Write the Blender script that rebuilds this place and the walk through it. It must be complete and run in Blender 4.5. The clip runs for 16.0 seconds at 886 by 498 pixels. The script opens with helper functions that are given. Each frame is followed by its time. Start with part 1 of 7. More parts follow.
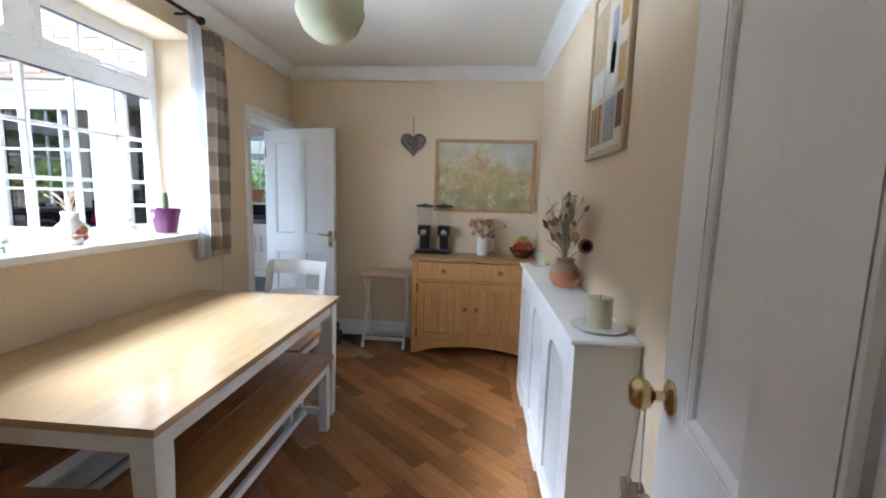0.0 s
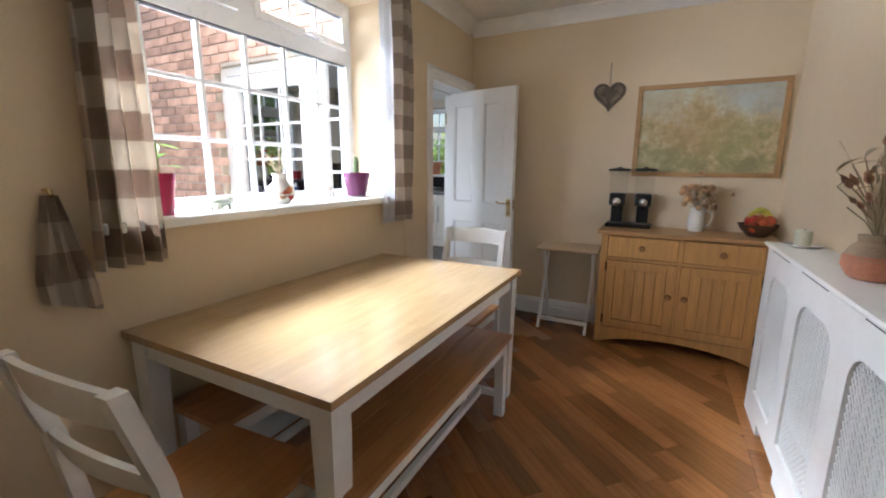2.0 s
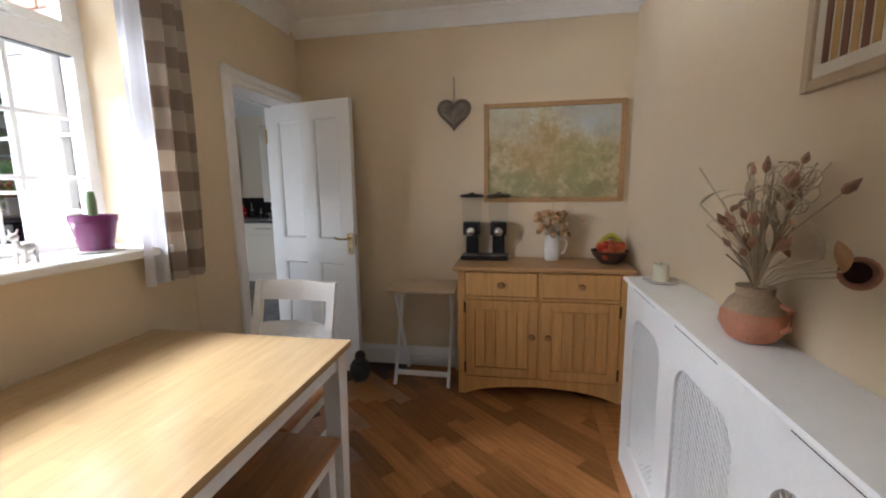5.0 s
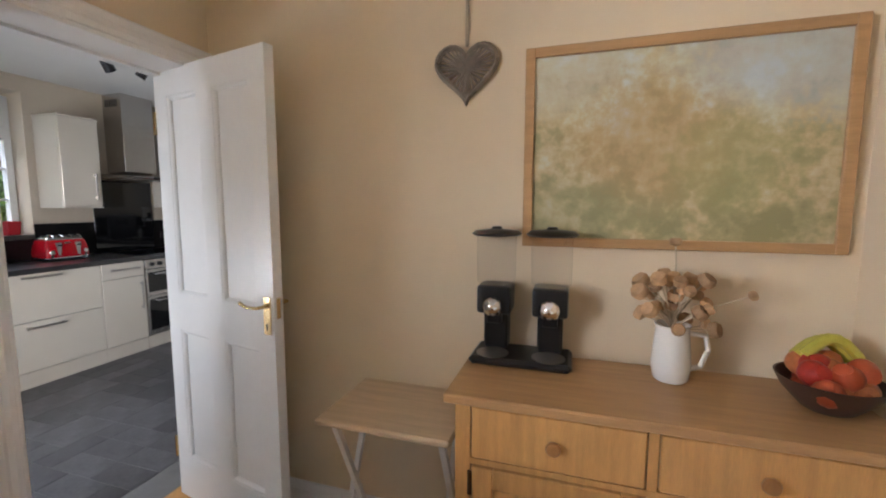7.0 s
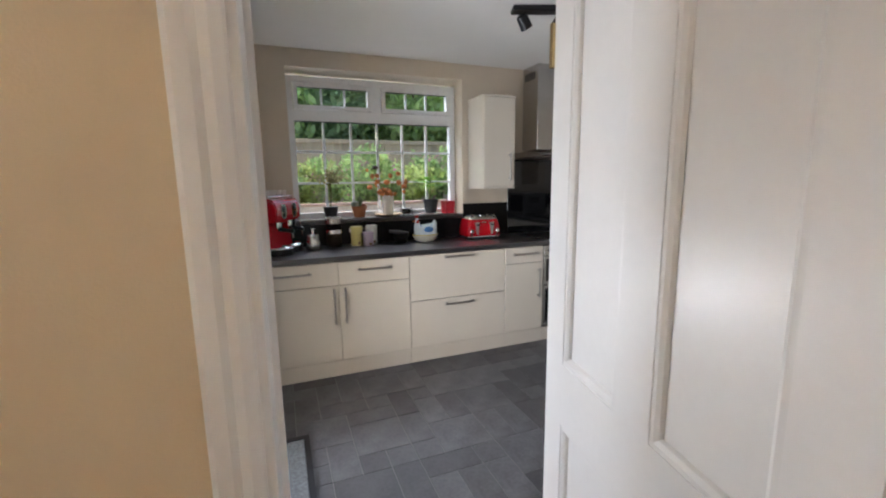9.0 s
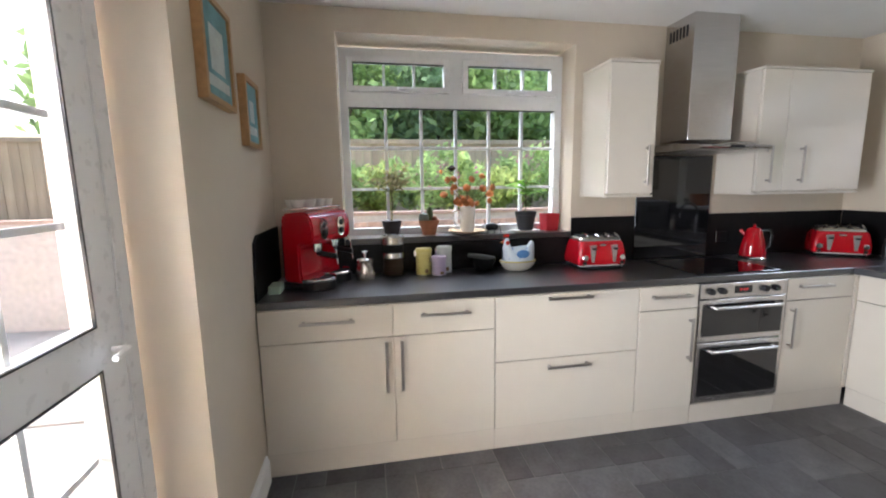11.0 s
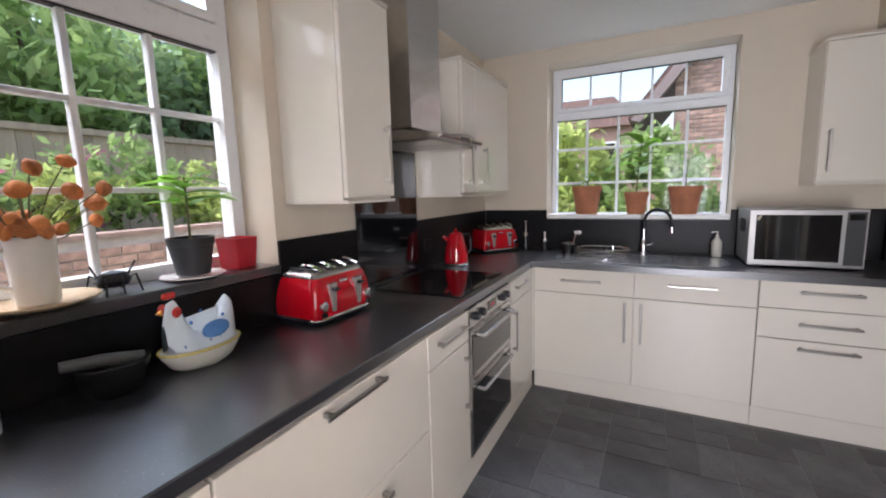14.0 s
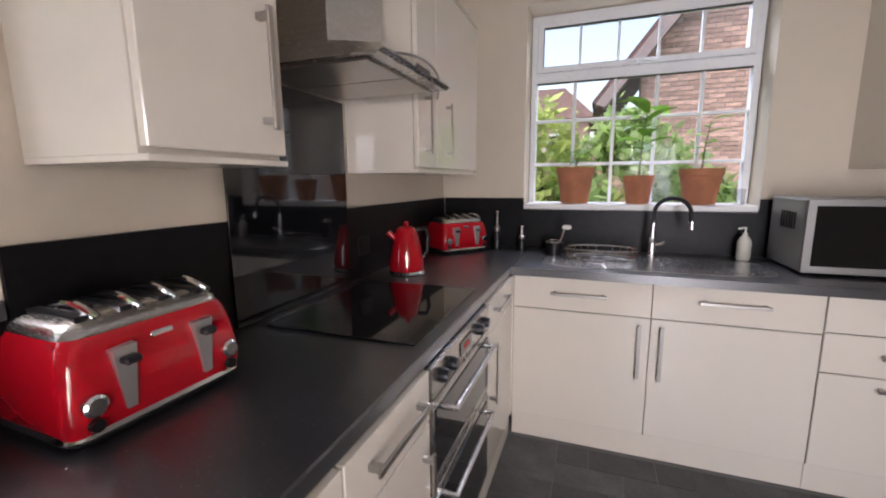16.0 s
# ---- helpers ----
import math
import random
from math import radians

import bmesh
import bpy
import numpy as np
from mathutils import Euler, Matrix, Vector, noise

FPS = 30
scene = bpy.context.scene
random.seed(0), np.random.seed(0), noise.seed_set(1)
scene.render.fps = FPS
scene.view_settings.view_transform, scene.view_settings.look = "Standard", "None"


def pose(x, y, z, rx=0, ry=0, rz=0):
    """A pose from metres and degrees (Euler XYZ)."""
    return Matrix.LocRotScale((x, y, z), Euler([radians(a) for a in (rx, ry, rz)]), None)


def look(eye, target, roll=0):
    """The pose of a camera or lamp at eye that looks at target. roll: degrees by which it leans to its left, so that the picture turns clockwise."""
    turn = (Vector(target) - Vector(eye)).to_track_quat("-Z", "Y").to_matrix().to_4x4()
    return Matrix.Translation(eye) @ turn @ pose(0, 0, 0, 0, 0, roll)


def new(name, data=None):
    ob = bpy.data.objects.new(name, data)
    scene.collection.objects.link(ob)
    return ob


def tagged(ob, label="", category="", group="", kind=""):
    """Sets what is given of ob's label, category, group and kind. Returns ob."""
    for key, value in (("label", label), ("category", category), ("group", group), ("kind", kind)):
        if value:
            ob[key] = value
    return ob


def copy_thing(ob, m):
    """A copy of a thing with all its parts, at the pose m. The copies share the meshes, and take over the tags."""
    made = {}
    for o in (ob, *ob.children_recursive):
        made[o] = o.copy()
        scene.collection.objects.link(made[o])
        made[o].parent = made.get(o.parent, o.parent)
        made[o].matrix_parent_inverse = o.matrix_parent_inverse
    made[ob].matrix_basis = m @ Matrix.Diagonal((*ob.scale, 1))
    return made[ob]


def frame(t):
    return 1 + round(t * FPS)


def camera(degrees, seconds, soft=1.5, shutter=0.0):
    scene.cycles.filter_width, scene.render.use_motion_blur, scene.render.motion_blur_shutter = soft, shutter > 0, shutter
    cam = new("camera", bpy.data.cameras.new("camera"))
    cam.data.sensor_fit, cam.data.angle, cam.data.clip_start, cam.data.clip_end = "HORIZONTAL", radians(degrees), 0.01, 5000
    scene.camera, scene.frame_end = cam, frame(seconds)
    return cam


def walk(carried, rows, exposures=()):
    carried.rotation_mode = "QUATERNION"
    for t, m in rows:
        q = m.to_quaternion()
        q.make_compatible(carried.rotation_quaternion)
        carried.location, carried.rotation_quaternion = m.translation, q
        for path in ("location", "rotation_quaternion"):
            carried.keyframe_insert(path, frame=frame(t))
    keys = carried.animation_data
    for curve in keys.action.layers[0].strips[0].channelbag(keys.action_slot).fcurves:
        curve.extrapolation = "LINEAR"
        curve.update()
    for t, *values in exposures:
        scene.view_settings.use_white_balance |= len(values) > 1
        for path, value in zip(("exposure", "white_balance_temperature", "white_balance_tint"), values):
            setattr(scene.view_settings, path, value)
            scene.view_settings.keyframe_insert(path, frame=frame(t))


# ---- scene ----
cam = camera(93.7, 16.0, 2.0)
PATH = [
    (0, (-0.086, 0.489, 1.401), (-0.245, 2.467, 1.15), 1.6),
    (0.5, (-0.121, 0.543, 1.387), (-0.443, 2.497, 1.11), 1.7),
    (1, (-0.179, 0.613, 1.339), (-0.585, 2.544, 1.013), 1.9),
    (1.5, (-0.223, 0.674, 1.306), (-0.822, 2.542, 0.913), 1.2),
    (2, (-0.277, 0.787, 1.31), (-1.183, 2.529, 0.93), 0.4),
    (2.5, (-0.283, 0.872, 1.34), (-1.34, 2.532, 0.989), 0.5),
    (3, (-0.273, 0.858, 1.344), (-1.246, 2.572, 1.005), 0.5),
    (3.5, (-0.263, 0.826, 1.35), (-1.051, 2.631, 1.002), 0.4),
    (4, (-0.243, 0.943, 1.353), (-0.891, 2.803, 1.002), 0.1),
    (4.5, (-0.224, 1.14, 1.372), (-0.743, 3.042, 1.035), -0.4),
    (5, (-0.261, 1.453, 1.378), (-0.614, 3.399, 1.08), -0.8),
    (5.2, (-0.292, 1.596, 1.402), (-0.539, 3.562, 1.136), -0.9),
    (7.3, (-0.344, 3.136, 1.403), (-1.139, 4.962, 1.219), 0.7),
    (7.5, (-0.432, 3.259, 1.383), (-1.453, 4.971, 1.225), 1.1),
    (7.6, (-0.473, 3.328, 1.393), (-1.619, 4.959, 1.224), 0.6),
    (8, (-0.704, 3.495, 1.381), (-2.252, 4.752, 1.217), 1.75),
    (8.5, (-0.978, 3.623, 1.413), (-2.74, 4.533, 1.155), 0.3),
    (9, (-1.236, 3.736, 1.448), (-3.076, 4.455, 1.129), -0.85),
    (9.5, (-1.555, 3.867, 1.45), (-3.459, 4.409, 1.172), -1.8),
    (9.7, (-1.687, 3.9, 1.434), (-3.602, 4.41, 1.161), -1.7),
    (11.8, (-2.637, 4.006, 1.476), (-4.588, 4.323, 1.167), -0.65),
    (12, (-2.763, 4.0, 1.457), (-4.671, 4.527, 1.173), 0.4),
    (12.5, (-3.016, 4.019, 1.45), (-4.694, 5.063, 1.137), 0.7),
    (13, (-3.224, 4.072, 1.427), (-4.71, 5.39, 1.204), -0.5),
    (13.5, (-3.43, 4.129, 1.433), (-4.682, 5.671, 1.193), -2.1),
    (14, (-3.595, 4.212, 1.419), (-4.498, 5.975, 1.143), -1.6),
    (14.5, (-3.825, 4.3, 1.451), (-4.396, 6.195, 1.163), -2.0),
    (15, (-3.942, 4.473, 1.476), (-4.431, 6.388, 1.173), -2.25),
    (15.5, (-3.963, 4.777, 1.449), (-4.552, 6.668, 1.175), -1.85),
    (16, (-3.97, 4.998, 1.344), (-4.649, 6.853, 1.024), -0.45),
]
EXPOSURES = [(0.0, 0.95, 4900, 7), (1.5, 0.85, 5300, 9), (3.0, 0.7, 5500, 11), (5.0, 0.6, 5600, 11), (7.3, 1.22, 5700, 13), (8.0, 1.25, 5750, 13), (8.5, 1.2, 5750, 13), (9.0, 1.35, 5800, 13), (9.5, 1.55, 5800, 12), (12.0, 1.95, 5700, 14), (12.5, 1.7, 5650, 14), (13.0, 1.5, 5700, 15), (13.5, 1.42, 5800, 17), (14.5, 1.48, 6050, 20), (16.0, 1.5, 6150, 22)]
walk(cam, [(t, look(eye, target, roll)) for t, eye, target, roll in PATH], EXPOSURES)

# ---- world and light ----
world = bpy.data.worlds.new("sky")
scene.world = world
world.use_nodes = True
wn = world.node_tree
sky = wn.nodes.new("ShaderNodeTexSky")
sky.sky_type, sky.sun_disc = "NISHITA", False
sky.sun_elevation, sky.sun_rotation = radians(60), radians(239)
sky.air_density, sky.dust_density, sky.ozone_density = 1.6, 4.0, 1.0
wn.nodes["Background"].inputs["Strength"].default_value = 0.15
wn.links.new(sky.outputs[0], wn.nodes["Background"].inputs["Color"])
sun = new("sun", bpy.data.lights.new("sun", "SUN"))
sun.data.energy, sun.data.angle, sun.data.color = 0.95, radians(70), (1.0, 0.99, 0.97)
sun.matrix_world = look((0, 0, 0), (0.5, 0.3, -1.0))


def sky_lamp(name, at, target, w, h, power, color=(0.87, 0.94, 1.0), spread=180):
    """Area lamp added outside a window or in a door opening, standing in for daylight."""
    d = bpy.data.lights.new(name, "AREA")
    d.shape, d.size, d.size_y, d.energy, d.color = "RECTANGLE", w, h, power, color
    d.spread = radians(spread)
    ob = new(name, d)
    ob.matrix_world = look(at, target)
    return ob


# added lamp outside, kept above the line of sight through the window
sky_lamp("dining_daylight", (-3.8, 2.25, 3.62), (0.3, 1.9, 0.85), 1.7, 1.3, 165, (1.0, 0.985, 0.96), 76)
# lamp added out of view at eye height, fills the north and east walls
sky_lamp("dining_fill_south", (-3.7, 0.45, 1.75), (0.2, 3.1, 1.3), 1.4, 1.5, 25, (1.0, 0.985, 0.96), 76)
# fill lamp added below the sill, out of view, brightens upper wall and ceiling
sky_lamp("dining_fill_low", (-3.6, 2.0, 0.76), (0.3, 2.5, 2.0), 2.2, 0.2, 20, (1.0, 0.99, 0.95), 80)
sky_lamp("kitchen_daylight_west", (-6.1, 4.66, 3.15), (-3.4, 5.2, 0.9), 1.8, 0.8, 15)
sky_lamp("kitchen_daylight_north", (-3.76, 8.9, 3.2), (-3.5, 5.6, 1.0), 1.5, 0.8, 36)
# area lamp added inside the garden door's glazing, brightens the units facing it
sky_lamp("garden_door_fill", (-3.125, 3.30, 1.07), (-3.125, 5.0, 1.07), 0.69, 1.7, 10, (1.0, 0.985, 0.955), 105)

# ---- materials ----


def mat(name, color, rough=0.5, metal=0.0, vary=0.12, scale=8.0, bump=0.0, bscale=60.0, per_object=0.0, coat=0.0, stretch=None, dark=None, trans=0.0, ior=1.45, sheen=0.0, spec=0.5):
    m = bpy.data.materials.new(name)
    m.use_nodes = True
    n, l = m.node_tree.nodes, m.node_tree.links
    b = n["Principled BSDF"]
    b.inputs["Roughness"].default_value, b.inputs["Metallic"].default_value = rough, metal
    b.inputs["IOR"].default_value, b.inputs["Transmission Weight"].default_value = ior, trans
    b.inputs["Coat Weight"].default_value, b.inputs["Coat Roughness"].default_value = coat, 0.08
    b.inputs["Sheen Weight"].default_value = sheen
    b.inputs["Specular IOR Level"].default_value = spec
    tc = n.new("ShaderNodeTexCoord")
    mp = n.new("ShaderNodeMapping")
    l.new(tc.outputs["Object"], mp.inputs["Vector"])
    if stretch:
        mp.inputs["Scale"].default_value = stretch
    big = n.new("ShaderNodeTexNoise")
    big.inputs["Scale"].default_value, big.inputs["Detail"].default_value = scale, 6.0
    fine = n.new("ShaderNodeTexNoise")
    fine.inputs["Scale"].default_value, fine.inputs["Detail"].default_value = scale * 9, 4.0
    l.new(mp.outputs[0], big.inputs["Vector"])
    l.new(mp.outputs[0], fine.inputs["Vector"])
    add = n.new("ShaderNodeMath")
    add.operation, add.inputs[1].default_value = "MULTIPLY_ADD", 0.65
    half = n.new("ShaderNodeMath")
    half.operation, half.inputs[1].default_value = "MULTIPLY", 0.35
    l.new(fine.outputs["Fac"], half.inputs[0])
    l.new(big.outputs["Fac"], add.inputs[0])
    l.new(half.outputs[0], add.inputs[2])
    ramp = n.new("ShaderNodeValToRGB")
    ramp.color_ramp.elements[0].position, ramp.color_ramp.elements[1].position = 0.32, 0.68
    lo = dark or tuple(c * (1 - vary) for c in color)
    hi = tuple(min(1.0, c * (1 + vary)) for c in color)
    ramp.color_ramp.elements[0].color, ramp.color_ramp.elements[1].color = (*lo, 1), (*hi, 1)
    l.new(add.outputs[0], ramp.inputs[0])
    out = ramp.outputs[0]
    if per_object:
        info = n.new("ShaderNodeObjectInfo")
        hsv = n.new("ShaderNodeHueSaturation")
        rng = n.new("ShaderNodeMapRange")
        rng.inputs["To Min"].default_value, rng.inputs["To Max"].default_value = 1 - per_object, 1 + per_object
        l.new(info.outputs["Random"], rng.inputs["Value"])
        l.new(rng.outputs[0], hsv.inputs["Value"])
        l.new(out, hsv.inputs["Color"])
        out = hsv.outputs[0]
    l.new(out, b.inputs["Base Color"])
    rr = n.new("ShaderNodeMapRange")
    rr.inputs["To Min"].default_value, rr.inputs["To Max"].default_value = max(0.02, rough * 0.85), min(1.0, rough * 1.18)
    l.new(fine.outputs["Fac"], rr.inputs["Value"])
    l.new(rr.outputs[0], b.inputs["Roughness"])
    if bump:
        bn = n.new("ShaderNodeTexNoise")
        bn.inputs["Scale"].default_value, bn.inputs["Detail"].default_value = bscale, 5.0
        l.new(mp.outputs[0], bn.inputs["Vector"])
        bp = n.new("ShaderNodeBump")
        bp.inputs["Strength"].default_value, bp.inputs["Distance"].default_value = bump, 0.004
        l.new(bn.outputs["Fac"], bp.inputs["Height"])
        l.new(bp.outputs[0], b.inputs["Normal"])
    return m


def glass(name, color=(1, 1, 1), rough=0.0, tint=0.96):
    """Thin clear pane: mostly see-through, with more gloss at a slant."""
    m = bpy.data.materials.new(name)
    m.use_nodes = True
    n, l = m.node_tree.nodes, m.node_tree.links
    n.remove(n["Principled BSDF"])
    t, g, mix, fr, pw_, ma = (n.new("ShaderNode" + k) for k in ("BsdfTransparent", "BsdfGlossy", "MixShader", "LayerWeight", "Math", "Math"))
    t.inputs[0].default_value = (*[c * tint for c in color], 1)
    g.inputs["Roughness"].default_value = rough
    pw_.operation, pw_.inputs[1].default_value = "POWER", 5.0
    ma.operation, ma.inputs[1].default_value, ma.inputs[2].default_value = "MULTIPLY_ADD", 0.8, 0.008
    fr.inputs[0].default_value = 0.5
    l.new(fr.outputs["Facing"], pw_.inputs[0])
    l.new(pw_.outputs[0], ma.inputs[0])
    l.new(ma.outputs[0], mix.inputs[0])
    l.new(t.outputs[0], mix.inputs[1])
    l.new(g.outputs[0], mix.inputs[2])
    l.new(mix.outputs[0], n["Material Output"].inputs[0])
    return m




def translucent(m, share, tint=1.6):
    """Let light through a thin leaf."""
    n, l = m.node_tree.nodes, m.node_tree.links
    b, out = n["Principled BSDF"], n["Material Output"]
    tr_, mx, hsv = n.new("ShaderNodeBsdfTranslucent"), n.new("ShaderNodeMixShader"), n.new("ShaderNodeHueSaturation")
    hsv.inputs["Value"].default_value = tint
    l.new(b.inputs["Base Color"].links[0].from_socket, hsv.inputs["Color"])
    l.new(hsv.outputs[0], tr_.inputs[0])
    mx.inputs[0].default_value = share
    l.new(b.outputs[0], mx.inputs[1])
    l.new(tr_.outputs[0], mx.inputs[2])
    l.new(mx.outputs[0], out.inputs[0])
    return m


WALL = mat("beige_emulsion", (0.73, 0.60, 0.415), 0.85, vary=0.03, scale=1.5, bump=0.12, bscale=220)
KWALL = mat("cream_emulsion", (0.64, 0.56, 0.45), 0.8, vary=0.03, scale=1.5, bump=0.12, bscale=220)
CEIL = mat("white_ceiling_paint", (0.84, 0.81, 0.74), 0.9, vary=0.02, scale=1.2, bump=0.1, bscale=150)
KCEIL = mat("kitchen_ceiling_paint", (0.86, 0.855, 0.83), 0.85, vary=0.02, scale=1.2, bump=0.1, bscale=150)
GLOSS = mat("white_gloss_paint", (0.84, 0.83, 0.81), 0.33, vary=0.025, scale=5, bump=0.05, bscale=40)
UPVC = mat("white_upvc", (0.84, 0.85, 0.86), 0.28, vary=0.02, scale=3)
SATIN = mat("white_satin_paint", (0.84, 0.83, 0.80), 0.4, vary=0.04, scale=6, bump=0.06, bscale=60)
IVORY = mat("ivory_gloss_laminate", (0.72, 0.665, 0.575), 0.05, vary=0.012, scale=2, coat=0.6)
IVORY_EDGE = mat("ivory_board", (0.69, 0.635, 0.55), 0.15, vary=0.02, scale=4)
BLACKTOP = mat("charcoal_laminate", (0.015, 0.015, 0.018), 0.3, vary=0.35, scale=30, bump=0.05, bscale=130, spec=0.7, coat=1.0)
for socket_name, value in (("Coat Roughness", 0.3), ("Coat IOR", 1.8)):
    BLACKTOP.node_tree.nodes["Principled BSDF"].inputs[socket_name].default_value = value


def flecks(m, color, scale, amount):
    """Scattered pale specks in a laminate."""
    n, l = m.node_tree.nodes, m.node_tree.links
    b, tc = n["Principled BSDF"], n.new("ShaderNodeTexCoord")
    nz, rp, mx = n.new("ShaderNodeTexNoise"), n.new("ShaderNodeMapRange"), n.new("ShaderNodeMixRGB")
    nz.inputs["Scale"].default_value, nz.inputs["Detail"].default_value = scale, 2.0
    rp.inputs["From Min"].default_value, rp.inputs["From Max"].default_value = amount, amount + 0.04
    mx.inputs[2].default_value = (*color, 1)
    src = b.inputs["Base Color"].links[0].from_socket
    l.new(tc.outputs["Object"], nz.inputs["Vector"])
    l.new(nz.outputs["Fac"], rp.inputs["Value"])
    l.new(rp.outputs[0], mx.inputs[0])
    l.new(src, mx.inputs[1])
    l.new(mx.outputs[0], b.inputs["Base Color"])


flecks(BLACKTOP, (0.10, 0.10, 0.115), 110, 0.665)
BLACK_TILE = mat("black_upstand", (0.008, 0.0075, 0.008), 0.4, vary=0.3, scale=25, spec=0.22)
BLACK_GLASS = mat("black_glass", (0.006, 0.006, 0.007), 0.03, vary=0.1, scale=3, coat=0.5)
STEEL = mat("brushed_steel", (0.56, 0.54, 0.52), 0.26, 1.0, vary=0.08, scale=6, stretch=(1, 1, 18))
CHROME = mat("chrome", (0.75, 0.75, 0.76), 0.08, 1.0, vary=0.04)
BRASS = mat("polished_brass", (0.60, 0.46, 0.235), 0.2, 1.0, vary=0.1, scale=20)
NICKEL = mat("satin_nickel", (0.45, 0.425, 0.395), 0.32, 1.0, vary=0.06)
PANE = glass("window_glass")
# tint darkens the overbright outdoors seen through the dining window
PANE_DINING = glass("double_glazing", tint=0.84)
CLEAR = glass("clear_plastic", tint=0.9)
TABLEWOOD = mat("lacquered_pale_wood", (0.45, 0.305, 0.155), 0.2, vary=0.12, scale=4, stretch=(9, 0.7, 1), coat=0.5, per_object=0.05)
BENCHWOOD = mat("oiled_bench_wood", (0.42, 0.20, 0.07), 0.32, vary=0.2, scale=5, stretch=(9, 0.7, 1), per_object=0.1)
OAK = mat("honey_oak", (0.60, 0.335, 0.115), 0.38, vary=0.16, scale=5, stretch=(9, 9, 0.8), bump=0.1, bscale=50, per_object=0.06)
OAKTOP = mat("honey_oak_top", (0.45, 0.265, 0.115), 0.38, vary=0.16, scale=5, stretch=(0.8, 9, 9), bump=0.1, bscale=50)
FLOORWOOD = mat("varnished_parquet", (0.29, 0.124, 0.038), 0.25, vary=0.28, scale=4, stretch=(1, 12, 1), bump=0.08, bscale=40, per_object=0.34, coat=0.1)
FLOORGAP = mat("dark_floor_joint", (0.05, 0.02, 0.01), 0.7)
SLATE = mat("charcoal_slate_vinyl", (0.088, 0.085, 0.088), 0.42, vary=0.4, scale=6, bump=0.25, bscale=30, per_object=0.3)
GROUT = mat("grey_grout", (0.20, 0.195, 0.19), 0.8)
BRICK = mat("red_brick", (0.55, 0.36, 0.275), 0.85, vary=0.3, scale=14, bump=0.5, bscale=50, per_object=0.3)
MORTAR = mat("pale_mortar", (0.52, 0.47, 0.42), 0.95, vary=0.15, scale=20)
BLACK_PLASTIC = mat("black_plastic", (0.012, 0.012, 0.013), 0.3)
RED = mat("red_enamel", (0.46, 0.004, 0.012), 0.12, vary=0.05, coat=0.6)
TERRA = mat("terracotta", (0.42, 0.17, 0.085), 0.75, vary=0.2, scale=12, bump=0.2)
WHITE_CERAMIC = mat("white_ceramic", (0.80, 0.77, 0.72), 0.15, vary=0.03)

# ---- mesh tools ----


def box(bm, x0, y0, z0, x1, y1, z1, bevel=0.0, seg=1):
    r = bmesh.ops.create_cube(bm, size=1.0, matrix=Matrix.LocRotScale(((x0 + x1) / 2, (y0 + y1) / 2, (z0 + z1) / 2), None, (abs(x1 - x0), abs(y1 - y0), abs(z1 - z0))))
    if bevel:
        edges = list({e for v in r["verts"] for e in v.link_edges})
        bmesh.ops.bevel(bm, geom=edges, offset=bevel, segments=seg, affect="EDGES", profile=0.7)
    return bm


def boxes(*rows, bevel=0.0):
    bm = bmesh.new()
    for r in rows:
        box(bm, *r, bevel=bevel)
    return bm


def lathe(profile, n=24, bm=None, at=(0, 0, 0)):
    """Turned solid from (radius, height) pairs."""
    bm = bm or bmesh.new()
    rings = []
    for r, z in profile:
        if r < 1e-5:
            rings.append([bm.verts.new((at[0], at[1], at[2] + z))])
        else:
            rings.append([bm.verts.new((at[0] + r * math.cos(2 * math.pi * k / n), at[1] + r * math.sin(2 * math.pi * k / n), at[2] + z)) for k in range(n)])
    for a, b in zip(rings, rings[1:]):
        for k in range(n):
            q = [a[k % len(a)], a[(k + 1) % len(a)], b[(k + 1) % len(b)], b[k % len(b)]]
            q = list(dict.fromkeys(q))
            if len(q) > 2:
                bm.faces.new(q)
    for ring, flip in ((rings[0], True), (rings[-1], False)):
        if len(ring) > 2:
            bm.faces.new(ring[::-1] if flip else ring)
    return bm


def tube(points, r, n=8, bm=None, taper=1.0):
    """Round bar along a line of points."""
    bm = bm or bmesh.new()
    pts = [Vector(p) for p in points]
    rings = []
    up = Vector((0.13, 0.31, 0.94))
    for i, p in enumerate(pts):
        d = (pts[min(i + 1, len(pts) - 1)] - pts[max(i - 1, 0)]).normalized()
        a = d.cross(up)
        if a.length < 0.05:
            a = d.cross(Vector((1, 0, 0)))
        a.normalize()
        b = d.cross(a)
        rad = r * (1 + (taper - 1) * i / max(1, len(pts) - 1))
        rings.append([bm.verts.new(p + rad * (math.cos(2 * math.pi * k / n) * a + math.sin(2 * math.pi * k / n) * b)) for k in range(n)])
    for a, b in zip(rings, rings[1:]):
        for k in range(n):
            bm.faces.new((a[k], a[(k + 1) % n], b[(k + 1) % n], b[k]))
    bm.faces.new(rings[0][::-1])
    bm.faces.new(rings[-1])
    return bm


def prism(poly, axis, a, b, bm=None):
    """A flat outline pushed along an axis from a to b. The outline's two numbers are the two other axes in order."""
    bm = bm or bmesh.new()

    def at(p, h):
        c = list(p)
        c.insert("xyz".index(axis), h)
        return c

    lo = [bm.verts.new(at(p, a)) for p in poly]
    hi = [bm.verts.new(at(p, b)) for p in poly]
    n = len(poly)
    bm.faces.new(lo)
    bm.faces.new(hi[::-1])
    for k in range(n):
        bm.faces.new((lo[k], hi[k], hi[(k + 1) % n], lo[(k + 1) % n]))
    bmesh.ops.recalc_face_normals(bm, faces=bm.faces[:])
    return bm


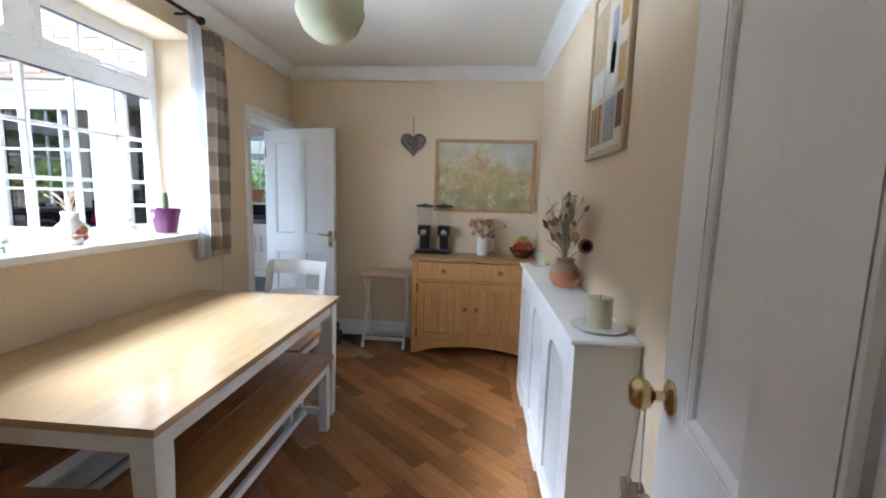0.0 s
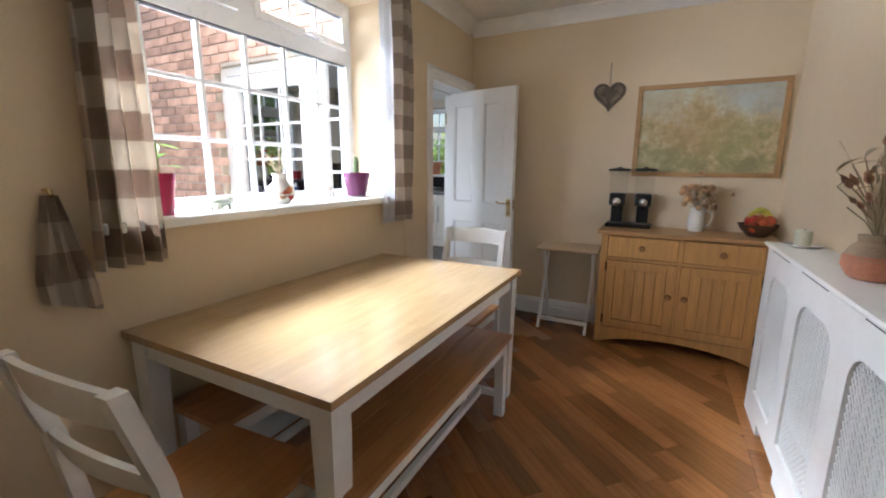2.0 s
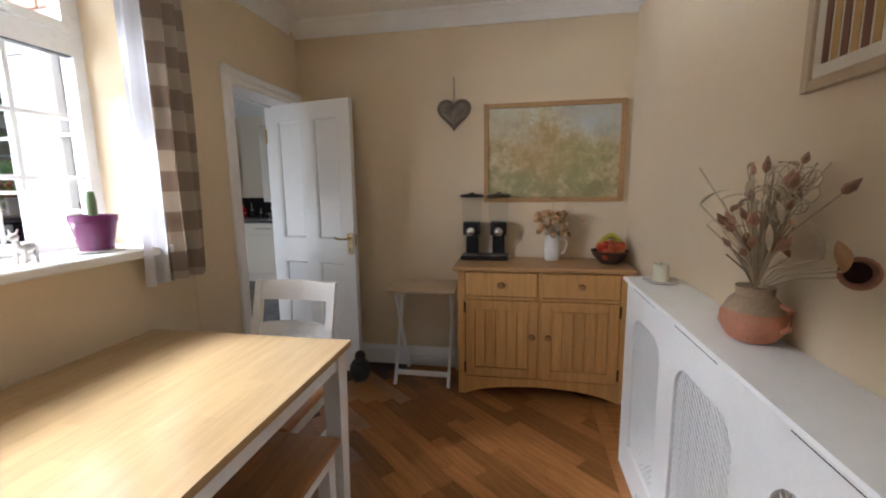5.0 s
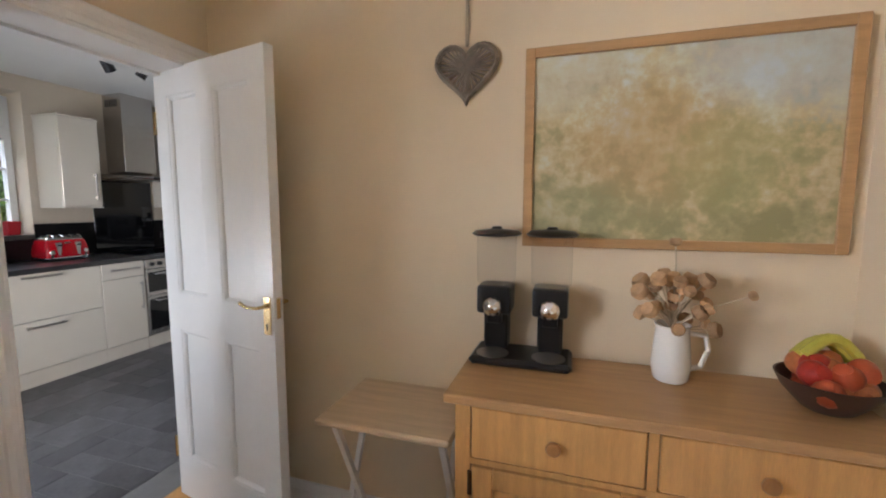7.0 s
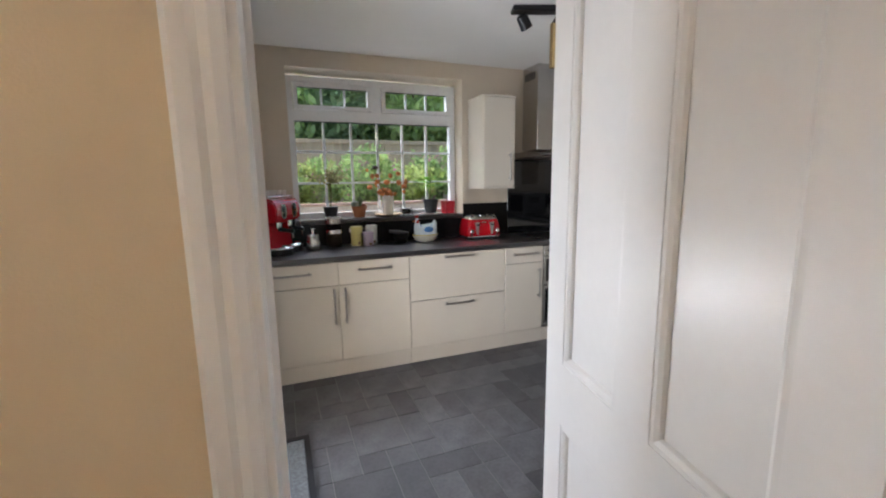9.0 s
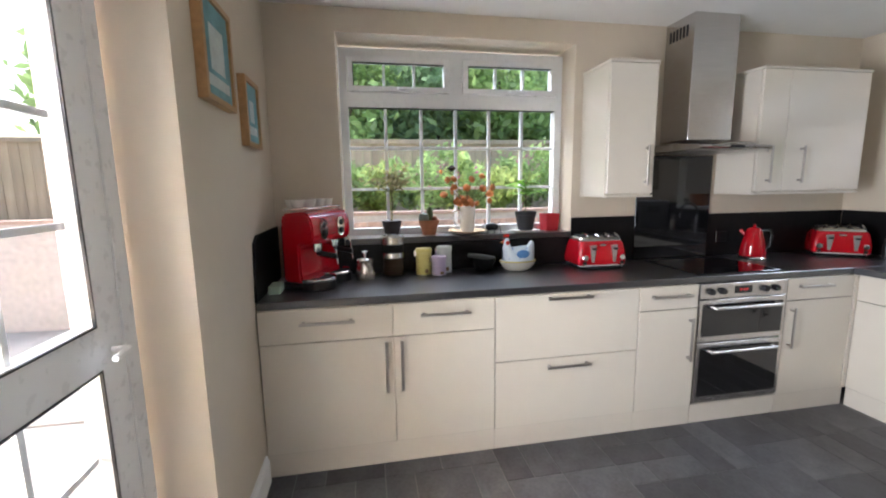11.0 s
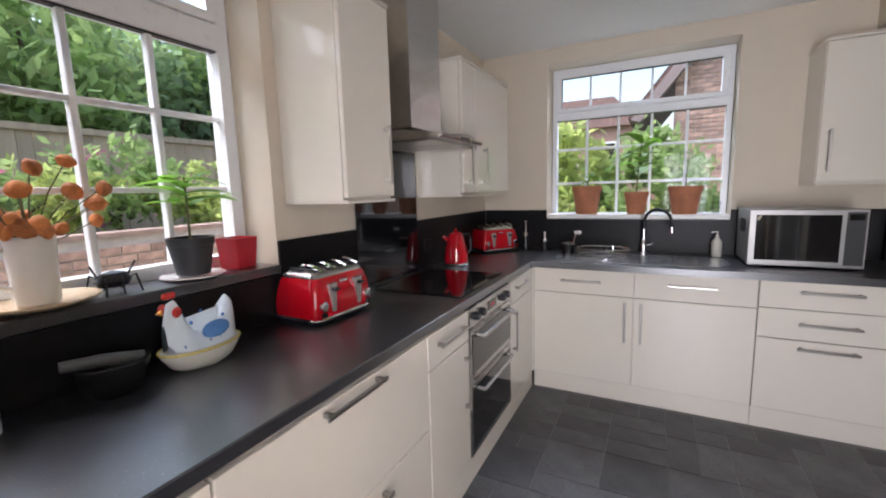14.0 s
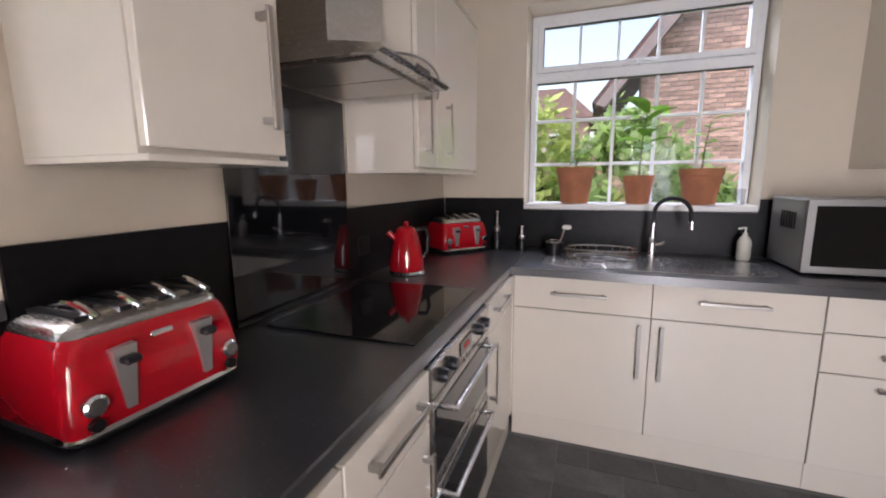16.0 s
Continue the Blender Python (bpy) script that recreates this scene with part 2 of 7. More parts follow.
def loft(rings, corner=6, bm=None):
    """Closed body over rounded rectangles: (half x, half y, corner radius, height), bottom to top."""
    bm = bm or bmesh.new()
    grid = []
    for hx, hy, r, z in rings:
        row = []
        for cx, cy, start in ((1, 1, 0), (-1, 1, 90), (-1, -1, 180), (1, -1, 270)):
            for k in range(corner + 1):
                a = radians(start + 90 * k / corner)
                row.append(bm.verts.new((cx * (hx - r) + r * math.cos(a), cy * (hy - r) + r * math.sin(a), z)))
        grid.append(row)
    n = len(grid[0])
    for a, b in zip(grid, grid[1:]):
        for k in range(n):
            bm.faces.new((a[k], a[(k + 1) % n], b[(k + 1) % n], b[k]))
    bm.faces.new(grid[0][::-1])
    bm.faces.new(grid[-1])
    return bm


def strip(rows, bm=None):
    """A skin over a grid of points."""
    bm = bm or bmesh.new()
    g = [[bm.verts.new(p) for p in row] for row in rows]
    for a, b in zip(g, g[1:]):
        for k in range(len(a) - 1):
            bm.faces.new((a[k], a[k + 1], b[k + 1], b[k]))
    return bm


ROOM = Vector((0.0, 0.0, 0.0))   # where the room that is being built stands


def thing(name, at=(0, 0, 0), turn=0.0, label="", category="", group="", kind=""):
    ob = new(name)
    ob.matrix_world = Matrix.Translation(ROOM) @ pose(*at, 0, 0, turn)
    ob.empty_display_size = 0.05
    return tagged(ob, label, category, group, kind)


def mesh(name, bm, material, smooth=False):
    bmesh.ops.recalc_face_normals(bm, faces=bm.faces[:])
    me = bpy.data.meshes.new(name)
    bm.to_mesh(me)
    bm.free()
    me.materials.append(material)
    if smooth:
        for p in me.polygons:
            p.use_smooth = True
        me.set_sharp_from_angle(angle=radians(38))
    return me


def part(name, bm, material, parent, label="", smooth=False):
    ob = new(name, mesh(name, bm, material, smooth))
    ob.parent = parent
    if label:
        ob["label"] = label
    return ob


def solid(name, bm, material, label="", category="", group="", kind="", at=(0, 0, 0), turn=0.0, smooth=False):
    """A thing of one mesh."""
    ob = new(name, mesh(name, bm, material, smooth))
    ob.matrix_world = Matrix.Translation(ROOM) @ pose(*at, 0, 0, turn)
    return tagged(ob, label, category, group, kind)


def structure(name, bm, material, label="", category=""):
    if name.startswith("wall"):
        bmesh.ops.remove_doubles(bm, verts=bm.verts[:], dist=1e-5)
    return solid(name, bm, material, label, category or name.split("_")[0], kind="structure")


# ---- plan ----
W, E, N, S = -1.89, 0.475, 4.46, 0.60          # dining room
CEILZ = 2.56
KW, KN, KS = -4.976, 7.79, 3.47                # kitchen
KE, KCZ = -2.15, 2.53                          # kitchen face of the wall between
OW = -2.27                                     # outer face of dining window wall
DY0, DY1, DZ = 3.68, 4.44, 2.0                # doorway between the rooms

# dining walls
bm = boxes((OW, 0.34, 0, W, 1.53, 2.75), (OW, 1.53, 0, W, 3.11, 1.09), (OW, 1.53, 2.335, W, 3.11, 2.75), (OW, 3.11, 0, W, 3.28, 2.75))
structure("wall_west_dining", bm, WALL, "beige painted wall round the dining room window", "wall")
bm = boxes((KE + 0.13, 3.284, 0, W, DY0, 2.75), (KE + 0.13, DY0, DZ, W, DY1, 2.75), (KE + 0.13, DY1, 0, W, N + 0.2, 2.75))
structure("wall_between_rooms_dining_face", bm, WALL, "beige painted wall with the kitchen doorway", "wall")
bm = boxes((KE, 3.284, 0, KE + 0.128, DY0, 2.75), (KE, DY0, DZ, KE + 0.128, DY1, 2.75), (KE, DY1, 0, KE + 0.128, N + 0.2, 2.75))
structure("wall_between_rooms_kitchen_face", bm, KWALL, "cream painted kitchen wall with doorway", "wall")
structure("wall_north_dining", boxes((W, N, 0, E + 0.2, N + 0.2, 2.75)), WALL, "beige painted end wall", "wall")
structure("wall_east_dining", boxes((E, 0.34, 0, E + 0.2, N, 2.75)), WALL, "beige painted long wall", "wall")
structure("wall_south_dining", boxes((W, 0.34, 0, -0.52, S, 2.75), (-0.52, 0.34, 2.03, 0.265, S, 2.75), (0.265, 0.34, 0, E, S, 2.75)), WALL, "beige painted wall with the hall doorway", "wall")
structure("ceiling_dining", boxes((OW, 0.34, CEILZ, E + 0.2, N + 0.2, CEILZ + 0.15)), CEIL, "off-white plaster ceiling", "ceiling")
# hall behind the camera
structure("wall_hall", boxes((-1.3, -1.6, 0, -1.2, 0.336, 2.75), (1.1, -1.6, 0, 1.2, 0.336, 2.75), (-1.3, -1.7, 0, 1.2, -1.6, 2.75)), WALL, "plain hall walls", "wall")
structure("ceiling_hall", boxes((-1.3, -1.7, CEILZ, 1.2, 0.336, CEILZ + 0.15)), CEIL, "plain hall ceiling", "ceiling")

# coving
COVE = [(0.0, 0.0), (0.012, 0.0), (0.018, 0.012), (0.03, 0.03), (0.055, 0.055), (0.08, 0.075), (0.095, 0.083), (0.1, 0.1), (0.0, 0.1)]


def coving(name, axis, at, inward, a, b):
    poly = [(at + inward * d, CEILZ - 0.104 + h) for d, h in COVE]
    structure(name, prism(poly, axis, a, b), SATIN, "white plaster coving along the ceiling", "coving")


coving("coving_north", "x", N - 0.001, -1, W, E)
coving("coving_west", "y", W + 0.001, 1, S, N - 0.1)
coving("coving_east", "y", E - 0.001, -1, S, N - 0.1)
coving("coving_south", "x", S + 0.001, 1, W + 0.1, E - 0.1)

SKIRT = [(0.0, 0.0), (0.018, 0.0), (0.018, 0.115), (0.012, 0.13), (0.008, 0.145), (0.0, 0.15)]


def skirting(name, axis, at, inward, a, b, label="white painted skirting board", base=0.002):
    structure(name, prism([(at + inward * d, h + base) for d, h in SKIRT], axis, a, b), GLOSS, label, "baseboard")


skirting("baseboard_north", "x", N - 0.001, -1, W + 0.02, E)
skirting("baseboard_west", "y", W + 0.001, 1, S, 3.59)
skirting("baseboard_east", "y", E - 0.001, -1, S, N - 0.02)

# kitchen walls
ROOM.y = -0.028
bm = boxes((KW - 0.30, 3.21, 0, KW, 3.88, 2.75), (KW - 0.30, 3.88, 0, KW, 5.44, 1.10), (KW - 0.30, 3.88, 2.39, KW, 5.44, 2.75), (KW - 0.30, 5.44, 0, KW, KN + 0.28, 2.75))
structure("wall_west_kitchen", bm, KWALL, "cream painted wall round the kitchen window", "wall")
bm = boxes((KW, KN, 0, -4.415, KN + 0.28, 2.75), (-4.415, KN, 0, -3.115, KN + 0.28, 1.16), (-4.415, KN, 2.405, -3.115, KN + 0.28, 2.75), (-3.115, KN, 0, -0.6, KN + 0.28, 2.75))
structure("wall_north_kitchen", bm, KWALL, "cream painted wall round the sink window", "wall")
bm = boxes((KW, 3.21, 0, -3.70, KS, 2.75), (-3.70, 3.21, 2.12, -2.22, KS, 2.75), (-2.22, 3.285, 0, KE, KS, 2.75))
structure("wall_south_kitchen", bm, KWALL, "cream painted wall beside the garden door", "wall")
structure("wall_east_kitchen", boxes((-0.7, N + 0.2, 0, -0.6, KN, 2.75), (KE, N + 0.202, 0, -0.7, N + 0.302, 2.75)), KWALL, "cream painted far kitchen wall", "wall")
structure("ceiling_kitchen", boxes((KW - 0.3, 3.30, KCZ, KE - 0.001, KN + 0.28, KCZ + 0.2), (KE, N + 0.202, KCZ, -0.6, KN + 0.28, KCZ + 0.2)), KCEIL, "white kitchen ceiling", "ceiling")
structure("trim_ceiling_beam", boxes((-2.45, N + 0.31, 2.31, -2.12, KN - 0.001, KCZ - 0.001), bevel=0.004), KWALL, "cream painted boxed ceiling beam", "beam")
skirting("baseboard_kitchen_south", "x", KS + 0.001, 1, -4.33, -3.70, base=-0.029)
skirting("baseboard_door_reveal", "y", -3.699, 1, 3.285, KS, base=-0.029)

# ---- windows ----
ROOM.y = 0.0


def casement(name, at, turn, width, z0, zt0, zt1, z1, cols, label, lights=2, rows_z=(), top_cols=3, clear=None, f=0.05):
    """A white window: fixed panes below a transom, top lights above. Local x along the width from 0, y to the outside."""
    w = thing(name, at, turn, label, "window", kind="structure")
    d = 0.07
    fr = boxes((0, 0, z0, f, d, z1), (width - f, 0, z0, width, d, z1), (f, 0, z0, width - f, d, z0 + f), (f, 0, z1 - f, width - f, d, z1), (f, 0, zt0, width - f, d, zt1))
    step = width / lights
    for k in range(1, lights):
        box(fr, k * step - 0.045, 0, zt1, k * step + 0.045, d, z1 - f)
    frame_part = part("window_frame", fr, UPVC, w)
    gw = width - 2 * f
    bars = [(f + gw * k / cols - 0.010, 0.018, z0 + f, f + gw * k / cols + 0.010, 0.052, zt0) for k in range(1, cols)]
    for b in bars:
        part("glazing_bar", boxes(b, bevel=0.003), UPVC, w)
    for z in rows_z:
        part("glazing_bar", boxes((f, 0.020, z - 0.010, width - f, 0.050, z + 0.010), bevel=0.003), UPVC, w)
    gask = boxes((f, 0.008, zt0 - 0.006, width - f, 0.04, zt0 - 0.001))
    part("gasket", gask, BLACK_PLASTIC, w, "thin black seal")
    ob = part("pane", boxes((f, 0.033, z0 + f, width - f, 0.037, zt0)), clear or PANE, w)
    ob.visible_shadow = False
    for k in range(lights):
        a = k * step + (0.045 if k else f) + 0.004
        b = (k + 1) * step - (0.045 if k < lights - 1 else f) - 0.004
        zt, zb, s = z1 - f - 0.004, zt1 + 0.004, 0.034
        part("sash", boxes((a, -0.012, zb, a + s, d - 0.02, zt), (b - s, -0.012, zb, b, d - 0.02, zt), (a + s, -0.012, zb, b - s, d - 0.02, zb + s), (a + s, -0.012, zt - s, b - s, d - 0.02, zt)), UPVC, w, "opening top light")
        for j in range(1, top_cols):
            x = a + s + (b - a - 2 * s) * j / top_cols
            part("glazing_bar", boxes((x - 0.008, 0.012, zb + s, x + 0.008, 0.044, zt - s)), UPVC, w)
        part("gasket", boxes((a + s, -0.006, zt - s - 0.006, b - s, 0.02, zt - s - 0.001), (a + s, -0.006, zb + s + 0.001, a + s + 0.004, 0.02, zt - s - 0.006)), BLACK_PLASTIC, w)
        p = part("pane", boxes((a + s, 0.026, zb + s, b - s, 0.030, zt - s)), clear or PANE, w)
        p.visible_shadow = False
        m = (a + b) / 2
        part("handle", tube([(m - 0.012, -0.016, zb + 0.016), (m, -0.04, zb + 0.018), (m + 0.05, -0.045, zb + 0.012), (m + 0.1, -0.04, zb + 0.004)], 0.009, 8), UPVC, w, "white lever handle", True)
    return w


# dining window: inner face of the frame at x = -2.185, width runs along +y
casement("window_1", (-2.185, 1.53, 0), 90, 1.58, 1.12, 1.965, 2.055, 2.335, 6, "white framed window with a grid of small panes", rows_z=(1.70, 1.437), clear=PANE_DINING)
ROOM.y = -0.028
casement("window_2", (-5.155, 3.885, 0), 90, 1.55, 1.135, 1.99, 2.085, 2.36, 6, "white framed kitchen window with small panes", rows_z=(1.728, 1.452))
casement("window_3", (-4.41, 7.985, 0), 0, 1.29, 1.165, 1.985, 2.045, 2.40, 5, "white framed window above the sink", lights=1, rows_z=(1.74, 1.454), top_cols=5, f=0.036)
ROOM.y = 0.0
structure("sill_1", boxes((-2.18, 1.45, 1.092, -1.835, 3.14, 1.13), bevel=0.006), SATIN, "white painted window sill", "window sill")
ROOM.y = -0.028
structure("sill_2", boxes((-5.15, 3.885, 1.102, -4.955, 5.435, 1.14), bevel=0.004), BLACKTOP, "charcoal laminate window ledge", "window sill")
structure("sill_3", boxes((-4.41, 7.78, 1.162, -3.12, 7.983, 1.2), bevel=0.006), SATIN, "white painted sill above the sink", "window sill")

# ---- doors ----
ROOM.y = 0.0
ARCH = [(0.0, 0.0), (0.0, 0.075), (0.012, 0.075), (0.02, 0.066), (0.02, 0.045), (0.014, 0.034), (0.018, 0.02), (0.012, 0.004), (0.008, 0.0)]


def doorcase(name, wall_a, wall_b, y0, y1, z, label):
    """Lining and moulded architraves round an opening in a wall that stands across x."""
    d = thing(name, (0, 0, 0), 0, label, "door frame", kind="structure")
    part("lining", boxes((wall_b - 0.003, y0 - 0.001, 0, wall_a + 0.003, y0 + 0.022, z), (wall_b - 0.003, y1 - 0.022, 0, wall_a + 0.003, y1 + 0.001, z), (wall_b - 0.003, y0 + 0.022, z - 0.022, wall_a + 0.003, y1 - 0.022, z + 0.001)), GLOSS, d)
    part("door_stop", boxes((wall_b + 0.05, y0 + 0.022, 0, wall_b + 0.085, y0 + 0.034, z - 0.022), (wall_b + 0.05, y0 + 0.022, z - 0.034, wall_b + 0.085, y1 - 0.022, z - 0.022)), GLOSS, d)
    for face, sgn in ((wall_a, 1), (wall_b, -1)):
        hi = y1 + 0.075 if y1 + 0.08 < N else N - 0.002
        part("architrave", prism([(face + sgn * (0.001 + p), y0 + 0.008 - q) for p, q in ARCH], "z", 0, z + 0.07), GLOSS, d)
        if face == wall_b:
            part("architrave", prism([(face + sgn * (0.001 + p), y1 - 0.008 + q) for p, q in ARCH], "z", 0, z + 0.07), GLOSS, d)
        part("architrave", prism([(face + sgn * (0.001 + p), z - 0.008 + q) for p, q in ARCH], "y", y0 - 0.06, hi), GLOSS, d)
    return d


doorcase("door_frame_1", W, KE, DY0, DY1, DZ, "white gloss door lining with moulded architrave")


def panel_door(name, at, turn, width, height, label, cols=None):
    """Four-panel door. Local x from the hinge to the free edge, y through the thickness, front at y = 0."""
    d = thing(name, at, turn, label, "door", kind="structure")
    t, st = 0.042, 0.092
    cols = cols or ((st, width / 2 - 0.05), (width / 2 + 0.05, width - st))
    st, m0, m1, fs = cols[0][0], cols[0][1], cols[1][0], cols[1][1]
    zs = [(0.21, 0.84), (1.0, height - 0.11)]
    bm = boxes((0, 0, 0.008, st, t, height), (fs, 0, 0.008, width, t, height), (st, 0, 0.008, fs, t, 0.21), (st, 0, 0.84, fs, t, 1.0), (st, 0, height - 0.11, fs, t, height), (m0, 0, 0.21, m1, t, 0.84), (m0, 0, 1.0, m1, t, height - 0.11))
    part("door_leaf", bm, GLOSS, d)
    for z0, z1 in zs:
        for x0, x1 in cols:
            p = bmesh.new()
            box(p, x0, 0.013, z0, x1, t - 0.013, z1)
            part("panel", p, GLOSS, d)
            mo = bmesh.new()
            for y, s in ((0.0, 1), (t, -1)):
                prof = [(0.0, 0.002), (0.010, 0.001), (0.018, 0.006), (0.022, 0.012), (0.0, 0.013)]
                prism([(x0 + a, y + s * b) for a, b in prof], "z", z0, z1, mo)
                prism([(x1 - a, y + s * b) for a, b in prof], "z", z0, z1, mo)
                prism([(y + s * b, z0 + a) for a, b in prof], "x", x0, x1, mo)
                prism([(y + s * b, z1 - a) for a, b in prof], "x", x0, x1, mo)
            part("panel_moulding", mo, GLOSS, d)
    for z in (0.25, height - 0.22):
        part("hinge", tube([(-0.004, -0.004, z - 0.05), (-0.004, -0.004, z + 0.05)], 0.007, 8), BRASS, d, "brass hinge", True)
    return d


# kitchen door stands open against the end wall
kd = panel_door("door_1", (-2.118, 4.375, 0), -11.5, 0.727, 1.985, "white four-panel door standing open, brass lever handle")
for s, y in ((1, -0.004), (-1, 0.046)):
    plate = part("handle_plate", boxes((0.672, y - 0.003, 0.905, 0.714, y + 0.003, 1.055), bevel=0.002), BRASS, kd, "brass backplate")
    part("lever", tube([(0.693, y, 1.02), (0.693, y - s * 0.045, 1.02), (0.677, y - s * 0.052, 1.02), (0.642, y - s * 0.05, 1.018), (0.612, y - s * 0.048, 1.024), (0.598, y - s * 0.05, 1.032)], 0.0068, 10), BRASS, plate, "brass lever", True)
    part("keyhole", boxes((0.689, y - 0.0045, 0.925, 0.697, y + 0.0045, 0.95)), BLACK_PLASTIC, plate)
part("latch_plate", boxes((0.7272, 0.012, 0.97, 0.7292, 0.03, 1.05)), BRASS, kd, "brass latch plate on the edge")

# hall door stands open along the east wall
hd = panel_door("door_2", (0.248, 0.615, 0), 81, 0.765, 1.985, "white gloss four-panel door standing open, brass knob", ((0.09, 0.245), (0.40, 0.625)))
rose = part("rosette", lathe([(0.0, -0.002), (0.034, -0.002), (0.036, 0.004), (0.03, 0.008), (0.014, 0.012), (0.0, 0.012)], 28), BRASS, hd, "round brass rose", True)
rose.matrix_local = pose(0.70, 0.044, 1.014, -90, 0, 0)
knob = part("knob", lathe([(0.011, 0.0), (0.010, 0.03), (0.014, 0.034), (0.026, 0.04), (0.032, 0.052), (0.031, 0.066), (0.022, 0.076), (0.0, 0.079)], 28), BRASS, rose, "polished brass knob", True)

# ---- dining table, benches, chairs ----


def dining_table():
    t = thing("dining_table", (-1.385, 2.235, 0), 0, "dining table with pale lacquered top and white painted legs", "table")
    x0, x1, y0, y1 = -0.492, 0.452, -0.765, 0.765
    n = 14
    w = (x1 - x0) / n
    rs = random.Random(14)
    for k in range(n):
        cuts = [y0] + [y0 + 0.306 * j + rs.uniform(-0.11, 0.11) for j in range(1, 5)] + [y1]
        for a, b in zip(cuts, cuts[1:]):
            part("top_stave", boxes((x0 + k * w, a, 0.731, x0 + (k + 1) * w, b, 0.756)), TABLEWOOD, t)
    a_ = 0.66
    for q in ((x0 + 0.03, y0 + 0.03, a_, x0 + 0.05, y1 - 0.03, 0.73), (x1 - 0.05, y0 + 0.03, a_, x1 - 0.03, y1 - 0.03, 0.73), (x0 + 0.0505, y0 + 0.03, a_, x1 - 0.0505, y0 + 0.05, 0.73), (x0 + 0.0505, y1 - 0.05, a_, x1 - 0.0505, y1 - 0.03, 0.73)):
        part("apron", boxes(q), SATIN, t, "white painted apron")
    for sx in (x0 + 0.055, x1 - 0.055):
        for sy in (y0 + 0.055, y1 - 0.055):
            bm = bmesh.new()
            a, b = 0.037, 0.027
            prof = [(a, 0.7305), (a, 0.62), (b, 0.0)]
            rings = [[bm.verts.new((sx + i * r, sy + j * r, z)) for i, j in ((-1, -1), (1, -1), (1, 1), (-1, 1))] for r, z in prof]
            for p, q in zip(rings, rings[1:]):
                for k in range(4):
                    bm.faces.new((p[k], p[(k + 1) % 4], q[(k + 1) % 4], q[k]))
            bm.faces.new(rings[0])
            bm.faces.new(rings[-1])
            part("leg", bm, SATIN, t, "white tapered leg")
    return t


dining_table()


def bench():
    b = thing("bench", (0, 0, 0), 0, "long bench with brown wooden seat and white legs", "bench", "benches at the table")
    x0, x1, y0, y1 = -0.155, 0.155, -0.64, 0.64
    for k in range(3):
        w = (x1 - x0) / 3
        part("seat_plank", boxes((x0 + k * w, y0, 0.425, x0 + (k + 1) * w - 0.001, y1, 0.45), bevel=0.002), BENCHWOOD, b)
    part("seat_frame", boxes((x0 + 0.02, y0 + 0.04, 0.365, x0 + 0.038, y1 - 0.04, 0.424), (x1 - 0.038, y0 + 0.04, 0.365, x1 - 0.02, y1 - 0.04, 0.424), (x0 + 0.038, y0 + 0.06, 0.365, x1 - 0.038, y0 + 0.078, 0.424), (x0 + 0.038, y1 - 0.078, 0.365, x1 - 0.038, y1 - 0.06, 0.424)), SATIN, b)
    for sx in (-1, 1):
        for sy in (-1, 1):
            cx, cy = sx * 0.112, sy * 0.592
            part("leg", prism([(cx - 0.024, cy - 0.024), (cx + 0.024, cy - 0.024), (cx + 0.024, cy + 0.024), (cx - 0.024, cy + 0.024)], "z", 0, 0.424), SATIN, b)
    part("stretcher", boxes((-0.012, -0.57, 0.10, 0.012, 0.57, 0.135), (-0.09, -0.602, 0.10, 0.09, -0.58, 0.135), (-0.09, 0.58, 0.10, 0.09, 0.602, 0.135)), SATIN, b)
    return b


bn = bench()
bn.matrix_world = pose(-1.06, 2.16, 0)
copy_thing(bn, pose(-1.68, 2.2, 0))


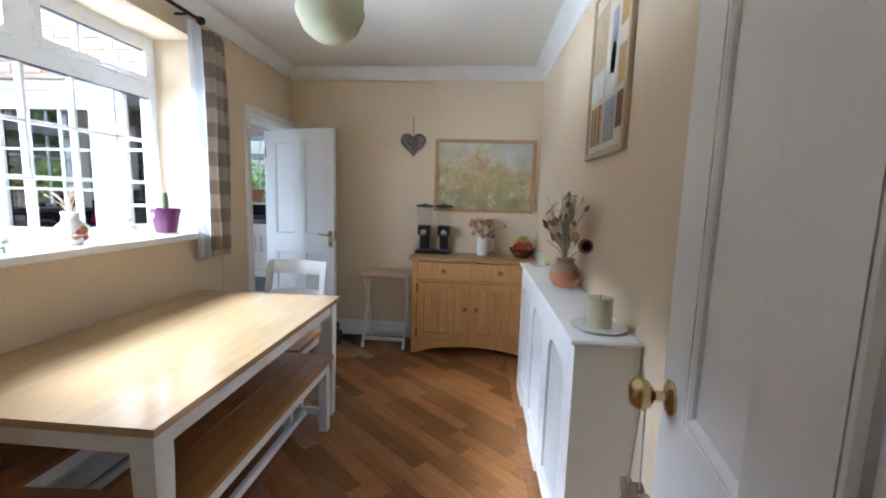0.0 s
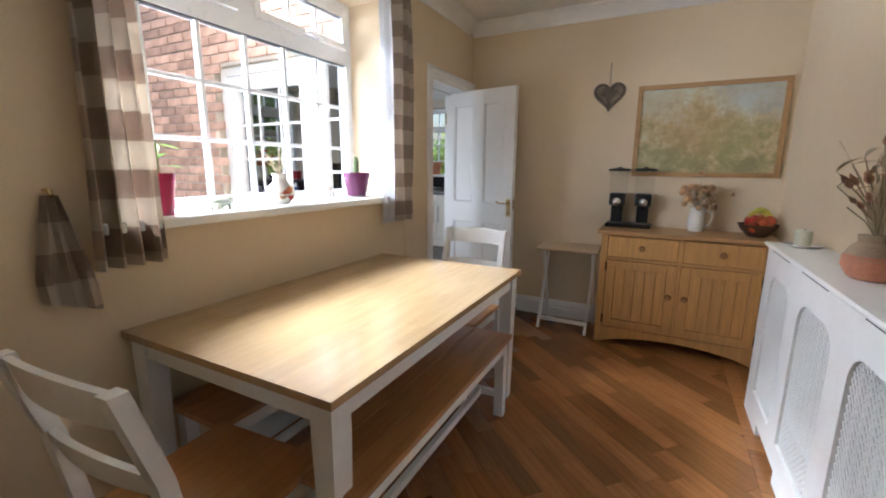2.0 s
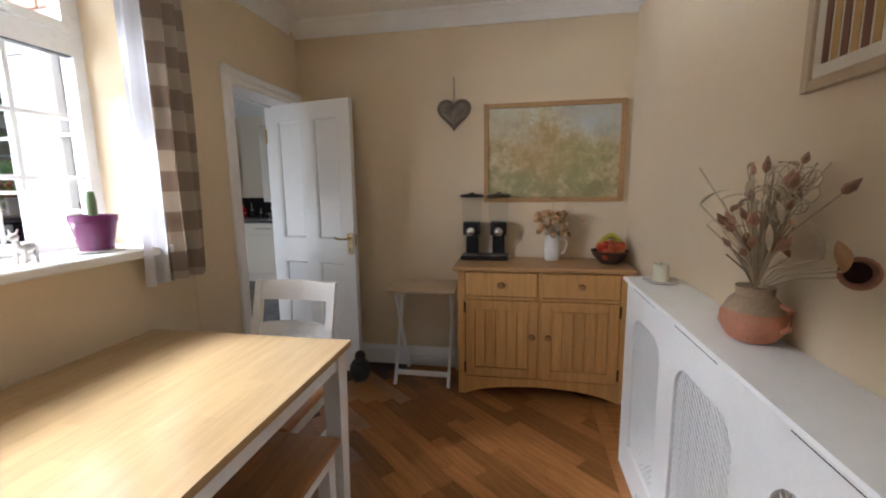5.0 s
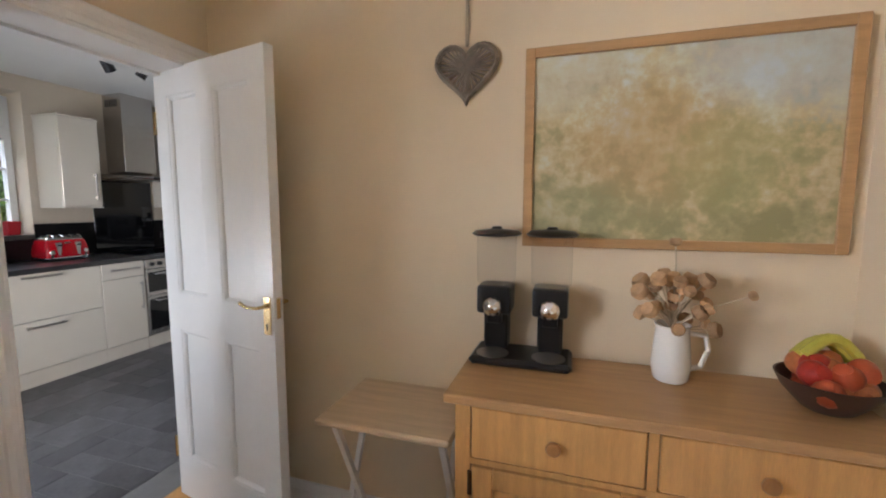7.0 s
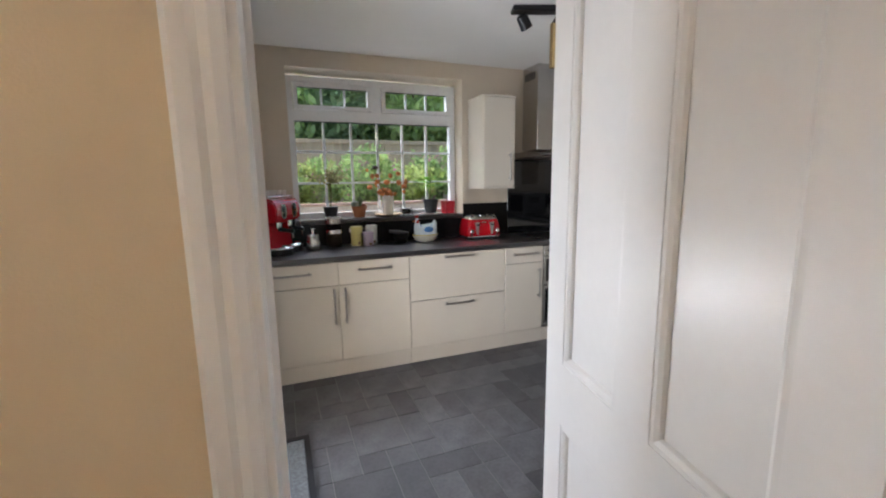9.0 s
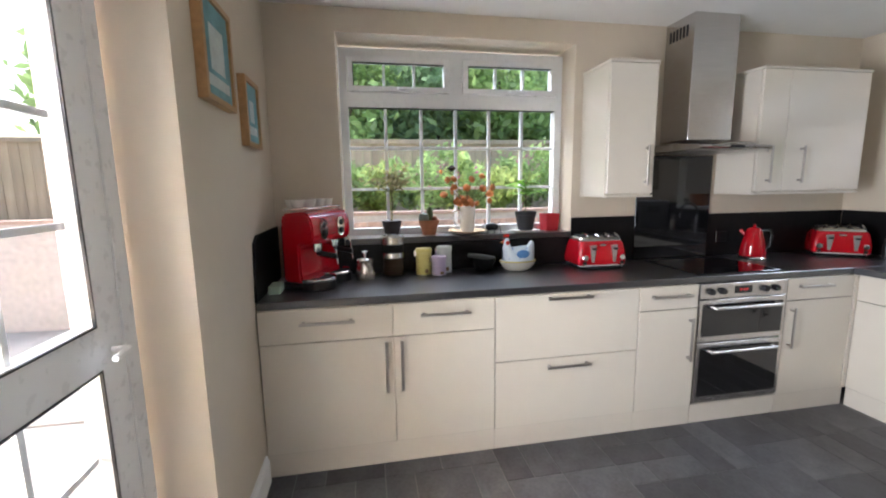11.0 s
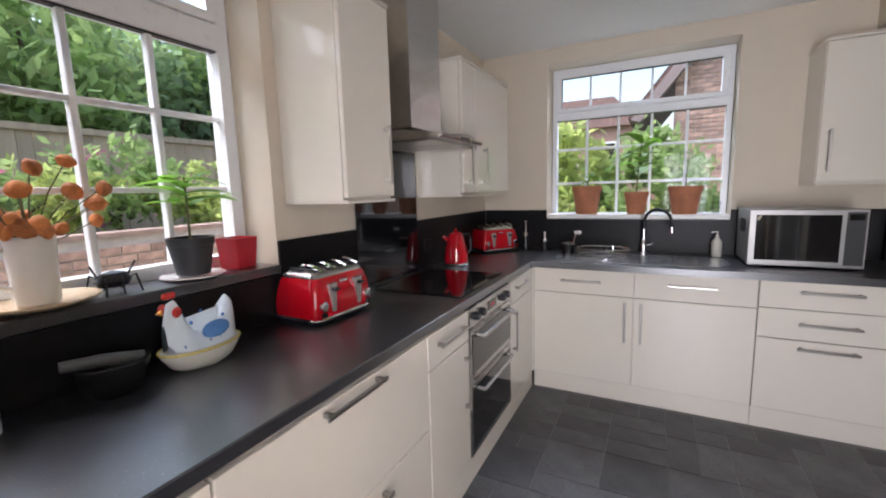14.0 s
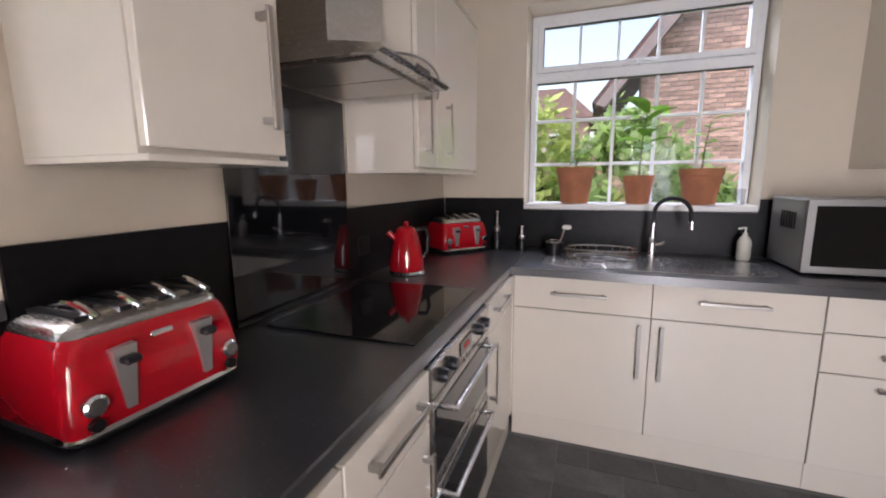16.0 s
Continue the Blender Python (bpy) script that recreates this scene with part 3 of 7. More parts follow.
def chair(at, turn):
    """White ladder-back chair. Local y points from the back to the front."""
    c = thing("dining_chair", at, turn, "white painted ladder-back chair with wooden seat", "chair", "chairs at the table")
    part("seat", boxes((-0.215, -0.2, 0.43, 0.215, 0.22, 0.455), bevel=0.005), BENCHWOOD, c, "brown wooden seat")
    part("seat_frame", boxes((-0.19, -0.17, 0.375, 0.19, -0.15, 0.429), (-0.19, 0.17, 0.375, 0.19, 0.19, 0.429), (-0.2, -0.15, 0.375, -0.18, 0.17, 0.429), (0.18, -0.15, 0.375, 0.2, 0.17, 0.429)), SATIN, c)
    for s in (-1, 1):
        part("leg", boxes((s * 0.195 - 0.02, 0.155, 0, s * 0.195 + 0.02, 0.195, 0.429)), SATIN, c)
        bm = bmesh.new()
        rows = [(0.0, -0.22), (0.22, -0.195), (0.45, -0.19), (0.70, -0.225), (0.92, -0.285)]
        rings = [[bm.verts.new((s * 0.195 + i * 0.018, y + j * 0.018, z)) for i, j in ((-1, -1), (1, -1), (1, 1), (-1, 1))] for z, y in rows]
        for p, q in zip(rings, rings[1:]):
            for k in range(4):
                bm.faces.new((p[k], p[(k + 1) % 4], q[(k + 1) % 4], q[k]))
        bm.faces.new(rings[0])
        bm.faces.new(rings[-1])
        part("back_post", bm, SATIN, c)
        part("side_stretcher", boxes((s * 0.195 - 0.01, -0.19, 0.2, s * 0.195 + 0.01, 0.16, 0.23)), SATIN, c)
    for z, h in ((0.83, 0.085), (0.66, 0.055)):
        rows = []
        for k in range(9):
            u = -1 + k / 4
            y = -0.205 - 0.24 * max(0, z - 0.6) - 0.02 * (1 - u * u)
            arch = 0.012 * (1 - u * u)
            y2 = y - 0.25 * h
            rows.append([(u * 0.182, y - 0.008, z), (u * 0.182, y2 - 0.008, z + h + arch), (u * 0.182, y2 + 0.008, z + h + arch), (u * 0.182, y + 0.008, z), (u * 0.182, y - 0.008, z)])
        part("back_rail", strip(rows), SATIN, c, smooth=True)
    return c


chair((-1.345, 3.03, 0), 180)
chair((-1.31, 1.38, 0), 4)

# ---- sideboard ----


KNOBWOOD = mat("brown_knob_wood", (0.34, 0.17, 0.06), 0.35, vary=0.2)
DARKBRASS = mat("dark_brass", (0.10, 0.06, 0.03), 0.4, 0.8)


def round_knob(parent, at, normal, r=0.017, material=OAK, name="knob"):
    k = part(name, lathe([(r * 0.55, 0.0), (r * 0.5, 0.008), (r * 0.95, 0.014), (r, 0.02), (r * 0.8, 0.027), (0.0, 0.03)], 16), material, parent, "turned wooden knob", True)
    k.matrix_local = Matrix.Translation(at) @ Vector(normal).to_track_quat("Z", "Y").to_matrix().to_4x4()
    return k


def sideboard():
    s = thing("sideboard", (-0.115, 4.06, 0), 0, "honey oak sideboard with two drawers and two panelled doors", "sideboard")
    w, d, h = 0.525, 0.385, 0.842
    part("top", boxes((-w - 0.03, -0.03, h, w + 0.03, d, h + 0.028), bevel=0.005), OAKTOP, s, "oak top")
    # carcass with an arched plinth in front
    part("body", boxes((-w, 0.0, 0.0, -w + 0.045, d - 0.005, h - 0.001), (w - 0.045, 0.0, 0.0, w, d - 0.005, h - 0.001), (-w + 0.045, 0.05, 0.1, w - 0.045, d - 0.005, h - 0.002)), OAK, s)
    a = [(-w + 0.0455, 0.125), (w - 0.0455, 0.125), (w - 0.0455, 0.0)]
    for k in range(21):
        u = 1 - k / 10
        a.append((u * (w - 0.075), 0.012 + 0.062 * (1 - u * u) ** 0.8))
    a.append((-w + 0.0455, 0.0))
    part("arched_plinth", prism(a, "y", 0.0, 0.02), OAK, s)
    part("rail", boxes((-w + 0.0455, 0.0, 0.655, w - 0.0455, 0.02, 0.672)), OAK, s)
    part("drawer_divider", boxes((-0.012, 0.0, 0.6725, 0.012, 0.02, h - 0.002)), OAK, s)
    part("door_post", boxes((-0.008, 0.0, 0.1255, 0.008, 0.02, 0.6545)), OAK, s)
    for sx in (-1, 1):
        x0, x1 = sorted((sx * 0.016, sx * (w - 0.05)))
        dr = part("drawer_front", boxes((x0, -0.007, 0.677, x1, 0.016, h - 0.010), bevel=0.004), OAK, s)
        round_knob(dr, ((x0 + x1) / 2, -0.007, 0.755), (0, -1, 0), 0.021, KNOBWOOD)
        x0, x1 = sorted((sx * 0.0105, sx * (w - 0.050)))
        dz0, dz1 = 0.132, 0.650
        st = 0.062
        door = part("door", boxes((x0, -0.008, dz0, x0 + st, 0.018, dz1), (x1 - st, -0.008, dz0, x1, 0.018, dz1), (x0 + st, -0.008, dz0, x1 - st, 0.018, dz0 + st), (x0 + st, -0.008, dz1 - st, x1 - st, 0.018, dz1), bevel=0.003), OAK, s)
        n = 5
        pw = (x1 - x0 - 2 * st) / n
        for k in range(n):
            part("panel_board", boxes((x0 + st + k * pw + 0.001, 0.006, dz0 + st - 0.004, x0 + st + (k + 1) * pw - 0.001, 0.014, dz1 - st + 0.004), bevel=0.003), OAK, door)
        round_knob(door, (sx * 0.05, -0.008, 0.42), (0, -1, 0), 0.021, KNOBWOOD)
        for z in (0.19, 0.6):
            part("hinge", tube([(sx * (w - 0.046), -0.007, z - 0.035), (sx * (w - 0.046), -0.007, z + 0.035)], 0.007, 8), DARKBRASS, door, "small dark brass hinge")
    return s


sideboard()

# ---- radiator cover ----


def radiator_cover():
    r = thing("radiator_cover", (0.255, 1.86, 0), 0, "white painted radiator cover with arched lattice panels", "radiator cover")
    L, h, dep = 1.635, 0.925, 0.216
    xs = 0.0
    panels = [(0.13, 0.47), (0.62, 1.0), (1.15, 1.5)]
    z0, z1, cham = 0.16, 0.80, 0.09

    # front: uprights, rails, and corner fillets round each opening
    edges = [0.0] + [v for p in panels for v in p] + [L]
    for k in range(0, len(edges), 2):
        part("upright", boxes((0, edges[k], 0.055, 0.018, edges[k + 1], h)), SATIN, r)
    for a, b in panels:
        part("bottom_rail", boxes((0, a, 0.055, 0.018, b, z0)), SATIN, r)
        bm = boxes((0, a, z1, 0.018, b, h))
        for cx, sgn in ((a, 1), (b, -1)):
            c = [(cx, z1), (cx + sgn * cham, z1)]
            for k in range(1, 9):
                t = math.pi / 2 * k / 8
                c.append((cx + sgn * (cham - cham * math.sin(t)), z1 - cham + cham * math.cos(t)))
            prism(c, "x", 0, 0.018, bm)
        part("arched_rail", bm, SATIN, r)
    for y0, y1 in ((0, 0.30), (0.66, 0.96), (1.33, L)):
        part("foot", boxes((0, y0, 0.0, 0.018, y1, 0.0548)), SATIN, r)
    part("side_panel", boxes((0.018, 0, 0, dep, 0.018, h)), SATIN, r)
    part("side_panel", boxes((0.018, L - 0.018, 0, dep, L, h)), SATIN, r)
    part("top", boxes((-0.02, -0.02, h, dep, L + 0.02, h + 0.018), bevel=0.006), SATIN, r, "white painted shelf top")
    # slots are not cut: their inner dark is put on as thin black strips
    for y0 in (0.12, 0.72, 1.22):
        part("slot_strip", boxes((-0.004, y0, h - 0.012, 0.0, y0 + 0.3, h - 0.004)), BLACK_PLASTIC, r, "black strip that draws a dark slot under the shelf")
    for a, b in panels:
        lat = bmesh.new()
        step, wd = 0.028, 0.0036
        H, Wd = z1 - z0, b - a
        for sgn in (1, -1):
            c = -H
            while c < Wd + H:
                # a slat crossing the opening at 45 degrees, cut to it
                pts = []
                for z in (0.0, H):
                    y = c + (z if sgn > 0 else H - z)
                    pts.append((y, z))
                (ya, za), (yb, zb) = pts
                if ya > yb:
                    (ya, za), (yb, zb) = (yb, zb), (ya, za)
                lo, hi = max(ya, 0), min(yb, Wd)
                if hi - lo > 0.01:
                    s = (zb - za) / (yb - ya)
                    p, q = (a + lo, z0 + za + s * (lo - ya)), (a + hi, z0 + za + s * (hi - ya))
                    x = 0.010 if sgn > 0 else 0.013
                    prism([(p[0] - wd, p[1]), (p[0] + wd, p[1]), (q[0] + wd, q[1]), (q[0] - wd, q[1])], "x", x, x + 0.003, lat)
                c += step
        part("lattice", lat, SATIN, r, "white diagonal lattice")
    for k in range(23):
        part("radiator_column", boxes((0.09, 0.12 + 0.06 * k, 0.14, 0.15, 0.175 + 0.06 * k, 0.74), bevel=0.01), SATIN, r)
    return r


radiator_cover()

# ---- kitchen units ----


def bar_handle(parent, axis, at, length, normal):
    """Square steel bar on two feet, starting at a point and running along an axis."""
    bm = bmesh.new()
    n = Vector(normal)
    a = Vector({"x": (1, 0, 0), "y": (0, 1, 0), "z": (0, 0, 1)}[axis])
    c = Vector(at) + n * 0.03
    h = a.cross(n) * 0.0075
    p, q = c - h - n * 0.004, c + a * length + h + n * 0.004
    box(bm, *[min(p[i], q[i]) for i in range(3)], *[max(p[i], q[i]) for i in range(3)], bevel=0.0015)
    for f in (0.012, length - 0.026):
        p, q = Vector(at) + a * f - h, Vector(at) + a * (f + 0.014) + h + n * 0.027
        box(bm, *[min(p[i], q[i]) for i in range(3)], *[max(p[i], q[i]) for i in range(3)])
    part("handle", bm, NICKEL, parent, "brushed steel bar handle")


def kitchen_unit(name, axis, front, depth, a, b, leaves, label, category="cabinet"):
    """Base unit. axis: the way the run goes; front: the plane of the fronts. leaves: (a, b, z0, z1, handles)."""
    u = thing(name, ((front - depth, (a + b) / 2, 0) if axis == "y" else ((a + b) / 2, front + depth, 0)), 0, label, category, "kitchen base units")
    off = u.matrix_world.translation - ROOM

    def rect(p, q, z0, z1, f0, f1):
        r = (f0, p, z0, f1, q, z1) if axis == "y" else (p, f0, z0, q, f1, z1)
        return (r[0] - off.x, r[1] - off.y, r[2], r[3] - off.x, r[4] - off.y, r[5])

    s = 1 if axis == "y" else -1
    part("body", boxes(rect(a + 0.001, b - 0.001, 0.1, 0.868, front - s * depth, front - s * 0.021)), IVORY_EDGE, u)
    part("plinth", boxes(rect(a, b, -0.029, 0.094, front - s * 0.03, front - s * 0.012)), IVORY_EDGE, u, "ivory plinth board")
    for p, q, z0, z1, kind, handles in leaves:
        leaf = part(kind, boxes(rect(p + 0.002, q - 0.002, z0, z1, front - s * 0.019, front), bevel=0.002), IVORY, u, "ivory gloss front")
        for ax, c, z, ln in handles:
            at = (front - off.x, c - off.y, z) if axis == "y" else (c - off.x, front - off.y, z)
            bar_handle(leaf, ax, at, ln, (1, 0, 0) if axis == "y" else (0, -1, 0))
    return u


F, D = -4.35, 0.60
ROOM.y = -0.028
kitchen_unit("base_cabinet", "y", F, D, 3.475, 4.69, [
    (3.475, 4.138, 0.695, 0.866, "drawer_front", [("y", 3.675, 0.797, 0.27)]), (4.138, 4.69, 0.695, 0.866, "drawer_front", [("y", 4.28, 0.803, 0.27)]),
    (3.475, 4.138, 0.1, 0.69, "door", [("z", 4.10, 0.40, 0.275)]), (4.138, 4.69, 0.1, 0.69, "door", [("z", 4.18, 0.40, 0.275)])], "ivory gloss base unit with two drawers and doors")
kitchen_unit("base_cabinet", "y", F, D, 4.692, 5.562, [
    (4.692, 5.562, 0.497, 0.866, "drawer_front", [("y", 4.985, 0.845, 0.268)]), (4.692, 5.562, 0.1, 0.492, "drawer_front", [("y", 4.99, 0.447, 0.268)])], "ivory gloss base unit with two deep pan drawers")
kitchen_unit("base_cabinet", "y", F, D, 5.564, 5.955, [
    (5.564, 5.955, 0.727, 0.866, "drawer_front", [("y", 5.63, 0.81, 0.265)]), (5.564, 5.955, 0.1, 0.722, "door", [("z", 5.905, 0.40, 0.27)])], "narrow ivory gloss base unit beside the oven")
kitchen_unit("base_cabinet", "y", F, D, 6.585, 7.128, [
    (6.585, 7.10, 0.727, 0.866, "drawer_front", [("y", 6.66, 0.815, 0.25)]), (6.585, 7.10, 0.1, 0.722, "door", [("z", 6.63, 0.42, 0.265)])], "narrow ivory gloss corner base unit")
G = 7.13
kitchen_unit("base_cabinet", "x", G, D, -4.348, -3.046, [
    (-4.348, -3.697, 0.70, 0.866, "drawer_front", [("x", -4.16, 0.787, 0.265)]), (-3.697, -3.046, 0.70, 0.866, "drawer_front", [("x", -3.51, 0.797, 0.27)]),
    (-4.348, -3.697, 0.1, 0.695, "door", [("z", -3.746, 0.40, 0.268)]), (-3.697, -3.046, 0.1, 0.695, "door", [("z", -3.65, 0.40, 0.268)])], "ivory gloss sink unit with two doors")
kitchen_unit("base_cabinet", "x", G, D, -3.044, -2.425, [
    (-3.044, -2.425, 0.712, 0.866, "drawer_front", [("x", -2.865, 0.81, 0.268)]), (-3.044, -2.425, 0.535, 0.707, "drawer_front", [("x", -2.86, 0.628, 0.268)]), (-3.044, -2.425, 0.1, 0.53, "drawer_front", [("x", -2.857, 0.487, 0.268)])], "ivory gloss unit with three drawers")
kitchen_unit("base_cabinet", "x", G, D, -2.423, -1.6, [
    (-2.423, -1.6, 0.70, 0.866, "drawer_front", [("x", -2.27, 0.8, 0.268)]), (-2.423, -1.6, 0.1, 0.695, "door", [])], "ivory gloss unit with a wide door")
solid("filler_panel", boxes((-4.352, 7.102, 0.1, -4.345, 7.128, 0.866)), IVORY, "narrow ivory corner filler between units", "panel")

# worktops and upstands
bm = boxes((KW + 0.002, 3.474, 0.870, -4.362, KN - 0.002, 0.91), bevel=0.004)
solid("worktop", bm, BLACKTOP, "charcoal laminate worktop along the window", "worktop")
solid("worktop", boxes((-4.360, 7.098, 0.870, -3.58, KN - 0.002, 0.91), (-3.24, 7.098, 0.870, -1.55, KN - 0.002, 0.91), (-3.58, 7.098, 0.870, -3.24, 7.245, 0.91), (-3.58, 7.575, 0.870, -3.24, KN - 0.002, 0.91)), BLACKTOP, "charcoal laminate worktop round the sink", "worktop")
bm = boxes((KW + 0.002, 3.50, 0.912, KW + 0.014, 3.88, 1.235), (KW + 0.002, 3.88, 0.912, KW + 0.014, 5.44, 1.10), (KW + 0.002, 5.44, 0.912, KW + 0.014, KN - 0.016, 1.235))
structure("trim_upstand_west", bm, BLACK_TILE, "black splashback board along the wall", "splashback")
bm = boxes((KW + 0.016, KN - 0.014, 0.912, -4.412, KN - 0.002, 1.235), (-4.412, KN - 0.014, 0.912, -3.117, KN - 0.002, 1.16), (-3.117, KN - 0.014, 0.912, -1.55, KN - 0.002, 1.235))
structure("trim_upstand_north", bm, BLACK_TILE, "black splashback board behind the sink", "splashback")
structure("trim_upstand_south", prism([(-4.96, 0.912), (-4.36, 0.912), (-4.40, 1.2), (-4.46, 1.235), (-4.96, 1.235)], "y", KS + 0.001, KS + 0.013), BLACK_TILE, "black splashback end panel", "splashback")
solid("glass_splashback", boxes((-4.960, 5.93, 0.914, -4.954, 6.54, 1.66), bevel=0.001), BLACK_GLASS, "black glass splashback behind the hob", "splashback")


def wall_cabinet(at, turn, width, doors, label):
    """Local x along the front, y to the wall; front at y = 0."""
    c = thing("wall_cabinet", at, turn, label, "wall cabinet", "kitchen wall units")
    h, d = 0.82, 0.33
    part("body", boxes((0, 0.022, 0.012, width, d, h - 0.012)), IVORY, c)
    part("cornice", boxes((-0.004, -0.004, h - 0.011, width + 0.004, d, h + 0.006), bevel=0.002), IVORY_EDGE, c, "ivory cornice board")
    part("pelmet", boxes((0.0, -0.002, 0.0, width, d, 0.012), bevel=0.001), IVORY_EDGE, c, "ivory board under the doors")
    for x0, x1, hx in doors:
        leaf = part("door", boxes((x0 + 0.002, 0, 0.023, x1 - 0.002, 0.02, h - 0.014), bevel=0.002), IVORY, c, "ivory gloss door")
        if hx is not None:
            bar_handle(leaf, "z", (hx, 0, 0.075), 0.245, (0, -1, 0))
    return c


# turned so that the local front faces the room
wall_cabinet((-4.642, 5.50, 1.381), 90, 0.322, [(0, 0.322, 0.262)], "ivory gloss wall cabinet beside the window")
wall_cabinet((-4.642, 6.585, 1.381), 90, 0.86, [(0, 0.21, 0.085), (0.21, 0.86, 0.34)], "ivory gloss wall cabinet with two doors")
wall_cabinet((-2.755, 7.462, 1.392), 0, 1.2, [(0, 0.335, 0.045), (0.335, 1.2, None)], "ivory gloss wall cabinet above the microwave")

# ---- cooker, hood, hob, sink ----
ov = thing("oven", (-4.95, 6.27, 0), 0, "built-in double oven in steel and black glass", "oven")
part("body", boxes((0.0, -0.31, 0.1, 0.585, 0.31, 0.866)), STEEL, ov)
part("control_panel", boxes((0.586, -0.308, 0.775, 0.604, 0.308, 0.866), bevel=0.002), STEEL, ov, "steel control panel")
part("display", boxes((0.6045, -0.07, 0.80, 0.607, 0.05, 0.845)), BLACK_GLASS, ov, "black clock display")
part("display_digits", boxes((0.6072, -0.04, 0.815, 0.6078, -0.022, 0.83), (0.6072, -0.015, 0.815, 0.6078, 0.02, 0.83)), mat("red_digits", (0.5, 0.02, 0.02), 0.4), ov, "red clock digits")
for y in (-0.24, -0.16, 0.14, 0.22):
    k = part("knob", lathe([(0.021, 0), (0.019, 0.018), (0.016, 0.024), (0, 0.024)], 18), BLACK_PLASTIC, ov, "round control knob", True)
    k.matrix_local = pose(0.604, y, 0.82, 0, 90, 0)
for z0, z1 in ((0.505, 0.768), (0.118, 0.495)):
    dr = part("door", boxes((0.586, -0.308, z0, 0.604, 0.308, z1), bevel=0.002), STEEL, ov, "steel framed oven door")
    part("glass", boxes((0.6045, -0.285, z0 + 0.035, 0.607, 0.285, z1 - 0.03)), BLACK_GLASS, dr, "black glass")
    part("handle", tube([(0.604, -0.23, z1 - 0.045), (0.645, -0.23, z1 - 0.045), (0.645, 0.23, z1 - 0.045), (0.604, 0.23, z1 - 0.045)], 0.010, 10), STEEL, dr, "steel bar handle", True)
part("plinth", boxes((0.55, -0.31, -0.028, 0.588, 0.31, 0.094)), IVORY_EDGE, ov)

hood = thing("cooker_hood", (-4.972, 6.27, 0), 0, "steel chimney cooker hood with a curved glass edge", "cooker hood")
part("chimney", boxes((0.0, -0.165, 1.745, 0.262, 0.165, 2.528), bevel=0.002), STEEL, hood, "brushed steel chimney")
part("chimney_vent", boxes(*[(0.04 + 0.03 * k, -0.167, 2.40, 0.055 + 0.03 * k, -0.1655, 2.47) for k in range(6)]), BLACK_PLASTIC, hood, "vent slots")
part("canopy", prism([(0.0, 1.672), (0.47, 1.672), (0.485, 1.68), (0.475, 1.692), (0.262, 1.722), (0.0, 1.722)], "y", -0.255, 0.255), STEEL, hood, "steel canopy with filter")
part("filter", boxes((0.03, -0.22, 1.664, 0.42, -0.005, 1.671), (0.03, 0.005, 1.664, 0.42, 0.22, 1.671)), NICKEL, hood)
part("switch_panel", boxes((0.4855, -0.05, 1.674, 0.489, 0.05, 1.690)), BLACK_PLASTIC, hood, "small switch strip")
vis = []
for lay in (0.0, 0.007):
    for k in range(13):
        y = -0.30 + 0.05 * k
        z = 1.705 - 0.55 * y * y + lay
        vis.append([(0.12, y, z), (0.36, y, z), (0.50 - 0.9 * y * y, y, z)])
part("glass_visor", strip(vis[:13]), CLEAR, hood, "curved clear glass visor", True)
part("visor_rim", tube([v[2] for v in vis[:13]], 0.004, 6), NICKEL, hood)

solid("hob", boxes((-4.90, 5.985, 0.911, -4.405, 6.60, 0.917), bevel=0.002), BLACK_GLASS, "black glass hob set in the worktop", "hob")

sk = thing("sink", (-3.70, 7.41, 0.911), 0, "inset stainless steel sink with round bowl and drainer", "sink")
pl = bmesh.new()
outer, n = [], 48
for k in range(n):
    a = 2 * math.pi * k / n
    cx, cy = math.cos(a), math.sin(a)
    outer.append((0.54 * math.copysign(abs(cx) ** 0.45, cx), 0.225 * math.copysign(abs(cy) ** 0.6, cy)))
inner = []
for k in range(n):
    a = 2 * math.pi * k / n
    inner.append((0.29 + 0.17 * math.cos(a), 0.165 * math.sin(a)))
vo = [pl.verts.new((x, y, 0.003)) for x, y in outer]
vb = [pl.verts.new((x * 1.008, y * 1.016, 0.0)) for x, y in outer]
vi = [pl.verts.new((x, y, 0.003)) for x, y in inner]
for k in range(n):
    j = (k + 1) % n
    pl.faces.new((vo[k], vo[j], vi[j], vi[k]))
    pl.faces.new((vb[k], vb[j], vo[j], vo[k]))
part("rim", pl, STEEL, sk)
bw = lathe([(0.172, 0.004), (0.166, 0.002), (0.158, -0.02), (0.145, -0.12), (0.10, -0.145), (0.03, -0.15), (0.0, -0.15)], 36)
part("bowl", bw, STEEL, sk, "round steel bowl", True).location = (0.29, 0, 0)
part("drainer_ribs", boxes(*[(-0.45 + 0.05 * k, -0.13, 0.003, -0.442 + 0.05 * k, 0.13, 0.006) for k in range(8)]), STEEL, sk)

tp = thing("kitchen_tap", (-3.66, 7.60, 0.912), 0, "chrome mixer tap with a curved dark hose spout", "tap")
part("base", lathe([(0.026, 0), (0.026, 0.01), (0.02, 0.016), (0.019, 0.11), (0.016, 0.115), (0, 0.115)], 20), CHROME, tp, "", True)
part("column", tube([(0, 0, 0.11), (0, 0, 0.20)], 0.013, 14), CHROME, tp, "", True)
arc = [(0, 0, 0.20)] + [(0.085 - 0.085 * math.cos(a), -0.02 * a, 0.25 + 0.085 * math.sin(a)) for a in [math.pi * k / 12 for k in range(13)]] + [(0.172, -0.07, 0.205)]
part("spout", tube(arc, 0.011, 10), BLACK_PLASTIC, tp, "black hose spout", True)
part("spray_head", tube([(0.172, -0.07, 0.215), (0.174, -0.072, 0.17)], 0.013, 12), CHROME, tp, "", True)
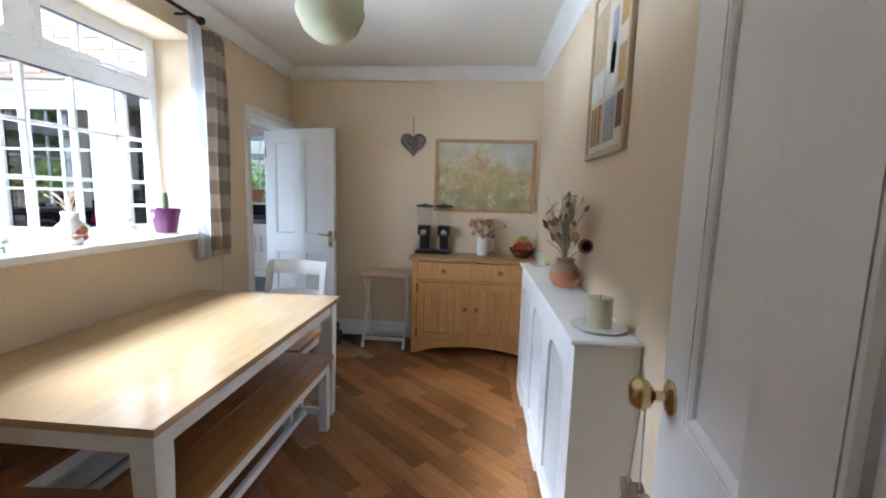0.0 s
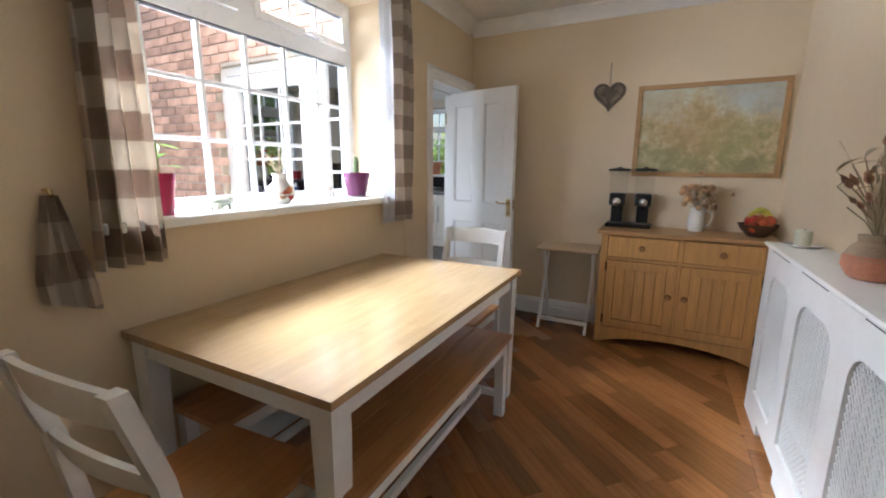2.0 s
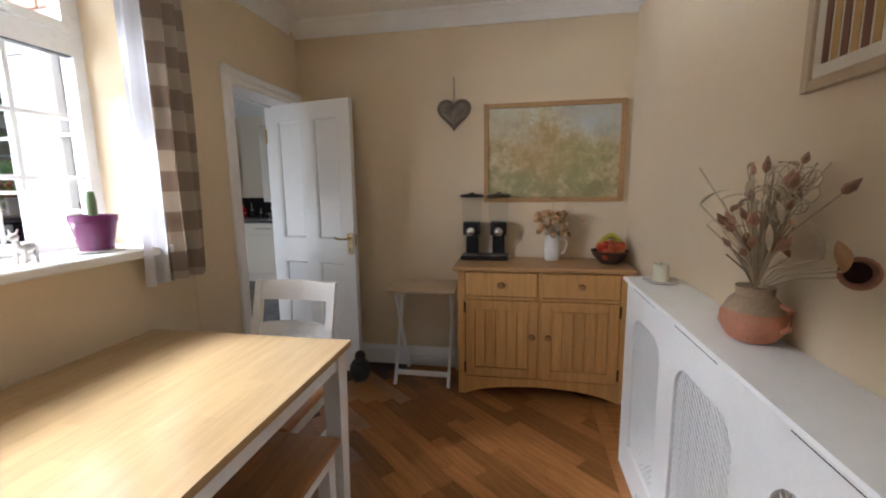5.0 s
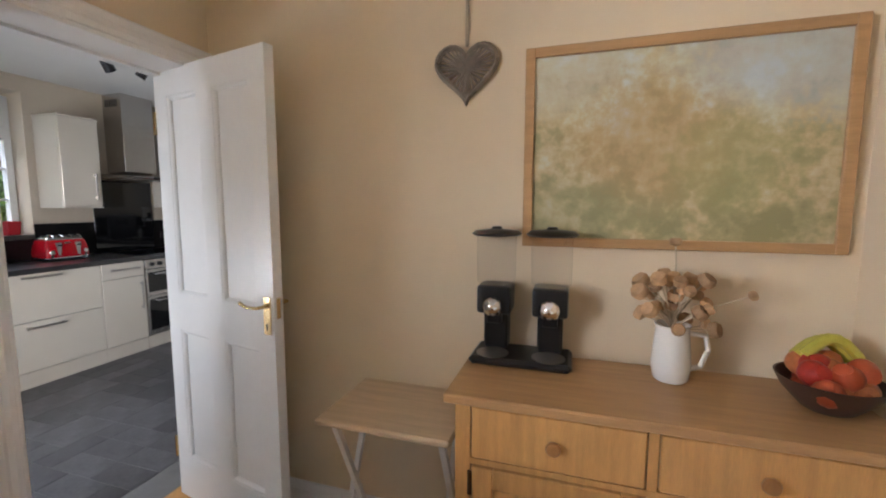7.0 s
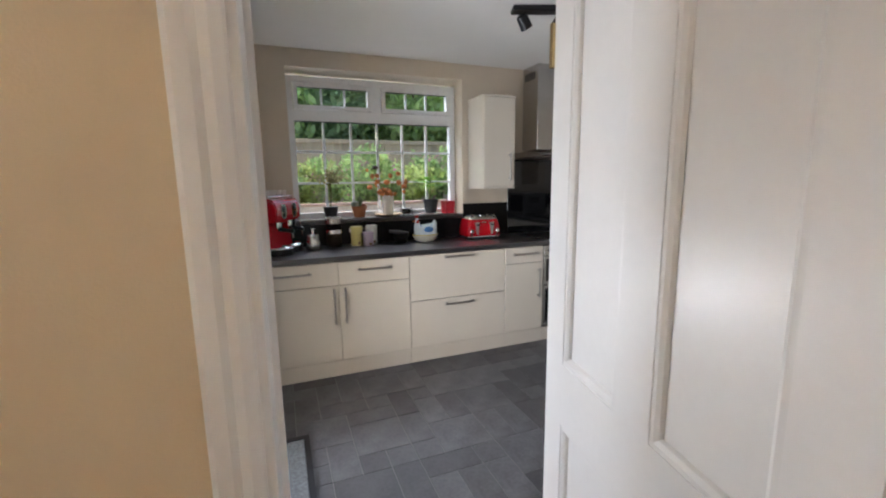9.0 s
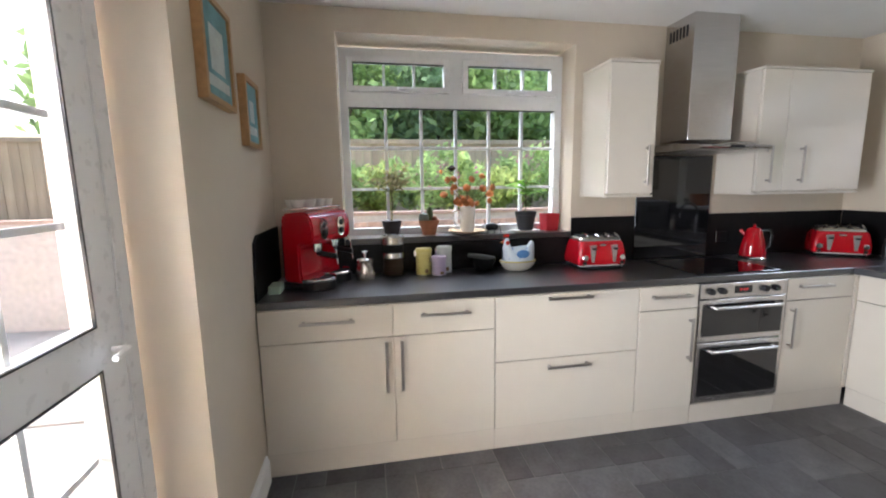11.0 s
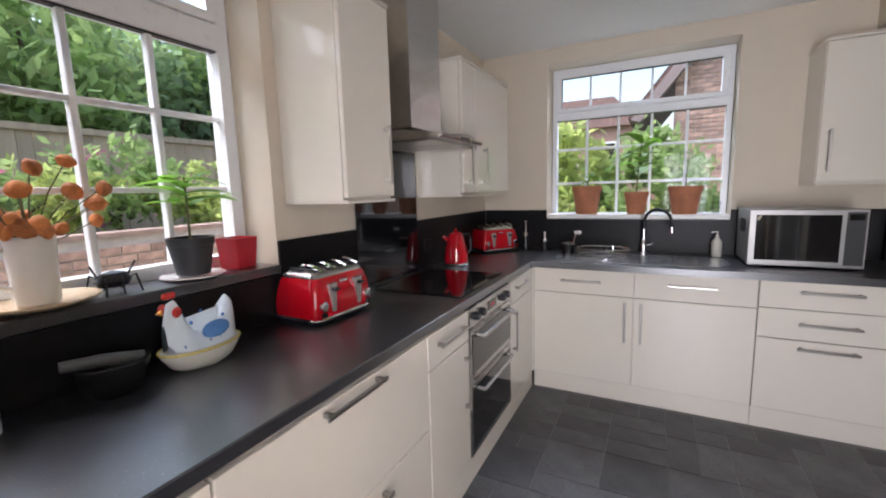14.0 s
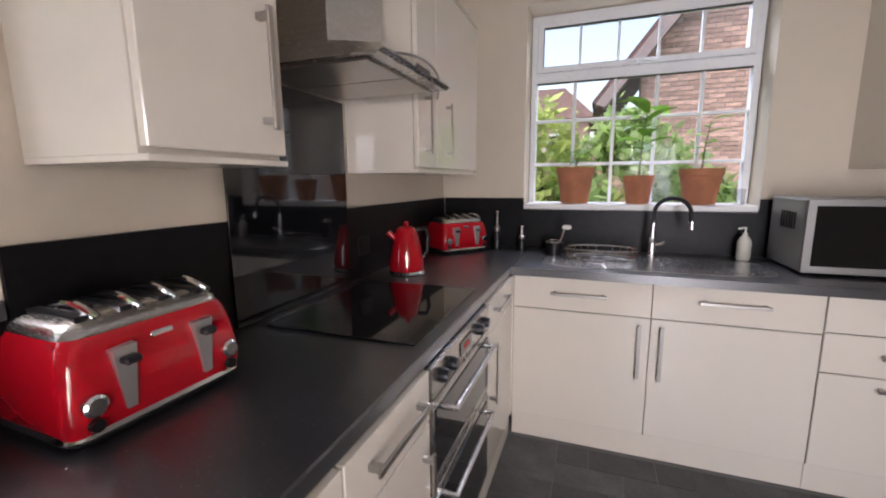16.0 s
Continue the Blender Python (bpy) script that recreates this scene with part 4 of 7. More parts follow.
part("lever", tube([(0.018, -0.005, 0.075), (0.045, -0.01, 0.08), (0.06, -0.012, 0.095)], 0.008, 10), CHROME, tp, "", True)

rk = thing("dish_rack", (-3.93, 7.45, 0.918), 0, "oval chrome dish rack on the drainer", "dish rack")
for z, s in ((0.006, 0.92), (0.055, 1.0)):
    part("ring", tube([(0.19 * s * math.cos(2 * math.pi * k / 32), 0.12 * s * math.sin(2 * math.pi * k / 32), z) for k in range(33)], 0.004, 6), CHROME, rk, "", True)
for k in range(26):
    a = 2 * math.pi * k / 26
    part("wire", tube([(0.175 * math.cos(a), 0.11 * math.sin(a), 0.006), (0.19 * math.cos(a), 0.12 * math.sin(a), 0.055)], 0.002, 5), CHROME, rk)
bh = thing("brush_holder", (-4.19, 7.56, 0.912), 0, "chrome and black washing-up brush caddy", "caddy")
part("cup", lathe([(0.045, 0), (0.05, 0.07), (0.046, 0.07), (0.042, 0.004), (0, 0.004)], 20), BLACK_PLASTIC, bh, "", True)
part("rim", tube([(0.052 * math.cos(2 * math.pi * k / 20), 0.052 * math.sin(2 * math.pi * k / 20), 0.075) for k in range(21)], 0.005, 6), CHROME, bh)
part("brush", tube([(0.02, 0, 0.02), (0.05, 0.0, 0.13), (0.06, 0, 0.155)], 0.006, 8), CHROME, bh)
part("brush_head", boxes((0.045, -0.02, 0.15, 0.095, 0.02, 0.175), bevel=0.006), WHITE_CERAMIC, bh, "pale brush head")
so = thing("soap_bottle", (-3.20, 7.68, 0.911), 0, "white pump soap bottle by the sink", "bottle")
part("bottle", lathe([(0.03, 0), (0.033, 0.01), (0.033, 0.10), (0.02, 0.125), (0.012, 0.13), (0.012, 0.145), (0, 0.145)], 20), mat("milky_plastic", (0.62, 0.60, 0.52), 0.3), so, "", True)
part("pump", tube([(0, 0, 0.145), (0, 0, 0.175), (-0.035, -0.01, 0.17)], 0.006, 8), WHITE_CERAMIC, so)

mwv = thing("microwave", (-2.815, 7.52, 0.911), 0, "dark silver microwave oven with dark glass door", "microwave")
part("body", boxes((-0.268, -0.19, 0.012, 0.268, 0.2, 0.345), bevel=0.006), mat("dark_silver_paint", (0.30, 0.295, 0.285), 0.36, 0.6, vary=0.05), mwv)
part("front", boxes((-0.268, -0.205, 0.012, 0.268, -0.191, 0.345), bevel=0.003), mat("silver_front", (0.31, 0.30, 0.29), 0.38, 0.7, vary=0.05), mwv)
part("door_glass", boxes((-0.235, -0.2085, 0.045, 0.155, -0.2055, 0.315), bevel=0.001), BLACK_GLASS, mwv, "dark glass window")
part("control_strip", boxes((0.175, -0.2085, 0.03, 0.258, -0.2055, 0.33)), mat("dark_keypad", (0.03, 0.03, 0.03), 0.4), mwv, "grey key panel")
part("display", boxes((0.185, -0.2105, 0.285, 0.248, -0.209, 0.318)), BLACK_GLASS, mwv)
part("side_vent", boxes(*[(-0.2705, -0.1 + 0.03 * k, 0.20, -0.2685, -0.085 + 0.03 * k, 0.28) for k in range(6)]), BLACK_PLASTIC, mwv, "vent slots")
for x in (-0.22, 0.22):
    part("foot", boxes((x - 0.02, -0.15, 0, x + 0.02, 0.15, 0.012)), BLACK_PLASTIC, mwv)
solid("storage_box", boxes((-2.33, 7.35, 0.911, -1.9, 7.72, 1.21), bevel=0.01), BLACK_PLASTIC, "black bread bin beside the microwave", "bread bin")

# ---- worktop things ----


LIGHTMETAL = mat("pale_satin_metal", (0.50, 0.49, 0.48), 0.35, 0.7, vary=0.04)


def toaster(at, turn, label):
    """Four-slot toaster. Local x along the controls' face, which looks to -y."""
    t = thing("toaster", at, turn, label, "toaster", "red toasters")
    L, d, h = 0.165, 0.118, 0.21
    part("body", loft([(L, d, 0.024, 0.024), (L + 0.005, d + 0.003, 0.026, 0.045), (L + 0.004, d + 0.002, 0.026, 0.08), (L - 0.002, d - 0.003, 0.028, 0.13), (L - 0.010, d - 0.012, 0.03, 0.168), (L - 0.018, d - 0.02, 0.032, 0.183)]), RED, t, "glossy red body", True)
    part("base", loft([(L - 0.012, d - 0.012, 0.03, 0.0), (L - 0.008, d - 0.008, 0.03, 0.013)]), BLACK_PLASTIC, t)
    part("base_trim", loft([(L + 0.002, d + 0.001, 0.034, 0.0135), (L + 0.005, d + 0.004, 0.036, 0.019), (L + 0.001, d, 0.034, 0.0275)]), CHROME, t, "chrome base rim", True)
    part("top", loft([(L - 0.0175, d - 0.0195, 0.036, 0.1835), (L - 0.02, d - 0.022, 0.036, 0.192), (L - 0.03, d - 0.034, 0.034, 0.202), (L - 0.045, d - 0.05, 0.03, 0.2085), (L - 0.07, d - 0.075, 0.02, 0.2115)]), STEEL, t, "brushed chrome domed top", True)
    for k in range(4):
        x = -0.105 + 0.07 * k
        part("slot", boxes((x - 0.010, -d + 0.045, h - 0.004, x + 0.010, d - 0.045, h + 0.0035)), BLACK_PLASTIC, t, "bread slot")
        arch = [(x + 0.021, -d + 0.036 + (2 * d - 0.072) * j / 8, h - 0.006 + 0.019 * math.sin(math.pi * j / 8)) for j in range(9)]
        part("slot_rim", tube(arch, 0.0075, 8), CHROME, t, "arched chrome rib", True)
    for s in (-1, 1):
        x = s * 0.075
        lv = part("lever_plate", prism([(x - 0.020, 0.155), (x + 0.020, 0.158), (x + 0.009, 0.045), (x - 0.007, 0.045)], "y", -d - 0.009, -d + 0.012), LIGHTMETAL, t, "chrome tapered lever plate")
        part("lever", boxes((x - 0.013, -d - 0.03, 0.128, x + 0.016, -d - 0.008, 0.142), bevel=0.004), BLACK_PLASTIC, lv)
        k = part("dial", lathe([(0.020, 0), (0.019, 0.012), (0.014, 0.016), (0, 0.016)], 18), CHROME, t, "chrome browning dial", True)
        k.matrix_local = pose(x + s * 0.055, -d - 0.001, 0.075, 90, 0, 0)
        k = part("button", lathe([(0.012, 0), (0.011, 0.01), (0, 0.01)], 14), BLACK_PLASTIC, t, "", True)
        k.matrix_local = pose(x + s * 0.055, -d - 0.003, 0.040, 90, 0, 0)
    part("badge", boxes((-0.022, -d + 0.004, 0.150, 0.022, -d + 0.012, 0.162), bevel=0.003), CHROME, t, "small chrome badge")
    return t


toaster((-4.845, 5.556, 0.911), 88, "red four-slot toaster with chrome top")
toaster((-4.80, 7.54, 0.911), 52, "red toaster in the worktop corner")

kt = thing("kettle", (-4.80, 6.79, 0.911), 30, "red conical kettle with chrome base", "kettle")
part("base", lathe([(0.085, 0), (0.088, 0.012), (0.08, 0.022), (0, 0.022)], 28), CHROME, kt, "", True)
part("body", lathe([(0.082, 0.023), (0.084, 0.05), (0.072, 0.12), (0.055, 0.19), (0.047, 0.215), (0.03, 0.228), (0.0, 0.232)], 28), RED, kt, "glossy red body", True)
part("knob", lathe([(0.008, 0.23), (0.012, 0.24), (0.008, 0.252), (0, 0.253)], 14), RED, kt, "", True)
part("handle", tube([(0.045, 0, 0.21), (0.09, 0, 0.215), (0.105, 0, 0.18), (0.095, 0, 0.10), (0.075, 0, 0.08)], 0.010, 10), BLACK_PLASTIC, kt, "black handle", True)
part("spout", tube([(-0.05, 0, 0.17), (-0.085, 0, 0.205)], 0.014, 10), RED, kt, "", True)

for x, y, h in ((-4.56, 7.66, 0.19), (-4.40, 7.66, 0.12)):
    ml = thing("pepper_mill", (x, y, 0.911), 0, "slim dark mill with steel neck", "mill", "mills by the sink")
    part("body", lathe([(0.026, 0), (0.026, h * 0.5), (0.02, h * 0.6), (0, h * 0.6)], 16), BLACK_PLASTIC, ml, "", True)
    part("neck", lathe([(0.018, h * 0.6), (0.02, h * 0.72), (0.008, h * 0.8), (0.007, h * 1.2), (0.012, h * 1.25), (0, h * 1.3)], 16), NICKEL, ml, "", True)
solid("wall_socket", boxes((-4.961, 6.62, 1.02, -4.953, 6.72, 1.10), bevel=0.003), BLACK_PLASTIC, "black double wall socket", "socket", at=(0, 0, 0))
solid("wall_socket", boxes((-4.961, 5.66, 1.00, -4.953, 5.81, 1.085), bevel=0.003), BLACK_PLASTIC, "black double wall socket", "socket", at=(0, 0, 0))


def espresso(at, turn, label):
    """Rounded espresso machine facing local +x."""
    c = thing("coffee_machine", at, turn, label, "coffee machine", "red coffee machines")
    sec = [(-0.15, 0.03), (-0.15, 0.31), (-0.13, 0.335), (0.05, 0.345), (0.10, 0.33), (0.125, 0.29), (0.128, 0.23), (0.11, 0.205), (0.02, 0.20), (0.0, 0.19), (0.0, 0.06), (0.02, 0.03)]
    bm = prism(sec, "y", -0.105, 0.105)
    bmesh.ops.bevel(bm, geom=bm.edges[:], offset=0.022, segments=4, affect="EDGES", clamp_overlap=True)
    part("body", bm, RED, c, "glossy red body", True)
    part("base", boxes((-0.16, -0.115, 0.0, 0.03, 0.115, 0.03), bevel=0.008), BLACK_PLASTIC, c)
    tr = [(0.03 + 0.15 * math.sin(math.pi * k / 12), -0.115 * math.cos(math.pi * k / 12)) for k in range(13)]
    part("drip_tray", prism(tr, "z", 0.002, 0.04), BLACK_PLASTIC, c, "black drip tray")
    part("tray_rim", tube([(x, y, 0.044) for x, y in tr], 0.008, 8), CHROME, c, "chrome tray rim", True)
    part("group_head", lathe([(0.03, 0), (0.034, 0.015), (0.034, 0.035), (0.0, 0.035)], 20), CHROME, c, "", True).location = (0.06, 0, 0.165)
    part("portafilter", tube([(0.06, 0, 0.158), (0.12, 0.0, 0.155), (0.21, 0.02, 0.145)], 0.012, 10), BLACK_PLASTIC, c, "black handled filter", True)
    oval = [(0.036 * math.cos(2 * math.pi * k / 24), 0.266 + 0.045 * math.copysign(abs(math.sin(2 * math.pi * k / 24)) ** 0.7, math.sin(2 * math.pi * k / 24))) for k in range(24)]
    fp = part("switch_plate", prism(oval, "x", 0.118, 0.131), CHROME, c, "oval chrome switch plate")
    for z in (0.248, 0.284):
        dial = part("switch", lathe([(0.015, 0), (0.014, 0.006), (0.010, 0.009), (0, 0.009)], 18), BLACK_PLASTIC, fp, "", True)
        dial.matrix_local = pose(0.131, 0, z, 0, 90, 0)
    part("cup_rail", tube([(-0.13, -0.09, 0.352), (0.04, -0.09, 0.356), (0.04, 0.09, 0.356), (-0.13, 0.09, 0.352)], 0.005, 8), CHROME, c)
    k = part("steam_dial", lathe([(0.028, 0), (0.026, 0.02), (0, 0.02)], 18), RED, c, "", True)
    k.matrix_local = pose(0.06, 0.106, 0.27, -90, 0, 0)
    part("steam_pipe", tube([(0.07, 0.11, 0.22), (0.10, 0.13, 0.18), (0.11, 0.14, 0.09)], 0.005, 8), CHROME, c)
    return c


ca = espresso((-4.66, 3.71, 0.911), 56, "red espresso machine with chrome fittings")
cb = espresso((-4.84, 3.79, 0.911), 56, "red coffee grinder machine with chrome plate")
ca.scale = cb.scale = (0.78, 0.9, 1.25)
cupm = [(0.022, 0), (0.03, 0.006), (0.04, 0.045), (0.037, 0.045), (0.028, 0.008), (0, 0.008)]
cup = solid("coffee_cup", lathe(cupm, 18), WHITE_CERAMIC, "small white cup on the coffee machine", "cup", "cups on the machines", smooth=True)
cup.matrix_world = pose(-4.70, 3.62 + ROOM.y, 1.358)
for x, y in ((-4.64, 3.66), (-4.70, 3.71), (-4.89, 3.72), (-4.83, 3.75), (-4.87, 3.79)):
    copy_thing(cup, pose(x, y + ROOM.y, 1.358))
solid("notelet", boxes((-4.64, 3.50, 0.911, -4.52, 3.56, 0.955), bevel=0.003), mat("pale_green_card", (0.42, 0.55, 0.45), 0.6), "pale green card box by the splashback", "box")

jg = thing("milk_jug", (-4.79, 4.005, 0.911), 0, "small steel milk jug", "jug")
jg.scale = (1.36, 1.36, 1.22)
part("body", lathe([(0.042, 0), (0.045, 0.01), (0.042, 0.05), (0.034, 0.08), (0.037, 0.10), (0.034, 0.10), (0.03, 0.08), (0, 0.06)], 22), STEEL, jg, "", True)
part("handle", tube([(0.036, 0, 0.085), (0.065, 0.01, 0.085), (0.068, 0.01, 0.04), (0.042, 0, 0.03)], 0.005, 8), STEEL, jg, "", True)
part("tamper", lathe([(0.02, 0.10), (0.006, 0.105), (0.006, 0.135), (0.018, 0.14), (0, 0.145)], 14), STEEL, jg, "", True)
gj = thing("coffee_jar", (-4.86, 4.18, 0.911), 0, "glass coffee jar with steel lid, half full", "jar")
gj.scale = (1.27, 1.27, 1.2)
part("jar", lathe([(0.05, 0), (0.055, 0.01), (0.055, 0.15), (0.045, 0.165), (0, 0.165)], 24), CLEAR, gj, "clear glass", True)
part("coffee", lathe([(0.05, 0.006), (0.05, 0.095), (0, 0.1)], 20), mat("coffee_beans", (0.035, 0.018, 0.01), 0.6, bump=0.6, bscale=90), gj, "dark coffee beans", True)
part("lid", lathe([(0.048, 0.166), (0.058, 0.17), (0.058, 0.205), (0.05, 0.215), (0, 0.217)], 24), STEEL, gj, "steel lid", True)
part("band", lathe([(0.057, 0.10), (0.058, 0.10), (0.058, 0.125), (0.057, 0.125)], 24), CHROME, gj, "", True)


def tin(at, r, h, color, label):
    t = thing("storage_tin", at, 0, label, "tin", "pastel tins")
    m = mat("tin_" + label.split()[1], color, 0.3, vary=0.05, coat=0.3)
    part("body", lathe([(r, 0), (r, h * 0.84), (0, h * 0.84)], 26), m, t, "", True)
    part("lid", lathe([(r * 1.05, h * 0.85), (r * 1.06, h * 0.95), (r * 0.98, h), (0, h)], 26), m, t, "", True)
    part("clasp", boxes((-0.006, -r * 1.06 - 0.01, h * 0.7, 0.006, -r * 1.06 + 0.002, h * 0.93)), CHROME, t, "wire clasp")
    part("picture", boxes((r * 0.94, -0.002, h * 0.07, r * 1.02, 0.022, h * 0.22), bevel=0.003), mat("tin_motif_" + label.split()[1], (0.25, 0.16, 0.08), 0.5), t, "small brown printed motif")


tin((-4.865, 4.375, 0.911), 0.05, 0.165, (0.62, 0.55, 0.20), "pale yellow storage tin with lid")
tin((-4.815, 4.465, 0.911), 0.045, 0.12, (0.50, 0.42, 0.58), "pale lilac storage tin with lid")
tin((-4.90, 4.515, 0.911), 0.048, 0.168, (0.68, 0.71, 0.70), "pale mint storage tin with lid")

mo = thing("mortar", (-4.86, 4.77, 0.911), 0, "black stone mortar with pestle across it", "mortar")
part("bowl", lathe([(0.045, 0), (0.06, 0.015), (0.085, 0.075), (0.088, 0.09), (0.076, 0.09), (0.06, 0.04), (0, 0.025)], 28), mat("black_stone", (0.009, 0.009, 0.009), 0.25, vary=0.3), mo, "", True)
part("pestle", tube([(-0.02, -0.10, 0.105), (0.0, -0.02, 0.098), (0.01, 0.07, 0.075)], 0.014, 12, taper=1.4), mat("grey_stone", (0.10, 0.105, 0.10), 0.3), mo, "grey pestle", True)

# pot hen, one plain shape with its painted dish
hn = thing("hen_egg_holder", (-4.835, 4.998, 0.911), 0, "white pottery hen with blue wings on a cream dish", "pottery hen")
hn.scale = (1.05, 1.0, 1.13)
HENW = mat("hen_glaze", (0.62, 0.70, 0.76), 0.2, vary=0.05)
rows = []
for k in range(13):
    u = k / 12
    y = -0.105 + 0.215 * u
    half = 0.062 * max(0.06, math.sin(math.pi * min(1, max(0.0, u * 0.94 + 0.04)))) ** 0.6
    base = 0.055
    top = 0.10 + 0.10 * math.exp(-((u - 0.13) / 0.12) ** 2) + 0.075 * math.exp(-((u - 0.92) / 0.16) ** 2)
    half *= 1.05 if u > 0.8 else (0.8 if u < 0.15 else 1.0)
    rows.append([(half * math.cos(a), y, base + (top - base) * max(0.0, math.sin(a)) ** 0.75) for a in [math.pi * j / 12 for j in range(13)]])
bmh = strip(rows)
bmesh.ops.holes_fill(bmh, edges=[e for e in bmh.edges if e.is_boundary], sides=0)
part("hen_body", bmh, HENW, hn, "", True)
dish = lathe([(0.6, 0.0), (0.8, 0.012), (1.0, 0.045), (1.02, 0.058), (0.0, 0.06)], 30)
for v in dish.verts:
    v.co.x, v.co.y = v.co.x * 0.073, v.co.y * 0.118
part("dish", dish, mat("cream_glaze", (0.64, 0.63, 0.56), 0.25, vary=0.05), hn, "cream dish with yellow rim", True)
for s in (-1, 1):
    wg = lathe([(0.0, -0.012), (0.8, -0.006), (1.0, 0.0), (0.8, 0.006), (0.0, 0.012)], 20)
    for v in wg.verts:
        v.co.x, v.co.y, v.co.z = v.co.z * 0.7, v.co.x * 0.045, v.co.y * 0.024
    w_ = part("wing", wg, mat("blue_glaze", (0.10, 0.24, 0.52), 0.2), hn, "blue wing", True)
    w_.location = (s * 0.055, 0.015, 0.10)
dotm = mesh("blue_spot", lathe([(0.0055, 0), (0.004, 0.0012), (0, 0.0014)], 8), mat("spot_glaze", (0.08, 0.2, 0.48), 0.2))
for s in (-1, 1):
    for k in range(9):
        u = 0.16 + 0.075 * k
        y = -0.105 + 0.215 * u
        half = 0.062 * math.sin(math.pi * (u * 0.94 + 0.04)) ** 0.6
        ob = new("blue_spot", dotm)
        ob.parent = hn
        ob.matrix_local = pose(s * half * 0.93, y, 0.072 + 0.06 * (k % 2) * (0.35 if 2 < k < 7 else 1.0), 0, s * 80, 0)
part("dish_rim", tube([(0.0755 * math.cos(a), 0.121 * math.sin(a), 0.056) for a in [2 * math.pi * k / 30 for k in range(31)]], 0.0035, 6), mat("yellow_glaze", (0.6, 0.5, 0.15), 0.25), hn, "yellow painted rim", True)
part("comb", boxes((-0.006, -0.10, 0.195, 0.006, -0.06, 0.212), bevel=0.005), mat("red_glaze", (0.55, 0.04, 0.03), 0.25), hn, "red comb")
part("beak", lathe([(0.008, 0), (0.0, 0.018)], 10), mat("orange_glaze", (0.6, 0.25, 0.05), 0.3), hn).matrix_local = pose(0, -0.105, 0.165, 90, 0, 0)
for s in (-1, 1):
    part("cheek", lathe([(0.014, 0), (0.010, 0.006), (0, 0.006)], 14), mat("red_cheek", (0.5, 0.05, 0.04), 0.25), hn, "red face").matrix_local = pose(s * 0.034, -0.082, 0.165, 0, s * 90, 0)

# ---- plants ----
LEAF = translucent(mat("fresh_leaf", (0.13, 0.26, 0.03), 0.45, vary=0.3, scale=20, per_object=0.2), 0.5, 2.0)
STEM = mat("plant_stem", (0.16, 0.15, 0.06), 0.7)


def leaf_mesh(name, length, width, material, droop=0.25):
    rows = []
    for k in range(7):
        u = k / 6
        w = width * math.sin(math.pi * min(1, u * 0.93 + 0.05)) ** 0.8
        z = -droop * length * u * u
        rows.append([(-w / 2, u * length, z + 0.12 * w), (0, u * length, z), (w / 2, u * length, z + 0.12 * w)])
    return mesh(name, strip(rows), material, True)


def potted(name, at, r, h, material, label, stem, leaves, leaf, saucer=None, category="pot plant", lean=0.0, spread=(0.5, 1.0), group=""):
    """A pot with one stem and leaves round its upper part. leaf: (length, width)."""
    p = thing(name, at, 0, label, category, group)
    part("pot", lathe([(r * 0.7, 0), (r * 0.72, 0.004), (r * 0.95, h * 0.80), (r, h * 0.81), (r * 1.02, h), (r * 0.93, h), (r * 0.9, h * 0.88), (0, h * 0.88)], 28), material, p, "", True)
    part("soil", lathe([(r * 0.9, h * 0.885), (0, h * 0.9)], 20), mat("potting_soil", (0.03, 0.02, 0.012), 0.95), p)
    if saucer:
        part("saucer", lathe([(r * 0.9, 0), (r * 1.35, 0.008), (r * 1.35, 0.012), (r * 0.7, 0.004), (0, 0.004)], 28), saucer, p, "shallow saucer", True)
    if stem:
        top = (lean, lean * 0.5, h + stem)
        part("stem", tube([(0, 0, h * 0.85), (lean * 0.3, 0, h + stem * 0.5), top], 0.005, 7, taper=0.6), STEM, p)
        lm = leaf_mesh("leaf", *leaf, LEAF)
        rg = random.Random(int(1000 * (at[0] + 7) + 100 * at[1]))
        for k in range(leaves):
            u = spread[0] + (spread[1] - spread[0]) * k / max(1, leaves - 1)
            ob = new("leaf", lm)
            ob.parent = p
            ob.matrix_local = pose(lean * u, lean * 0.5 * u, h + stem * u, 18 + rg.uniform(-18, 22), 0, k * 137.5 + rg.uniform(-25, 25)) @ Matrix.Scale(rg.uniform(0.7, 1.1), 4)
    return p


DARKPOT = mat("charcoal_pot", (0.035, 0.035, 0.038), 0.5)
potted("potted_plant", (-5.055, 5.135, 1.153), 0.075, 0.13, DARKPOT, "young green plant in a charcoal pot on a saucer", 0.21, 12, (0.175, 0.07), None, spread=(0.5, 1.0))
solid("plate", lathe([(0.06, 0), (0.105, 0.008), (0.105, 0.012), (0.05, 0.005), (0, 0.005)], 30), WHITE_CERAMIC, "white plate under the plant pot", "plate", at=(-5.055, 5.135, 1.14), smooth=True)
rb = bmesh.new()
bmesh.ops.create_cone(rb, cap_ends=False, segments=4, radius1=0.062, radius2=0.074, depth=0.12, matrix=Matrix.Translation((0, 0, 0.06)) @ Matrix.Rotation(radians(45), 4, "Z"))
bmesh.ops.contextual_create(rb, geom=[e for e in rb.edges if e.is_boundary and all(v.co.z < 0.01 for v in e.verts)])
bmesh.ops.solidify(rb, geom=rb.faces[:], thickness=0.005)
solid("square_pot", rb, mat("red_pot", (0.45, 0.02, 0.03), 0.35), "square red planter on the ledge", "planter", at=(-5.055, 5.315, 1.142), turn=8)
